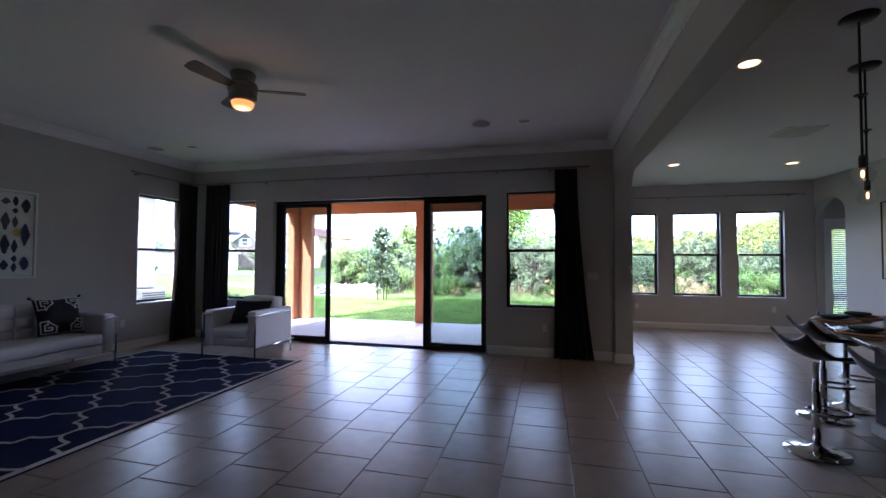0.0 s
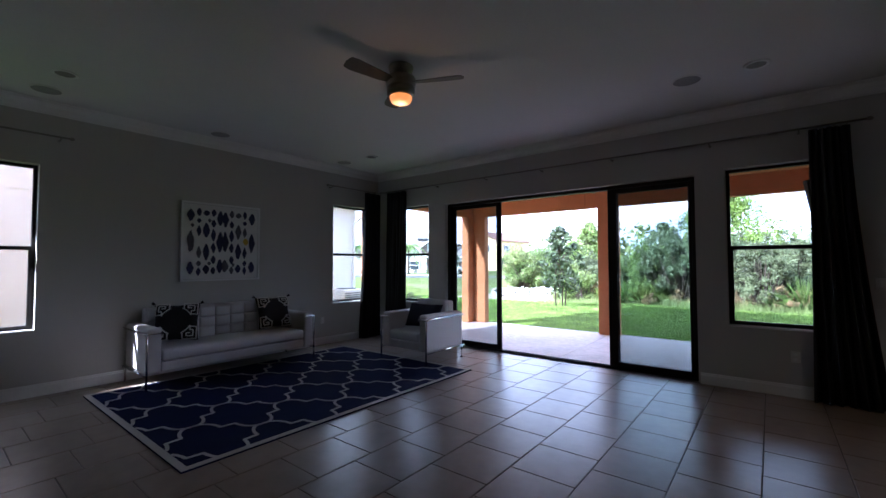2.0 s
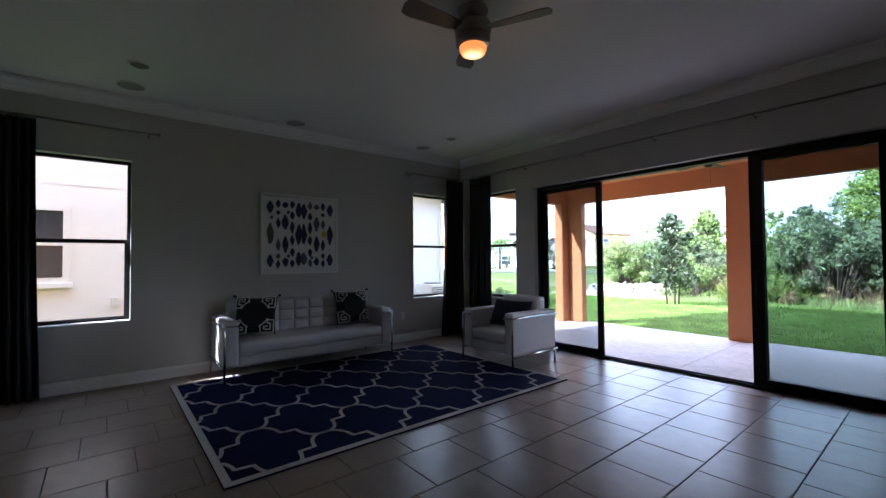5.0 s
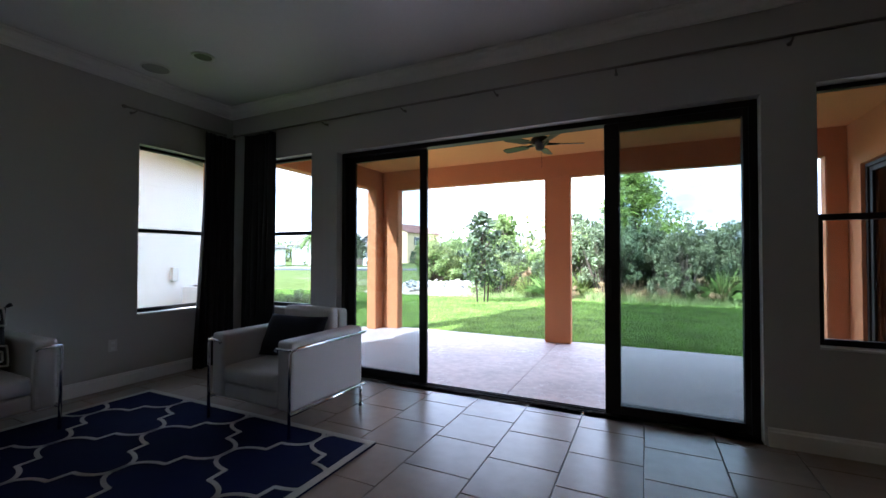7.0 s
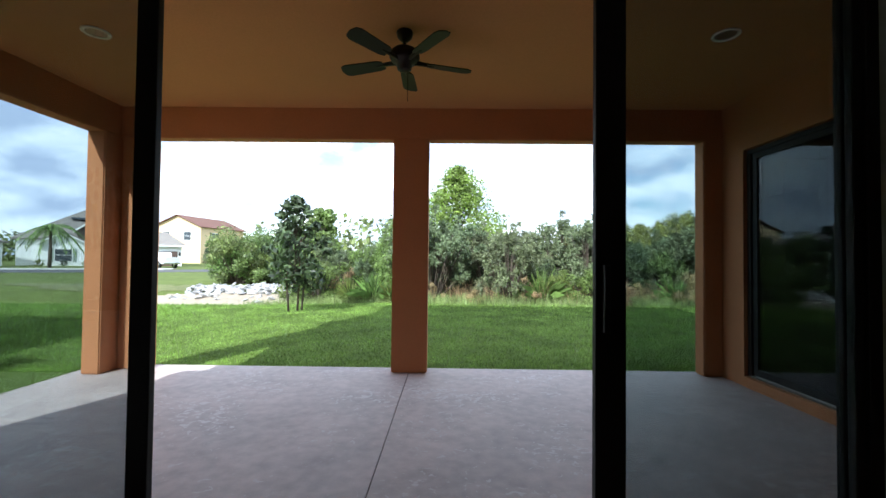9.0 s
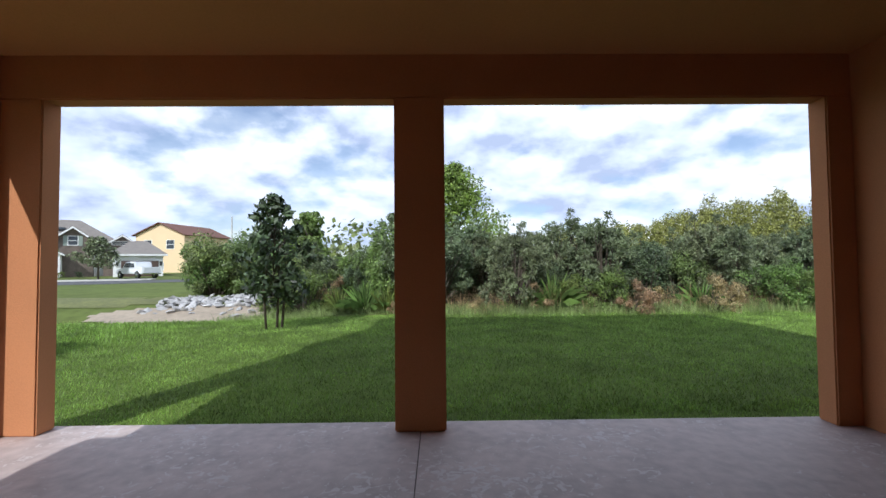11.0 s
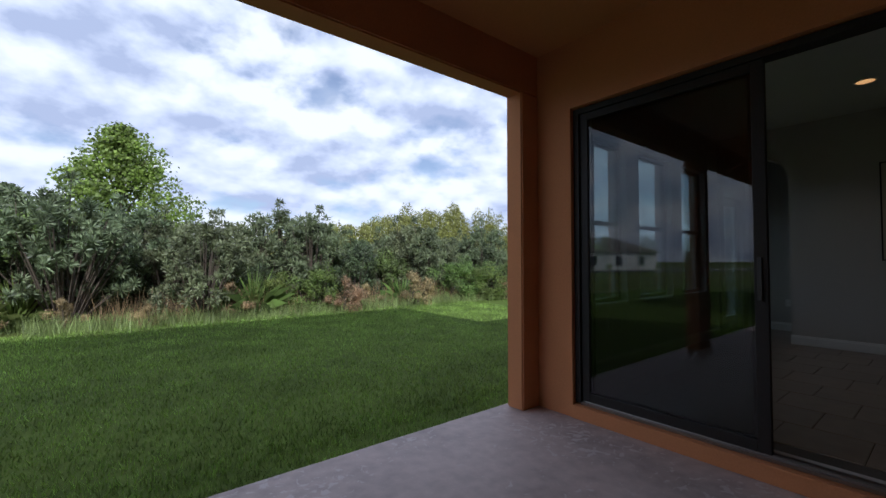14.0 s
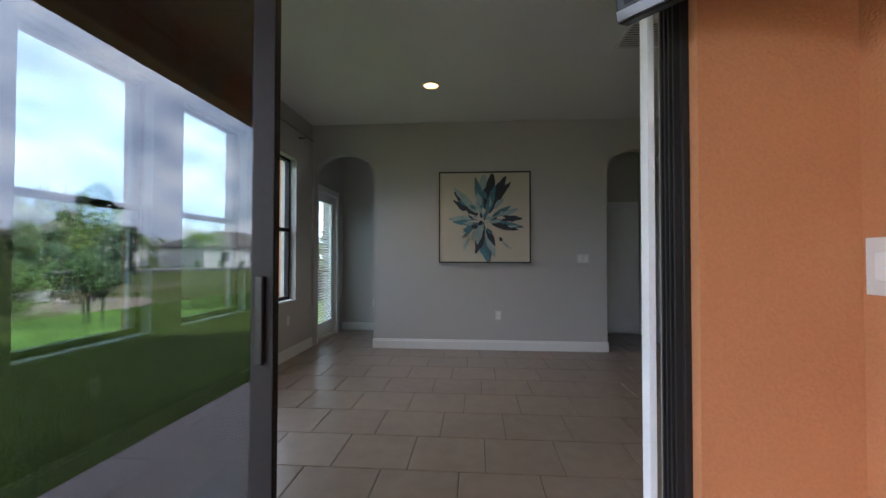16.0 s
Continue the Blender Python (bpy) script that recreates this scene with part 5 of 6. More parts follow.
def rug():
    """Navy rug with a raised ivory border and trellis lines."""
    x0, x1, y0, y1 = -5.50, -2.88, 1.43, 4.85
    root = thing("area_rug", label="navy blue wool rug with an ivory trellis pattern", category="rug")
    part("base", box(x0, y0, 0.0, x1, y1, RUGZ, 0.005), M_NAVY, root)
    b = 0.055
    part("border", boxes((x0 + 0.004, y0 + 0.004, 0.004, x0 + b, y1 - 0.004, RUGZ + 0.003), (x1 - b, y0 + 0.004, 0.004, x1 - 0.004, y1 - 0.004, RUGZ + 0.003),
                         (x0 + b, y0 + 0.004, 0.004, x1 - b, y0 + b, RUGZ + 0.003), (x0 + b, y1 - b, 0.004, x1 - b, y1 - 0.004, RUGZ + 0.003)), M_IVORY, root, "ivory border")
    P, Q, wid = RUG_P, RUG_Q, 0.027
    # one side of a cell: a hollow curve, a step, a swelling curve, from a side tip to an end tip
    quarter = [(0, 0.5), (0.03, 0.503), (0.065, 0.495), (0.10, 0.475), (0.13, 0.44), (0.155, 0.39), (0.172, 0.33), (0.182, 0.257)]
    half = quarter + [(0.5 - u, 0.5 - v) for u, v in quarter[::-1]]
    bm = bmesh.new()
    def seg(p, q):
        d = Vector(q) - Vector(p)
        if d.length < 1e-5:
            return
        lo, hi = (x0 + b, y0 + b), (x1 - b, y1 - b)
        for s in (p, q):
            if not (lo[0] - 0.02 < s[0] < hi[0] + 0.02 and lo[1] - 0.02 < s[1] < hi[1] + 0.02):
                return
        n = Vector((-d.y, d.x)).normalized() * wid / 2
        e = d.normalized() * 0.004
        c = [Vector(p) - e + n, Vector(p) - e - n, Vector(q) + e - n, Vector(q) + e + n]
        lo4 = [bm.verts.new((v.x, v.y, RUGZ - 0.004)) for v in c]
        up4 = [bm.verts.new((v.x, v.y, RUGZ + 0.003)) for v in c]
        bm.faces.new(up4)
        for i in range(4):
            bm.faces.new((lo4[i], lo4[(i + 1) % 4], up4[(i + 1) % 4], up4[i]))
    for i in range(-2, 14):
        for j in range(-2, 14):
            if (i + j) % 2:
                continue
            cx, cy = x0 + RUG_OX + i * Q / 2, y0 + RUG_OY + j * P / 2
            for sx in (-1, 1):
                for sy in (-1, 1):
                    pts = [(cx + sx * v * Q, cy + sy * u * P) for u, v in half]
                    if sy > 0:
                        for p, q in zip(pts, pts[1:]):
                            seg(p, q)
    tagged(part("trellis", bm, M_IVORY, root), "ivory trellis lines", "", "", "stuff")
    return root


RUG_P, RUG_Q, RUG_OX, RUG_OY = 0.83, 0.80, 0.23, -0.05
rug()


def curtain(name, axis, top, bottom, plane, z_top, puddle, seed, label):
    """A hanging curtain gathered in folds. top and bottom: its two ends along the wall at the rod and at the floor."""
    rndc = random.Random(seed)
    root = thing(name, label=label, category="curtain", group="dark curtains")
    bm = bmesh.new()
    n, m = 90, 14
    folds = 6
    ph = rndc.uniform(0, 6)
    gr = []
    for j in range(m + 1):
        f = j / m
        z = z_top * (1 - f) + 0.012 * f
        a, b = top[0] + (bottom[0] - top[0]) * f ** 1.6, top[1] + (bottom[1] - top[1]) * f ** 1.6
        row = []
        for i in range(n + 1):
            u = i / n
            amp = 0.026 + 0.020 * f
            off = amp * math.sin(2 * math.pi * folds * u + ph + 0.5 * math.sin(3 * f + u * 5)) + 0.012 * math.sin(15 * u + 4 * f)
            s = a + (b - a) * u + 0.008 * math.sin(2 * math.pi * folds * 2 * u)
            off += puddle * max(0, f - 0.9) * 4 * (0.5 + 0.5 * math.sin(9 * u))
            row.append((s, off, z))
        gr.append(row)
    vs = []
    sgn = -1 if axis == "x" else 1
    for row in gr:
        vs.append([bm.verts.new((s, plane + sgn * o, z) if axis == "x" else (plane + sgn * o, s, z)) for s, o, z in row])
    for j in range(m):
        for i in range(n):
            bm.faces.new((vs[j][i], vs[j][i + 1], vs[j + 1][i + 1], vs[j + 1][i]))
    ob = part("fabric", bm, M_CURTAIN, root, smooth=True)
    md = ob.modifiers.new("thickness", "SOLIDIFY")
    md.thickness = 0.004
    for k in range(7):
        s = top[0] + (top[1] - top[0]) * (k + 0.5) / 7
        p = (s, plane, z_top + 0.012) if axis == "x" else (plane, s, z_top + 0.012)
        ring = [(p[0] + (0 if axis == "x" else 0.018 * math.cos(t)), p[1] + (0.018 * math.cos(t) if axis == "x" else 0), p[2] + 0.018 * math.sin(t)) for t in [i * math.pi / 6 for i in range(12)]]
        part("ring", tube(ring, 0.003, 5, close=True), M_NICKEL, root)
    return root


CL = "floor-length charcoal velvet curtain hanging beside a window"
curtain("curtain", "x", (0.57, 0.88), (0.55, 1.10), YB - 0.09, 2.76, 0.05, 1, CL)
curtain("curtain", "x", (-5.56, -5.08), (-5.62, -5.12), YB - 0.09, 2.76, 0.02, 2, CL)
curtain("curtain", "y", (5.58, 5.96), (5.46, 5.95), XL + 0.10, 2.76, 0.02, 3, CL)
curtain("curtain", "y", (-0.04, 0.34), (-0.05, 0.40), XL + 0.10, 2.76, 0.02, 4, CL)


def rod(a, b, brackets, axis, plane, wall):
    root = thing("curtain_rod", label="thin brushed nickel curtain rod on wall brackets", category="curtain rod", group="curtain rods")
    P = (lambda s, p, z: (s, p, z)) if axis == "x" else (lambda s, p, z: (p, s, z))
    part("bar", tube([P(a, plane, 2.79), P(b, plane, 2.79)], 0.011, 10), M_NICKEL, root, smooth=True)
    for s, e in ((a, -1), (b, 1)):
        part("finial", tube([P(s, plane, 2.79), P(s + e * 0.012, plane, 2.79), P(s + e * 0.03, plane, 2.79), P(s + e * 0.045, plane, 2.79)], [0.012, 0.02, 0.02, 0.006], 10), M_NICKEL, root, smooth=True)
    for s in brackets:
        part("bracket", tube([P(s, wall, 2.77), P(s, (wall + plane) / 2, 2.765), P(s, plane, 2.775)], [0.016, 0.008, 0.008], 8), M_NICKEL, root)
    return root


rod(-5.75, 1.0, (-5.6, -4.37, -3.36, -2.39, -1.39, -0.29, 0.5), "x", YB - 0.09, YB)
rod(4.76, 5.82, (4.85, 5.7), "y", XL + 0.10, XL)
rod(-0.05, 1.32, (0.05, 1.25), "y", XL + 0.10, XL)


def canvas_frame(root, w, h, t, border, mat):
    fr = boxes((-w / 2, 0, -h / 2, -w / 2 + border, t, h / 2), (w / 2 - border, 0, -h / 2, w / 2, t, h / 2), (-w / 2 + border, 0, -h / 2, w / 2 - border, t, -h / 2 + border),
               (-w / 2 + border, 0, h / 2 - border, w / 2 - border, t, h / 2))
    part("frame", fr, mat, root)


M_PAPER = material("white art paper", (0.72, 0.72, 0.71), 0.6, scale=20, var=0.04)
M_INK = material("indigo ink", (0.012, 0.02, 0.095), 0.6, scale=12, var=0.5)
M_INK2 = material("grey violet ink", (0.10, 0.10, 0.14), 0.6, scale=12, var=0.4)
M_YEL = material("yellow ink", (0.62, 0.42, 0.06), 0.6, scale=12, var=0.2)
art = thing("wall_art", label="white framed abstract print of indigo lozenges above the sofa", category="picture")
art.matrix_world = pose(XL + 0.004, 3.006, 1.712, 0, 0, 90)
canvas_frame(art, 1.08, 1.085, 0.04, 0.028, M_WHITE)
for o in art.children:
    o.matrix_local = Matrix.Rotation(math.pi, 4, "Z") @ Matrix.Translation((0, 0, 0))
part("paper", box(-0.51, -0.022, -0.512, 0.51, -0.012, 0.512), M_PAPER, art)
ra_ = random.Random(12)


def lozenge(cx, cz, w, h, mat, y=-0.0235):
    bm = bmesh.new()
    n = 14
    c = []
    for i in range(n):
        t = 2 * math.pi * i / n
        r = 1 / (abs(math.cos(t)) ** 1.15 + abs(math.sin(t)) ** 1.15) ** (1 / 1.15) * ra_.uniform(0.86, 1.1)
        c.append((cx + w / 2 * r * math.cos(t), cz + h / 2 * r * math.sin(t)))
    f = [bm.verts.new((x, y - 0.002, z)) for x, z in c]
    k = [bm.verts.new((x, y + 0.003, z)) for x, z in c]
    bm.faces.new(f)
    for i in range(n):
        bm.faces.new((f[i], k[i], k[(i + 1) % n], f[(i + 1) % n]))
    bmesh.ops.recalc_face_normals(bm, faces=bm.faces)
    part("ink_mark", bm, mat, art)


cols = [(0.42, 0.10, [(0.36, 0.20), (0.0, 0.34), (-0.36, 0.20)]), (0.315, 0.065, [(0.41, 0.14), (0.29, 0.07), (0.15, 0.16), (-0.15, 0.18), (-0.30, 0.09), (-0.41, 0.13)]),
        (0.22, 0.095, [(0.40, 0.09), (0.16, 0.24), (-0.13, 0.27), (-0.38, 0.14)]), (0.125, 0.07, [(0.41, 0.12), (0.26, 0.12), (0.09, 0.20), (-0.08, 0.16), (-0.25, 0.13), (-0.40, 0.12)]),
        (0.035, 0.075, [(0.33, 0.24), (0.0, 0.34), (-0.34, 0.22)])]
for cx, w, ms in cols:
    for s in (-1, 1):
        for cz, h in ms:
            lozenge(s * cx, cz, w * (1.35 if h > 0.21 and cx < 0.05 else 1), h, M_INK if ra_.random() < 0.85 else M_INK2)
lozenge(0.33, 0.02, 0.085, 0.12, M_YEL, -0.0245)
for cx, cz in ((-0.40, 0.22), (-0.18, 0.30), (-0.18, -0.30), (0.15, -0.32)):
    lozenge(cx, cz, 0.05, 0.06, M_INK2, -0.0245)

# ---- ceiling fixtures ----
M_FROST = lamp_material("warm frosted fan light", (1.0, 0.30, 0.05), 0.22)
M_DISC = material("grey blade finish", (0.10, 0.095, 0.09), 0.45, scale=40, var=0.15)


def fan(at, label):
    root = thing("ceiling_fan", at, label, "ceiling fan")
    part("canopy", lathe([(0.11, 0), (0.115, -0.012), (0.10, -0.06), (0.055, -0.085), (0.05, -0.1)], 28), M_NICKEL, root, smooth=True)
    part("motor", lathe([(0.06, -0.09), (0.125, -0.10), (0.135, -0.12), (0.132, -0.175), (0.118, -0.185), (0.118, -0.195), (0.128, -0.20), (0.122, -0.265), (0.10, -0.275)], 32), M_NICKEL, root, smooth=True)
    part("light", lathe([(0.10, -0.268), (0.098, -0.30), (0.085, -0.325), (0.05, -0.34), (0.01, -0.344)], 28), M_FROST, root, "glowing warm frosted glass light", smooth=True)
    for k in range(3):
        a = radians(25 + 120 * k)
        bm = bmesh.new()
        outl = [(0.12, -0.035), (0.2, -0.055), (0.5, -0.075), (0.56, -0.06), (0.575, 0.0), (0.56, 0.06), (0.5, 0.07), (0.2, 0.05), (0.12, 0.035)]
        tp = [bm.verts.new((x, y, -0.15 + y * 0.22)) for x, y in outl]
        bt = [bm.verts.new((x, y, -0.158 + y * 0.22)) for x, y in outl]
        bm.faces.new(tp)
        bm.faces.new(bt[::-1])
        for i in range(len(outl)):
            j = (i + 1) % len(outl)
            bm.faces.new((tp[i], bt[i], bt[j], tp[j]))
        bmesh.ops.rotate(bm, verts=bm.verts, cent=(0, 0, 0), matrix=Matrix.Rotation(a, 3, "Z"))
        part("blade", bm, M_DISC, root)
    return root


fan((-2.33, 2.95, ZC), "brushed nickel flush ceiling fan with a glowing amber light")


def can_light(at, on):
    root = thing("recessed_light", at, "round recessed ceiling light, " + ("lit warm" if on else "switched off"), "ceiling light", "recessed lights")
    bm = bmesh.new()
    prof = [(0.075, -0.001), (0.10, -0.001), (0.10, -0.008), (0.094, -0.013), (0.075, -0.010)]
    seg = 28
    rings = [[bm.verts.new((r * math.cos(2 * math.pi * i / seg), r * math.sin(2 * math.pi * i / seg), z)) for i in range(seg)] for r, z in prof]
    for k in range(len(rings)):
        a, b = rings[k], rings[(k + 1) % len(rings)]
        for i in range(seg):
            bm.faces.new((a[i], a[(i + 1) % seg], b[(i + 1) % seg], b[i]))
    bmesh.ops.recalc_face_normals(bm, faces=bm.faces)
    part("trim", bm, M_TRIM, root)
    part("lens", lathe([(0.074, -0.002), (0.074, -0.006), (0.05, -0.004)], 24), M_LIT if on else M_NICKEL, root, "glowing warm lens" if on else "dull reflector")
    return root


M_LIT = lamp_material("lit warm downlight", (1.0, 0.52, 0.19), 0.9)
for p in ((-4.86, 1.11), (-4.9, 4.92), (0.18, 4.88)):
    can_light((*p, ZC), False)
# The last position is an unseen downlight, added over the kitchen.
LIT = ((2.09, 3.57), (2.55, 7.40), (4.40, 7.68), (4.6, 2.0))
for p in LIT:
    can_light((*p, ZK), True)
    l = new("downlight", bpy.data.lights.new("downlight", "SPOT"))
    l.data.energy, l.data.spot_size, l.data.spot_blend, l.data.color, l.data.shadow_soft_size = 4.5, radians(115), 0.6, (1.0, 0.74, 0.45), 0.06
    l.location = (*p, ZK - 0.02)
fl = new("fan_lamp", bpy.data.lights.new("fan_lamp", "POINT"))
fl.data.energy, fl.data.color, fl.data.shadow_soft_size = 0.25, (1.0, 0.55, 0.22), 0.05
fl.location = (-2.33, 2.95, ZC - 0.42)


def speaker(at):
    root = thing("ceiling_speaker", at, "round perforated ceiling speaker grille, off-white", "speaker", "ceiling speakers")
    part("rim", lathe([(0.128, -0.001), (0.13, -0.006), (0.118, -0.009)], 30), M_PLATE, root)
    part("grille", lathe([(0.116, -0.0095), (0.06, -0.0125), (0.004, -0.0135)], 30), M_GRILLE, root, "grey perforated grille")


M_GRILLE = material("grey perforated metal", (0.34, 0.34, 0.33), 0.7, bump=1.0, scale=420, var=0.4)
for p in ((-5.47, 1.07), (-5.6, 2.82), (-5.55, 4.87), (-0.36, 4.87)):
    speaker((*p, ZC))


def vent(at, rz, w, h):
    root = thing("ceiling_vent", at, "white slatted ceiling air vent", "vent", "ceiling vents", rz=rz)
    part("frame", boxes((-w / 2, -h / 2, -0.012, -w / 2 + 0.025, h / 2, 0), (w / 2 - 0.025, -h / 2, -0.012, w / 2, h / 2, 0), (-w / 2 + 0.025, -h / 2, -0.012, w / 2 - 0.025, -h / 2 + 0.025, 0), (-w / 2 + 0.025, h / 2 - 0.025, -0.012, w / 2 - 0.025, h / 2, 0)), M_PLATE, root)
    # Black sheet puts the shade of the open duct behind the slats.
    part("backing", box(-w / 2 + 0.025, -h / 2 + 0.025, -0.002, w / 2 - 0.025, h / 2 - 0.025, -0.0005), M_BLACK, root)
    n = 11
    for i in range(n):
        x = -w / 2 + 0.04 + (w - 0.08) * i / (n - 1)
        s = part("slat", box(-0.006, -h / 2 + 0.025, -0.001, 0.006, h / 2 - 0.025, 0.001), M_PLATE, root)
        s.matrix_local = pose(x, 0, -0.007, 0, 38, 0)
    return root


vent((-3.69, 0.33, ZC), 90, 0.42, 0.24)
vent((3.53, 5.78, ZK), 0, 0.44, 0.44)


def plate(at, rz, kind, w=0.075, h=0.118):
    root = thing("wall_" + kind, at, "white plastic wall %s plate" % kind, kind, "wall plates", rz=rz)
    part("plate", box(-w / 2, -0.006, -h / 2, w / 2, 0, h / 2, 0.0025), M_PLATE, root)
    if kind == "outlet":
        for z in (-0.027, 0.027):
            part("socket", box(-0.017, -0.0085, z - 0.014, 0.017, -0.005, z + 0.014, 0.003), M_TRIM, root)
    else:
        k = max(1, round(w / 0.075))
        for i in range(k):
            x = -w / 2 + w * (i + 0.5) / k
            part("rocker", box(x - 0.016, -0.010, -0.034, x + 0.016, -0.005, 0.034, 0.003), M_TRIM, root)


plate((XL, 1.93, 0.42), 90, "outlet")
plate((XL, 4.72, 0.42), 90, "outlet")
plate((0.42, YB, 0.42), 0, "outlet")
plate((1.10, YB, 1.20), 0, "switch", 0.15)
plate((2.35, YD, 0.46), 0, "outlet")
plate((4.92, YD, 0.46), 0, "outlet")
plate((XA, 6.90, 0.46), -90, "outlet")
plate((XA, 5.79, 1.22), -90, "switch", 0.15)
plate((6.98, 8.9, 0.46), -90, "outlet")
plate((1.095, YB + 0.222, 1.215), 180, "switch", 0.085, 0.14)

# ---- console against the near wall ----
con = thing("console_table", (-4.09, YN + 0.02, 0), "white lacquer console table on slim legs against the wall", "console table")
L, D, H = 1.36, 0.415, 0.84
part("top", box(0, 0, H - 0.018, L, D, H, 0.003), M_WHITE, con)
part("body", box(0.006, 0.005, 0.565, L - 0.006, D - 0.012, H - 0.0185, 0.003), M_WHITE, con)
for i in range(2):
    part("drawer_front", box(0.012 + i * (L - 0.012) / 2, D - 0.012, 0.575, (L - 0.02) / 2 + i * L / 2, D - 0.002, H - 0.028, 0.003), M_WHITE, con)
for x in (0.0, L - 0.035):
    for y in (0.0, D - 0.04):
        part("leg", box(x, y, 0, x + 0.035, y + 0.035, 0.565, 0.002), M_WHITE, con)
    part("side_rail", box(x, 0.035, 0.10, x + 0.03, D - 0.04, 0.13, 0.002), M_WHITE, con)
part("stretcher", box(0.035, D / 2 - 0.015, 0.101, L - 0.035, D / 2 + 0.015, 0.129, 0.002), M_WHITE, con)

M_GOLD = material("brushed champagne gold metal", (0.52, 0.40, 0.24), 0.35, metal=1.0, scale=80, var=0.15)
scu = thing("ring_sculpture", (-3.70, 0.17, H), "champagne gold looped ribbon sculpture on the console", "sculpture")
part("foot", box(-0.06, -0.05, 0, 0.06, 0.05, 0.025, 0.004), M_BLACK, scu)
bm = bmesh.new()
prev = None
for i in range(61):
    t = i / 60
    a = -0.9 * math.pi + t * 3.6 * math.pi
    R = 0.135 + 0.115 * max(0, t - 0.6) / 0.4
    c = Vector((0, R * math.cos(a) * 0.9, 0.165 + R * math.sin(a) + 0.6 * (R - 0.135)))
    x = -0.05 + 0.10 * t
    row = [bm.verts.new(c + Vector((x - 0.02, 0, 0))), bm.verts.new(c + Vector((x + 0.02, 0, 0)))]
    if prev:
        bm.faces.new((prev[0], prev[1], row[1], row[0]))
    prev = row
rb = part("ribbon", bm, M_GOLD, scu, smooth=True)
md = rb.modifiers.new("thickness", "SOLIDIFY")
md.thickness = 0.008

M_PETAL = material("white silk petals", (0.70, 0.68, 0.66), 0.8, scale=60, var=0.1)
M_BOX = material("dark mirrored planter box", (0.06, 0.055, 0.05), 0.25, metal=0.6, scale=20)
flo = thing("flower_arrangement", (-3.08, 0.14, H), "white silk hydrangeas in a dark square planter box on the console", "flowers")
part("planter", box(-0.085, -0.085, 0.012, 0.085, 0.085, 0.10, 0.004), M_BOX, flo)
for x in (-0.07, 0.07):
    for y in (-0.07, 0.07):
        part("foot", box(x - 0.01, y - 0.01, 0, x + 0.01, y + 0.01, 0.013), M_BOX, flo)
rf = random.Random(3)
for k in range(9):
    cx, cy, cz = rf.uniform(-0.07, 0.07), rf.uniform(-0.07, 0.07), 0.145 + rf.uniform(-0.02, 0.04)
    ob = new("blossom", leaves("blossom", [((cx, cy, cz), (0.062, 0.062, 0.05), 120)], M_PETAL, 0.036, 60 + k, 0.85, 0.4))
    ob.parent = flo

M_CANV = material("weathered blue grey abstract canvas", (0.30, 0.32, 0.33), 0.8, bump=0.6, scale=5, var=0.5, big=2.5, color2=(0.08, 0.10, 0.13), detail=12)
M_OAKF = material("pale oak frame", (0.34, 0.25, 0.16), 0.6, bump=0.3, scale=30, var=0.25)
pa = thing("canvas_painting", (-2.72, YN + 0.004, 1.60), "weathered blue and grey abstract canvas in a pale oak frame", "painting")
canvas_frame(pa, 1.22, 0.93, 0.055, 0.02, M_OAKF)
part("canvas", box(-0.588, 0.01, -0.443, 0.588, 0.045, 0.443), M_CANV, pa)

# ---- kitchen ----
M_GRANITE = material("dark polished granite", (0.10, 0.08, 0.07), 0.12, scale=60, var=0.6, detail=10, color2=(0.03, 0.025, 0.024))
M_CAB = material("espresso wood cabinet", (0.030, 0.022, 0.024), 0.4, bump=0.2, scale=30, var=0.3)
isl = thing("kitchen_island", label="espresso kitchen island base with panelled sides", category="kitchen island")


def prism(pts, z0, z1, bev=0.0):
    bm = bmesh.new()
    a = [bm.verts.new((x, y, z0)) for x, y in pts]
    b = [bm.verts.new((x, y, z1)) for x, y in pts]
    bm.faces.new(a[::-1])
    bm.faces.new(b)
    for i in range(len(pts)):
        j = (i + 1) % len(pts)
        bm.faces.new((a[i], a[j], b[j], b[i]))
    bmesh.ops.recalc_face_normals(bm, faces=bm.faces)
    if bev:
        bmesh.ops.bevel(bm, geom=[e for e in bm.edges if abs(e.verts[0].co.z - e.verts[1].co.z) < 1e-5], offset=bev, segments=2, affect="EDGES")
    return bm


edge = [(2.18 + 0.75 * t ** 1.6, 1.6 + 2.8 * t) for t in [i / 12 for i in range(13)]]
part("base", prism([(3.05, 1.7), (3.1, 3.9), (3.3, 4.15), (4.4, 4.15), (4.4, 1.7)], 0.09, 0.88), M_CAB, isl)
part("toe_kick", prism([(3.12, 1.75), (3.17, 3.85), (3.35, 4.08), (4.35, 4.08), (4.35, 1.75)], 0, 0.09), M_CAB, isl)
part("side_panel", prism([(3.042, 2.0), (3.085, 3.7), (3.09, 3.7), (3.05, 2.0)], 0.2, 0.8), M_CAB, isl)
part("foot_trim", prism([(3.02, 1.7), (3.075, 3.92), (3.11, 3.9), (3.06, 1.7)], 0.0, 0.085), M_TRIM, isl, "white foot trim")
top = thing("island_worktop", label="dark polished granite worktop with a curved bar edge", category="worktop")
part("slab", prism(edge + [(3.3, 4.52), (4.45, 4.4), (4.45, 1.6)], 0.88, 0.915, 0.008), M_GRANITE, top)


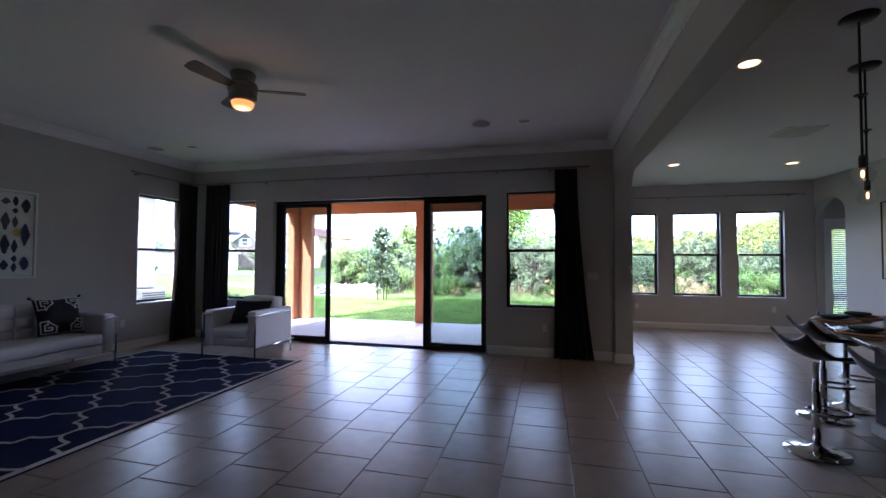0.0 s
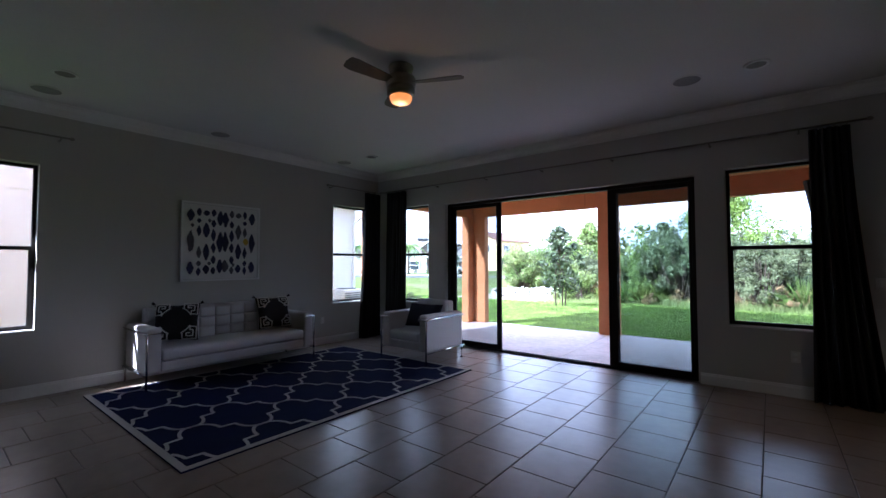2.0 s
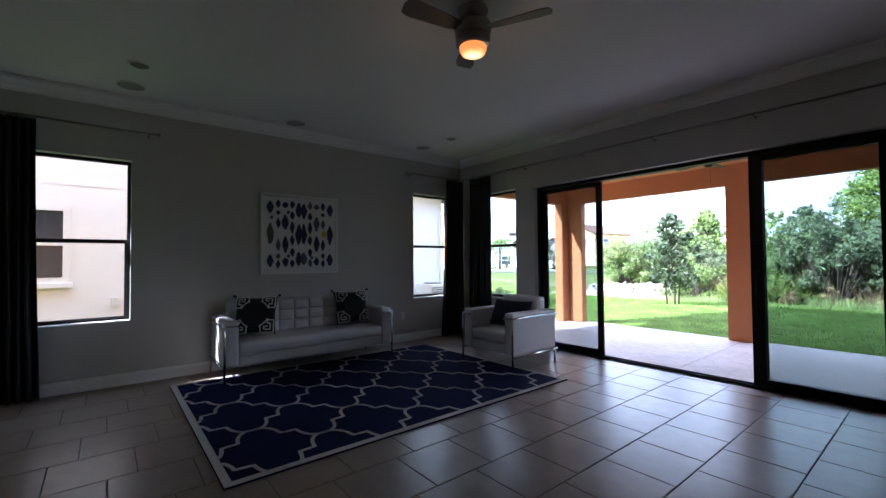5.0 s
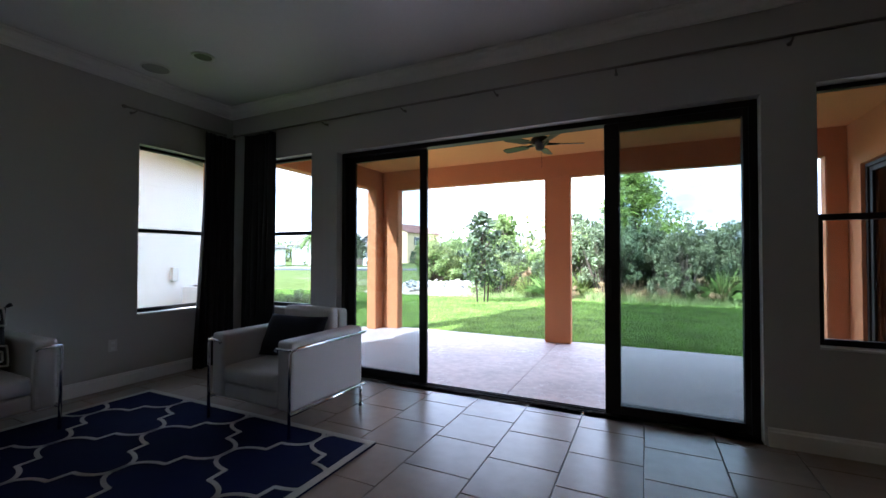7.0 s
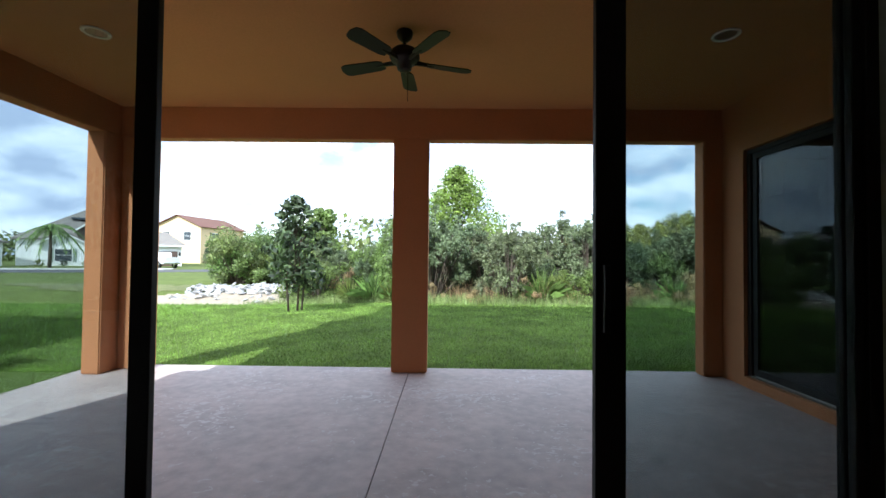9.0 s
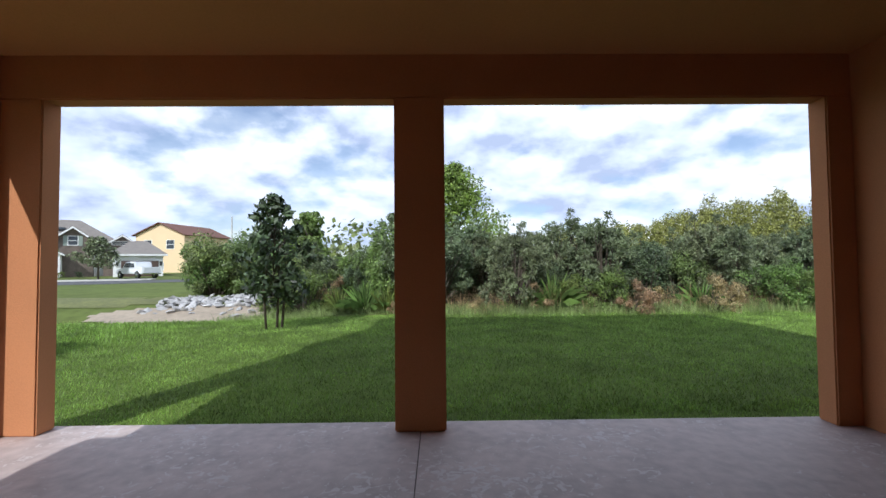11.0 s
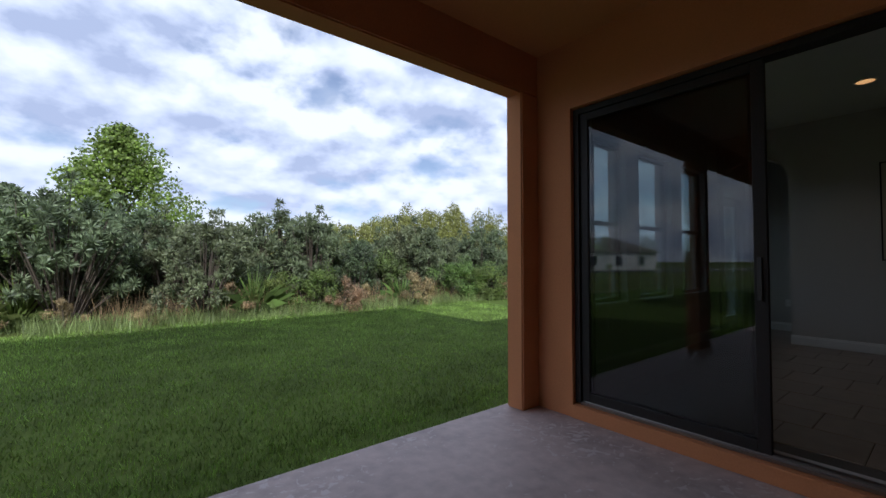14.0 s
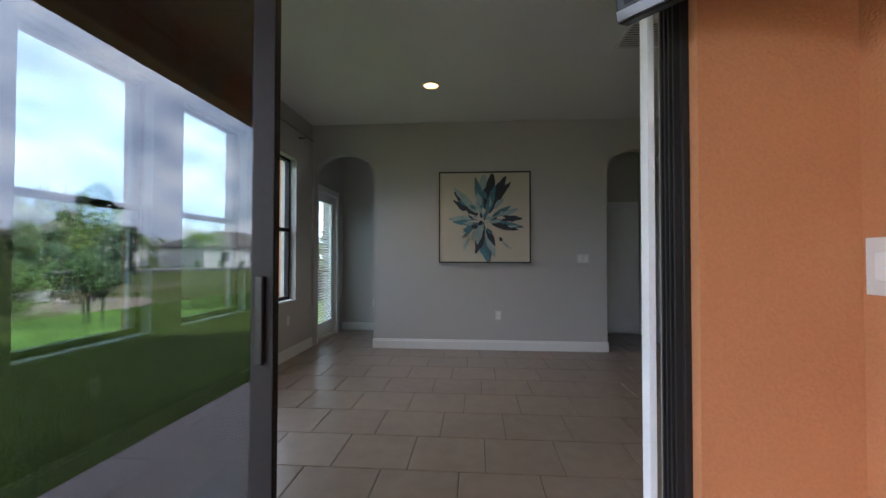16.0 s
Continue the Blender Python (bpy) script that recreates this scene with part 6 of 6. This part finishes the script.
def stool(at, rz):
    root = thing("bar_stool", at, "black seat bar stool on a chrome pedestal with a footrest", "bar stool", "bar stools at the island", rz=rz)
    part("base", lathe([(0.205, 0), (0.207, 0.008), (0.19, 0.016), (0.12, 0.028), (0.05, 0.042), (0.032, 0.06)], 36), M_CHROME, root, smooth=True)
    part("column", lathe([(0.028, 0.05), (0.028, 0.45), (0.019, 0.452), (0.019, 0.66), (0.03, 0.665)], 20), M_CHROME, root, smooth=True)
    ring = [(0.09 + 0.135 * math.cos(t), 0.11 * math.sin(t), 0.30) for t in [i * math.pi / 12 for i in range(24)]]
    part("footrest", tube(ring, 0.011, 8, close=True), M_CHROME, root, smooth=True)
    bm = bmesh.new()
    g = []
    for i in range(13):
        u = i / 12 * 2 - 1
        row = []
        for j in range(11):
            v = j / 10 * 2 - 1
            z = 0.69 + 0.16 * max(0, -u - 0.1) ** 1.6 + 0.05 * max(0, u - 0.5) ** 2 * -2 + 0.035 * v * v * (1 + max(0, -u))
            row.append(bm.verts.new((u * 0.20, v * (0.20 - 0.02 * u * u), z)))
        g.append(row)
    for i in range(12):
        for j in range(10):
            bm.faces.new((g[i][j], g[i + 1][j], g[i + 1][j + 1], g[i][j + 1]))
    s = part("seat", bm, M_BLACK, root, "glossy black moulded seat", smooth=True)
    md = s.modifiers.new("thickness", "SOLIDIFY")
    md.thickness, md.offset = 0.022, 1
    return root


stool((2.40, 3.36, 0), 10)
stool((2.90, 4.20, 0), 0)
stool((3.28, 4.56, 0), -25)
stool((2.44, 2.56, 0), 14)

M_WOOD = material("warm wooden charger", (0.36, 0.19, 0.09), 0.45, bump=0.2, scale=25, var=0.3)
M_NAPKIN = material("dark green napkin", (0.015, 0.045, 0.04), 0.8, bump=0.5, scale=200, var=0.2)
for x, y in ((2.86, 3.95), (3.2, 4.25), (2.62, 3.2)):
    root = thing("place_setting", (x, y, 0.915), "dark plate with a folded green napkin on a wooden charger", "place setting", "place settings on the island")
    part("charger", lathe([(0.16, 0), (0.165, 0.006), (0.16, 0.012), (0.12, 0.010)], 32), M_WOOD, root, smooth=True)
    part("plate", lathe([(0.08, 0.011), (0.125, 0.020), (0.128, 0.023), (0.08, 0.016)], 32), M_BLACK, root, smooth=True)
    part("napkin", lathe([(0.03, 0.016), (0.085, 0.028), (0.095, 0.045), (0.06, 0.05), (0.02, 0.042)], 9), M_NAPKIN, root, smooth=True)

M_BULB = lamp_material("glowing filament", (1.0, 0.42, 0.10), 1.2)
M_CLEAR = glass_material("clear bulb glass", (0.96, 0.95, 0.93), 0.05)


def pendant(at, drop):
    root = thing("pendant_lamp", at, "black rod pendant lamp with a clear globe and glowing filament", "pendant lamp", "pendants over the island")
    part("canopy", lathe([(0.102, 0), (0.105, -0.01), (0.09, -0.026), (0.018, -0.034)], 28), M_BLACK, root, smooth=True)
    part("rod", tube([(0, 0, -0.03), (0, 0, -drop)], 0.008, 8), M_BLACK, root)
    part("knuckle", lathe([(0.012, -drop * 0.52 - 0.03), (0.014, -drop * 0.52 - 0.012), (0.036, -drop * 0.52 - 0.006), (0.036, -drop * 0.52), (0.012, -drop * 0.52 + 0.008)], 16), M_BLACK, root)
    part("socket", lathe([(0.017, -drop + 0.08), (0.02, -drop + 0.06), (0.02, -drop), (0.012, -drop - 0.005)], 14), M_BLACK, root, smooth=True)
    part("filament", lathe([(0.004, -drop - 0.02), (0.009, -drop - 0.03), (0.009, -drop - 0.06), (0.004, -drop - 0.07)], 10), M_BULB, root)
    part("globe", lathe([(0.012, -drop - 0.125), (0.05, -drop - 0.105), (0.066, -drop - 0.06), (0.05, -drop - 0.015), (0.016, -drop + 0.004)], 20), M_CLEAR, root, smooth=True)


pendant((2.50, 3.0, ZK), 1.02)
pendant((3.05, 3.85, ZK), 1.05)

# ---- dining room ----
M_CREAM = material("cream canvas", (0.62, 0.57, 0.46), 0.8, bump=0.3, scale=120, var=0.06)
M_TEAL = material("teal blue brush paint", (0.10, 0.25, 0.31), 0.6, bump=0.5, scale=9, var=0.6, detail=10)
M_SLATE = material("slate black brush paint", (0.030, 0.038, 0.055), 0.55, bump=0.5, scale=9, var=0.5, detail=10)
M_AQUA = material("pale aqua brush paint", (0.36, 0.47, 0.46), 0.7, bump=0.3, scale=9, var=0.35, detail=10)
da = thing("flower_painting", label="abstract blue and black flower painting in a thin black frame", category="painting")
da.matrix_world = pose(XA - 0.004, 7.085, 1.772, 0, 0, -90)
fr = boxes((-0.61, -0.05, -0.61, -0.595, 0, 0.61), (0.595, -0.05, -0.61, 0.61, 0, 0.61), (-0.595, -0.05, -0.61, 0.595, 0, -0.595), (-0.595, -0.05, 0.595, 0.595, 0, 0.61))
part("frame", fr, M_BLACK, da, "thin black frame")
part("canvas", box(-0.595, -0.035, -0.595, 0.595, -0.002, 0.595), M_CREAM, da)
rp = random.Random(31)


def petal(ang, r0, r1, w, mat, lift):
    """One ragged brush stroke from the flower's middle outwards."""
    bm = bmesh.new()
    n = 12
    d, q = (math.cos(ang), math.sin(ang)), (-math.sin(ang), math.cos(ang))
    left, right = [], []
    bend = rp.uniform(-0.05, 0.05)
    for i in range(n + 1):
        t = i / n
        r = r0 + (r1 - r0) * t
        ww = w * math.sin(math.pi * min(0.97, 0.08 + 0.9 * t)) ** 0.8
        b = bend * t * t
        l, rr_ = ww * rp.uniform(0.75, 1.1), ww * rp.uniform(0.75, 1.1)
        left.append((r * d[0] + (l + b) * q[0], r * d[1] + (l + b) * q[1]))
        right.append((r * d[0] + (b - rr_) * q[0], r * d[1] + (b - rr_) * q[1]))
    cl = lambda v: max(-0.59, min(0.59, v))
    a = [bm.verts.new((cl(x), -0.036 - lift, cl(z - 0.05))) for x, z in left]
    b = [bm.verts.new((cl(x), -0.036 - lift, cl(z - 0.05))) for x, z in right]
    for i in range(n):
        bm.faces.new((a[i], a[i + 1], b[i + 1], b[i]))
    part("brush_stroke", bm, mat, da)


for i, (deg, r0, r1, w, mat) in enumerate(((95, 0.06, 0.62, 0.11, M_AQUA), (80, 0.1, 0.64, 0.085, M_SLATE), (66, 0.12, 0.66, 0.075, M_SLATE), (100, 0.15, 0.60, 0.05, M_TEAL), (60, 0.3, 0.62, 0.04, M_SLATE), (74, 0.08, 0.5, 0.05, M_TEAL),
                                    (140, 0.12, 0.56, 0.06, M_SLATE), (132, 0.15, 0.6, 0.05, M_AQUA), (150, 0.2, 0.5, 0.035, M_SLATE), (172, 0.08, 0.48, 0.05, M_AQUA), (185, 0.1, 0.42, 0.04, M_TEAL), (205, 0.08, 0.34, 0.045, M_TEAL),
                                    (20, 0.1, 0.48, 0.045, M_AQUA), (8, 0.08, 0.5, 0.05, M_SLATE), (-8, 0.1, 0.52, 0.04, M_TEAL), (-18, 0.1, 0.46, 0.04, M_SLATE), (30, 0.12, 0.4, 0.03, M_TEAL),
                                    (-90, 0.02, 0.54, 0.12, M_TEAL), (-100, 0.05, 0.45, 0.06, M_SLATE), (-78, 0.1, 0.5, 0.05, M_AQUA), (-70, 0.08, 0.36, 0.04, M_SLATE), (-115, 0.06, 0.32, 0.05, M_AQUA), (230, 0.08, 0.3, 0.04, M_AQUA), (-48, 0.3, 0.36, 0.025, M_SLATE))):
    petal(radians(deg), r0, r1, w, mat, 0.0006 * (i + 1))
for i in range(34):
    r0 = rp.uniform(0.0, 0.36)
    petal(rp.uniform(0, 2 * math.pi), r0, r0 + rp.uniform(0.07, 0.2), rp.uniform(0.012, 0.035), rp.choice((M_TEAL, M_AQUA, M_SLATE, M_AQUA, M_CREAM)), 0.015 + 0.0004 * i)

dr = thing("door_4", label="white glazed passage door with closed white blinds", category="door", kind="structure")
fr = boxes((5.86, YD + 0.05, 0.04, 5.95, YD + 0.10, 2.2), (6.57, YD + 0.05, 0.04, 6.66, YD + 0.10, 2.2), (5.95, YD + 0.05, 0.04, 6.57, YD + 0.10, 0.24), (5.95, YD + 0.05, 2.08, 6.57, YD + 0.10, 2.2))
part("door_frame", fr, M_TRIM, dr)
gp = part("pane", box(5.95, YD + 0.085, 0.24, 6.57, YD + 0.09, 2.08), M_GLASS, dr)
gp.visible_shadow = False
sl = mesh_of("slat", box(5.955, -0.012, -0.001, 6.565, 0.012, 0.001), M_TRIM)
for i in range(46):
    ob = new("slat", sl)
    ob.parent = dr
    ob.matrix_world = pose(0, YD + 0.035, 0.26 + i * 0.0395, 22, 0, 0)
casing = boxes((5.77, YD - 0.016, 0, 5.857, YD - 0.001, 2.29), (6.663, YD - 0.016, 0, 6.75, YD - 0.001, 2.29), (5.857, YD - 0.016, 2.203, 6.663, YD - 0.001, 2.29))
part("casing", casing, M_TRIM, dr)
d5 = thing("door_5", label="white panelled interior door in the passage with a dark lever handle", category="door", kind="structure")
part("leaf", box(6.955, 4.66, 0.01, 6.992, 5.34, 2.05, 0.003), M_TRIM, d5)
for z0, z1 in ((0.18, 0.92), (1.05, 1.92)):
    part("panel", box(6.948, 4.78, z0, 6.956, 5.22, z1, 0.003), M_TRIM, d5)
part("casing", boxes((6.97, 5.345, 0, 6.998, 5.43, 2.14), (6.97, 4.57, 0, 6.998, 4.655, 2.14), (6.97, 4.655, 2.055, 6.998, 5.345, 2.14)), M_TRIM, d5)
part("handle", tube([(6.95, 5.27, 1.0), (6.90, 5.27, 1.0), (6.89, 5.25, 1.0), (6.89, 5.16, 1.0)], 0.009, 8), M_BLACK, d5, "dark lever handle")
rod_d = thing("curtain_rod", label="thin brushed nickel curtain rod above the dining windows", category="curtain rod", group="curtain rods")
part("bar", tube([(1.5, YD - 0.09, 2.79), (5.45, YD - 0.09, 2.79)], 0.011, 10), M_NICKEL, rod_d, smooth=True)
for s in (1.9, 3.0, 4.1, 5.2):
    part("bracket", tube([(s, YD, 2.77), (s, YD - 0.045, 2.765), (s, YD - 0.09, 2.775)], [0.016, 0.008, 0.008], 8), M_NICKEL, rod_d)

# ---- patio things ----
M_DARKFAN = material("dark bronze fan finish", (0.018, 0.015, 0.013), 0.45, metal=0.4, scale=60, var=0.2)
pf = thing("patio_fan", (-2.40, 7.78, 2.99), "dark bronze five-blade patio ceiling fan with a pull chain", "ceiling fan")
part("canopy", lathe([(0.062, 0), (0.066, -0.012), (0.055, -0.05), (0.03, -0.075), (0.013, -0.082)], 24), M_DARKFAN, pf, smooth=True)
part("downrod", tube([(0, 0, -0.08), (0, 0, -0.15)], 0.012, 10), M_DARKFAN, pf)
part("motor", lathe([(0.03, -0.135), (0.09, -0.145), (0.115, -0.17), (0.118, -0.21), (0.095, -0.245), (0.06, -0.255), (0.055, -0.30), (0.03, -0.315)], 28), M_DARKFAN, pf, smooth=True)
part("pull_chain", tube([(0.03, -0.03, -0.30), (0.03, -0.03, -0.56)], 0.0022, 5), M_DARKFAN, pf)
for k in range(5):
    a = radians(90 + 72 * k)
    bm = bmesh.new()
    outl = [(0.18, -0.04), (0.22, -0.055), (0.50, -0.066), (0.54, -0.05), (0.555, 0), (0.54, 0.05), (0.50, 0.066), (0.22, 0.055), (0.18, 0.04)]
    tp = [bm.verts.new((x, y, -0.235 + y * 0.2)) for x, y in outl]
    bt = [bm.verts.new((x, y, -0.243 + y * 0.2)) for x, y in outl]
    bm.faces.new(tp)
    bm.faces.new(bt[::-1])
    for i in range(len(outl)):
        j = (i + 1) % len(outl)
        bm.faces.new((tp[i], bt[i], bt[j], tp[j]))
    bmesh.ops.rotate(bm, verts=bm.verts, cent=(0, 0, 0), matrix=Matrix.Rotation(a, 3, "Z"))
    bl = part("blade", bm, M_DARKFAN, pf)
    ir = tube([(0.08 * math.cos(a), 0.08 * math.sin(a), -0.235), (0.24 * math.cos(a), 0.24 * math.sin(a), -0.237)], [0.02, 0.012], 6)
    part("blade_iron", ir, M_DARKFAN, bl)
can_light((-4.86, 7.8, 2.99), False)
can_light((0.11, 7.8, 2.99), False)

M_GLOSS = material("glossy black bezel", (0.008, 0.008, 0.009), 0.1, scale=5)
tv = thing("television", label="black flat television hung under the patio ceiling on a wall arm", category="television")
tv.matrix_world = pose(0.85, 6.63, 2.085, 13, 0, 222)
part("casing", box(-0.355, -0.02, -0.245, 0.355, 0.03, 0.245, 0.008), M_BLACK, tv)
part("screen", box(-0.33, -0.0225, -0.205, 0.33, -0.019, 0.225), material("dark television glass", (0.006, 0.006, 0.007), 0.25, scale=5, spec=0.15), tv, "dark glossy screen")
part("bottom_bezel", box(-0.353, -0.026, -0.243, 0.353, -0.018, -0.212, 0.003), M_GLOSS, tv, "glossy black lower bezel")
part("wall_arm", tube([(0, 0.028, 0), (0.02, 0.16, 0.0), (0.0, 0.36, 0.02)], 0.022, 8), M_BLACK, tv)
part("gable_hook", tube([(0.0, 0.36, -0.08), (0.0, 0.36, 0.12)], 0.05, 6), M_BLACK, tv)

# ---- things across the lawn ----
M_CARW = material("white car paint", (0.78, 0.79, 0.80), 0.2, scale=3, var=0.03, coat=0.6)
M_TYRE = material("black rubber tyre", (0.02, 0.02, 0.02), 0.85, scale=30)
car = thing("pickup_truck", (-36.1, 53.1, -0.22), "white crew-cab pickup truck parked on the driveway", "pickup truck", rz=-28)


def slabbed(pts, y0, y1, bev=0.06):
    bm = bmesh.new()
    a = [bm.verts.new((x, y0, z)) for x, z in pts]
    b = [bm.verts.new((x, y1, z)) for x, z in pts]
    bm.faces.new(a)
    bm.faces.new(b[::-1])
    for i in range(len(pts)):
        j = (i + 1) % len(pts)
        bm.faces.new((a[i], b[i], b[j], a[j]))
    bmesh.ops.recalc_face_normals(bm, faces=bm.faces)
    if bev:
        bmesh.ops.bevel(bm, geom=bm.edges[:], offset=bev, segments=2, affect="EDGES")
    return bm


part("body", slabbed([(-2.75, 0.5), (2.75, 0.5), (2.8, 1.05), (0.6, 1.12), (0.55, 1.12), (-1.6, 1.12), (-2.7, 1.05)], -0.95, 0.95, 0.08), M_CARW, car)
part("cab", slabbed([(-1.6, 1.1), (1.25, 1.1), (1.12, 1.85), (-0.75, 1.88)], -0.86, 0.86, 0.08), M_CARW, car)
part("side_window", slabbed([(-1.2, 1.2), (1.05, 1.2), (0.98, 1.7), (-0.7, 1.74)], -0.875, 0.875, 0.02), M_HGLASS, car)
part("bed", slabbed([(1.27, 1.05), (2.75, 1.05), (2.75, 1.25), (1.27, 1.25)], -0.95, 0.95, 0.05), M_CARW, car)
part("tailgate", box(2.74, -0.8, 0.7, 2.83, 0.8, 1.24, 0.02), M_CARW, car)
part("rear_bumper", box(2.76, -0.9, 0.46, 2.95, 0.9, 0.64, 0.03), M_CHROME, car)
for x in (-1.75, 1.75):
    for y in (-0.86, 0.86):
        bm = lathe([(0.22, -0.13), (0.40, -0.13), (0.42, -0.1), (0.42, 0.1), (0.40, 0.13), (0.22, 0.13)], 24)
        bmesh.ops.rotate(bm, verts=bm.verts, cent=(0, 0, 0), matrix=Matrix.Rotation(math.pi / 2, 3, "X"))
        bmesh.ops.translate(bm, verts=bm.verts, vec=(x, y, 0.42))
        wh = part("wheel", bm, M_TYRE, car)
        bm = lathe([(0.05, -0.14), (0.24, -0.138), (0.24, 0.138), (0.05, 0.14)], 18)
        bmesh.ops.rotate(bm, verts=bm.verts, cent=(0, 0, 0), matrix=Matrix.Rotation(math.pi / 2, 3, "X"))
        bmesh.ops.translate(bm, verts=bm.verts, vec=(x, y, 0.42))
        part("rim", bm, M_CHROME, wh)


def palm(at, h, seed):
    r = random.Random(seed)
    root = thing("palm_tree", at, "tall feathery palm tree on the lawn across the road", "palm tree", "palms across the road")
    part("trunk", tube([(0, 0, -0.1), (0.05, 0, h * 0.5), (0, 0, h)], [0.2, 0.15, 0.12], 10), M_BARK, root, smooth=True)
    bm = bmesh.new()
    for i in range(20):
        a, el = i * 2.4, r.uniform(-0.2, 1.1)
        L = 2.8 * r.uniform(0.8, 1.1)
        prev_p = Vector((0, 0, h))
        for k in range(1, 13):
            t = k / 12
            p = Vector((math.cos(a) * L * t, math.sin(a) * L * t, h + L * (math.sin(el) * t - 0.95 * t * t)))
            d = (p - prev_p).normalized()
            side = d.cross(Vector((0, 0, 1))).normalized()
            for s in (-1, 1):
                tip = p + side * s * 0.5 * (1 - 0.6 * t) + Vector((0, 0, -0.28)) + d * 0.2
                v = [bm.verts.new(x) for x in (prev_p, p, tip)]
                bm.faces.new(v)
            prev_p = p
    part("fronds", bm, L_MID, root)


palm((-45.6, 49.5, -0.25), 4.4, 1)
palm((-54.5, 46.0, -0.25), 4.4, 2)
tree("street_tree", (-38.4, 50.5, -0.25), 4.6, L_GREY, 61, 2.3, 3000, 0.24, "rounded olive street tree in front of the stone house", 0.1, 0.35, 1, 22, 0.6, 0.7)
pole = thing("utility_pole", (-32.0, 66.0, -0.3), "slim grey utility pole beyond the road", "pole")
part("shaft", tube([(0, 0, -0.2), (0, 0, 8.4)], [0.13, 0.08], 10), M_WALK, pole)
for i, (x, y, s) in enumerate(((-56.5, 41.5, 0.5), (-53, 42.5, 0.5), (-50, 43.8, 0.45), (-49.5, 55.3, 0.4), (-47.8, 56.6, 0.4), (-46.3, 57.4, 0.4), (-51.0, 53.9, 0.45), (-34.5, 62, 1.4), (-31, 58, 1.2), (-29, 60, 1.3), (-8.6, 8.9, 0.42), (-8.2, 9.4, 0.4))):
    copy_thing(kinds[(0, 3)[i % 2]], pose(x, y, -0.25, 0, 0, 40 * i) @ Matrix.Diagonal((s, s, s, 1)))

# ---- floor tiles ----
TP, G = 0.457, 0.0045
tile_lib = {}


def tile_mesh(w, h):
    key = (round(w, 3), round(h, 3))
    if key not in tile_lib:
        e, z0, z1 = 0.004, -0.007, 0.0
        V = [(0, 0, z0), (w, 0, z0), (w, h, z0), (0, h, z0), (e * 0.3, e * 0.3, z1 - 0.0015), (w - e * 0.3, e * 0.3, z1 - 0.0015), (w - e * 0.3, h - e * 0.3, z1 - 0.0015), (e * 0.3, h - e * 0.3, z1 - 0.0015),
             (e, e, z1), (w - e, e, z1), (w - e, h - e, z1), (e, h - e, z1)]
        F = [(8, 9, 10, 11)]
        for a in (0, 4):
            for i in range(4):
                j = (i + 1) % 4
                F.append((a + i, a + j, a + 4 + j, a + 4 + i))
        tile_lib[key] = (V, F, [None])
    return tile_lib[key]


floor_ob = bpy.data.objects["floor"]
tiles = []
for c in range(-12, 18):
    xa, xb = -0.752 + c * TP, -0.752 + (c + 1) * TP
    xa, xb = max(xa, XL - 0.01) + G / 2, min(xb, 7.0) - G / 2
    if xb - xa < 0.03:
        continue
    off = 3.95 - (c - 1) * TP / 3
    ymax = YB + 0.10 if (xa + xb) / 2 < XD else YD + 0.02
    for k in range(-34, 26):
        ya, yb = off + k * TP, off + (k + 1) * TP
        ya, yb = max(ya, -5.0) + G / 2, min(yb, ymax) - G / 2
        if yb - ya < 0.03:
            continue
        tiles.append((xa, ya, xb - xa, yb - ya))
near = sorted(tiles, key=lambda t: abs(t[0] + 1.4) * 0.75 + abs(t[1] - 3.6))
for xa, ya, w, h in near[:290]:
    V, F, slot = tile_mesh(w, h)
    if slot[0] is None:
        me = bpy.data.meshes.new("tile")
        me.from_pydata(V, [], F)
        me.materials.append(M_TILE)
        slot[0] = me
    ob = new("tile", slot[0])
    ob.parent = floor_ob
    ob.location = (xa, ya, 0)
VV, FF = [], []
for xa, ya, w, h in near[290:]:
    V, F, slot = tile_mesh(w, h)
    n0 = len(VV)
    VV += [(x + xa, y + ya, z) for x, y, z in V]
    FF += [tuple(i + n0 for i in f) for f in F]
me = bpy.data.meshes.new("tiles")
me.from_pydata(VV, [], FF)
me.materials.append(M_TILE)
ob = new("tiles", me)
ob.parent = floor_ob
tagged(ob, "beige ceramic floor tiles", "", "", "stuff")
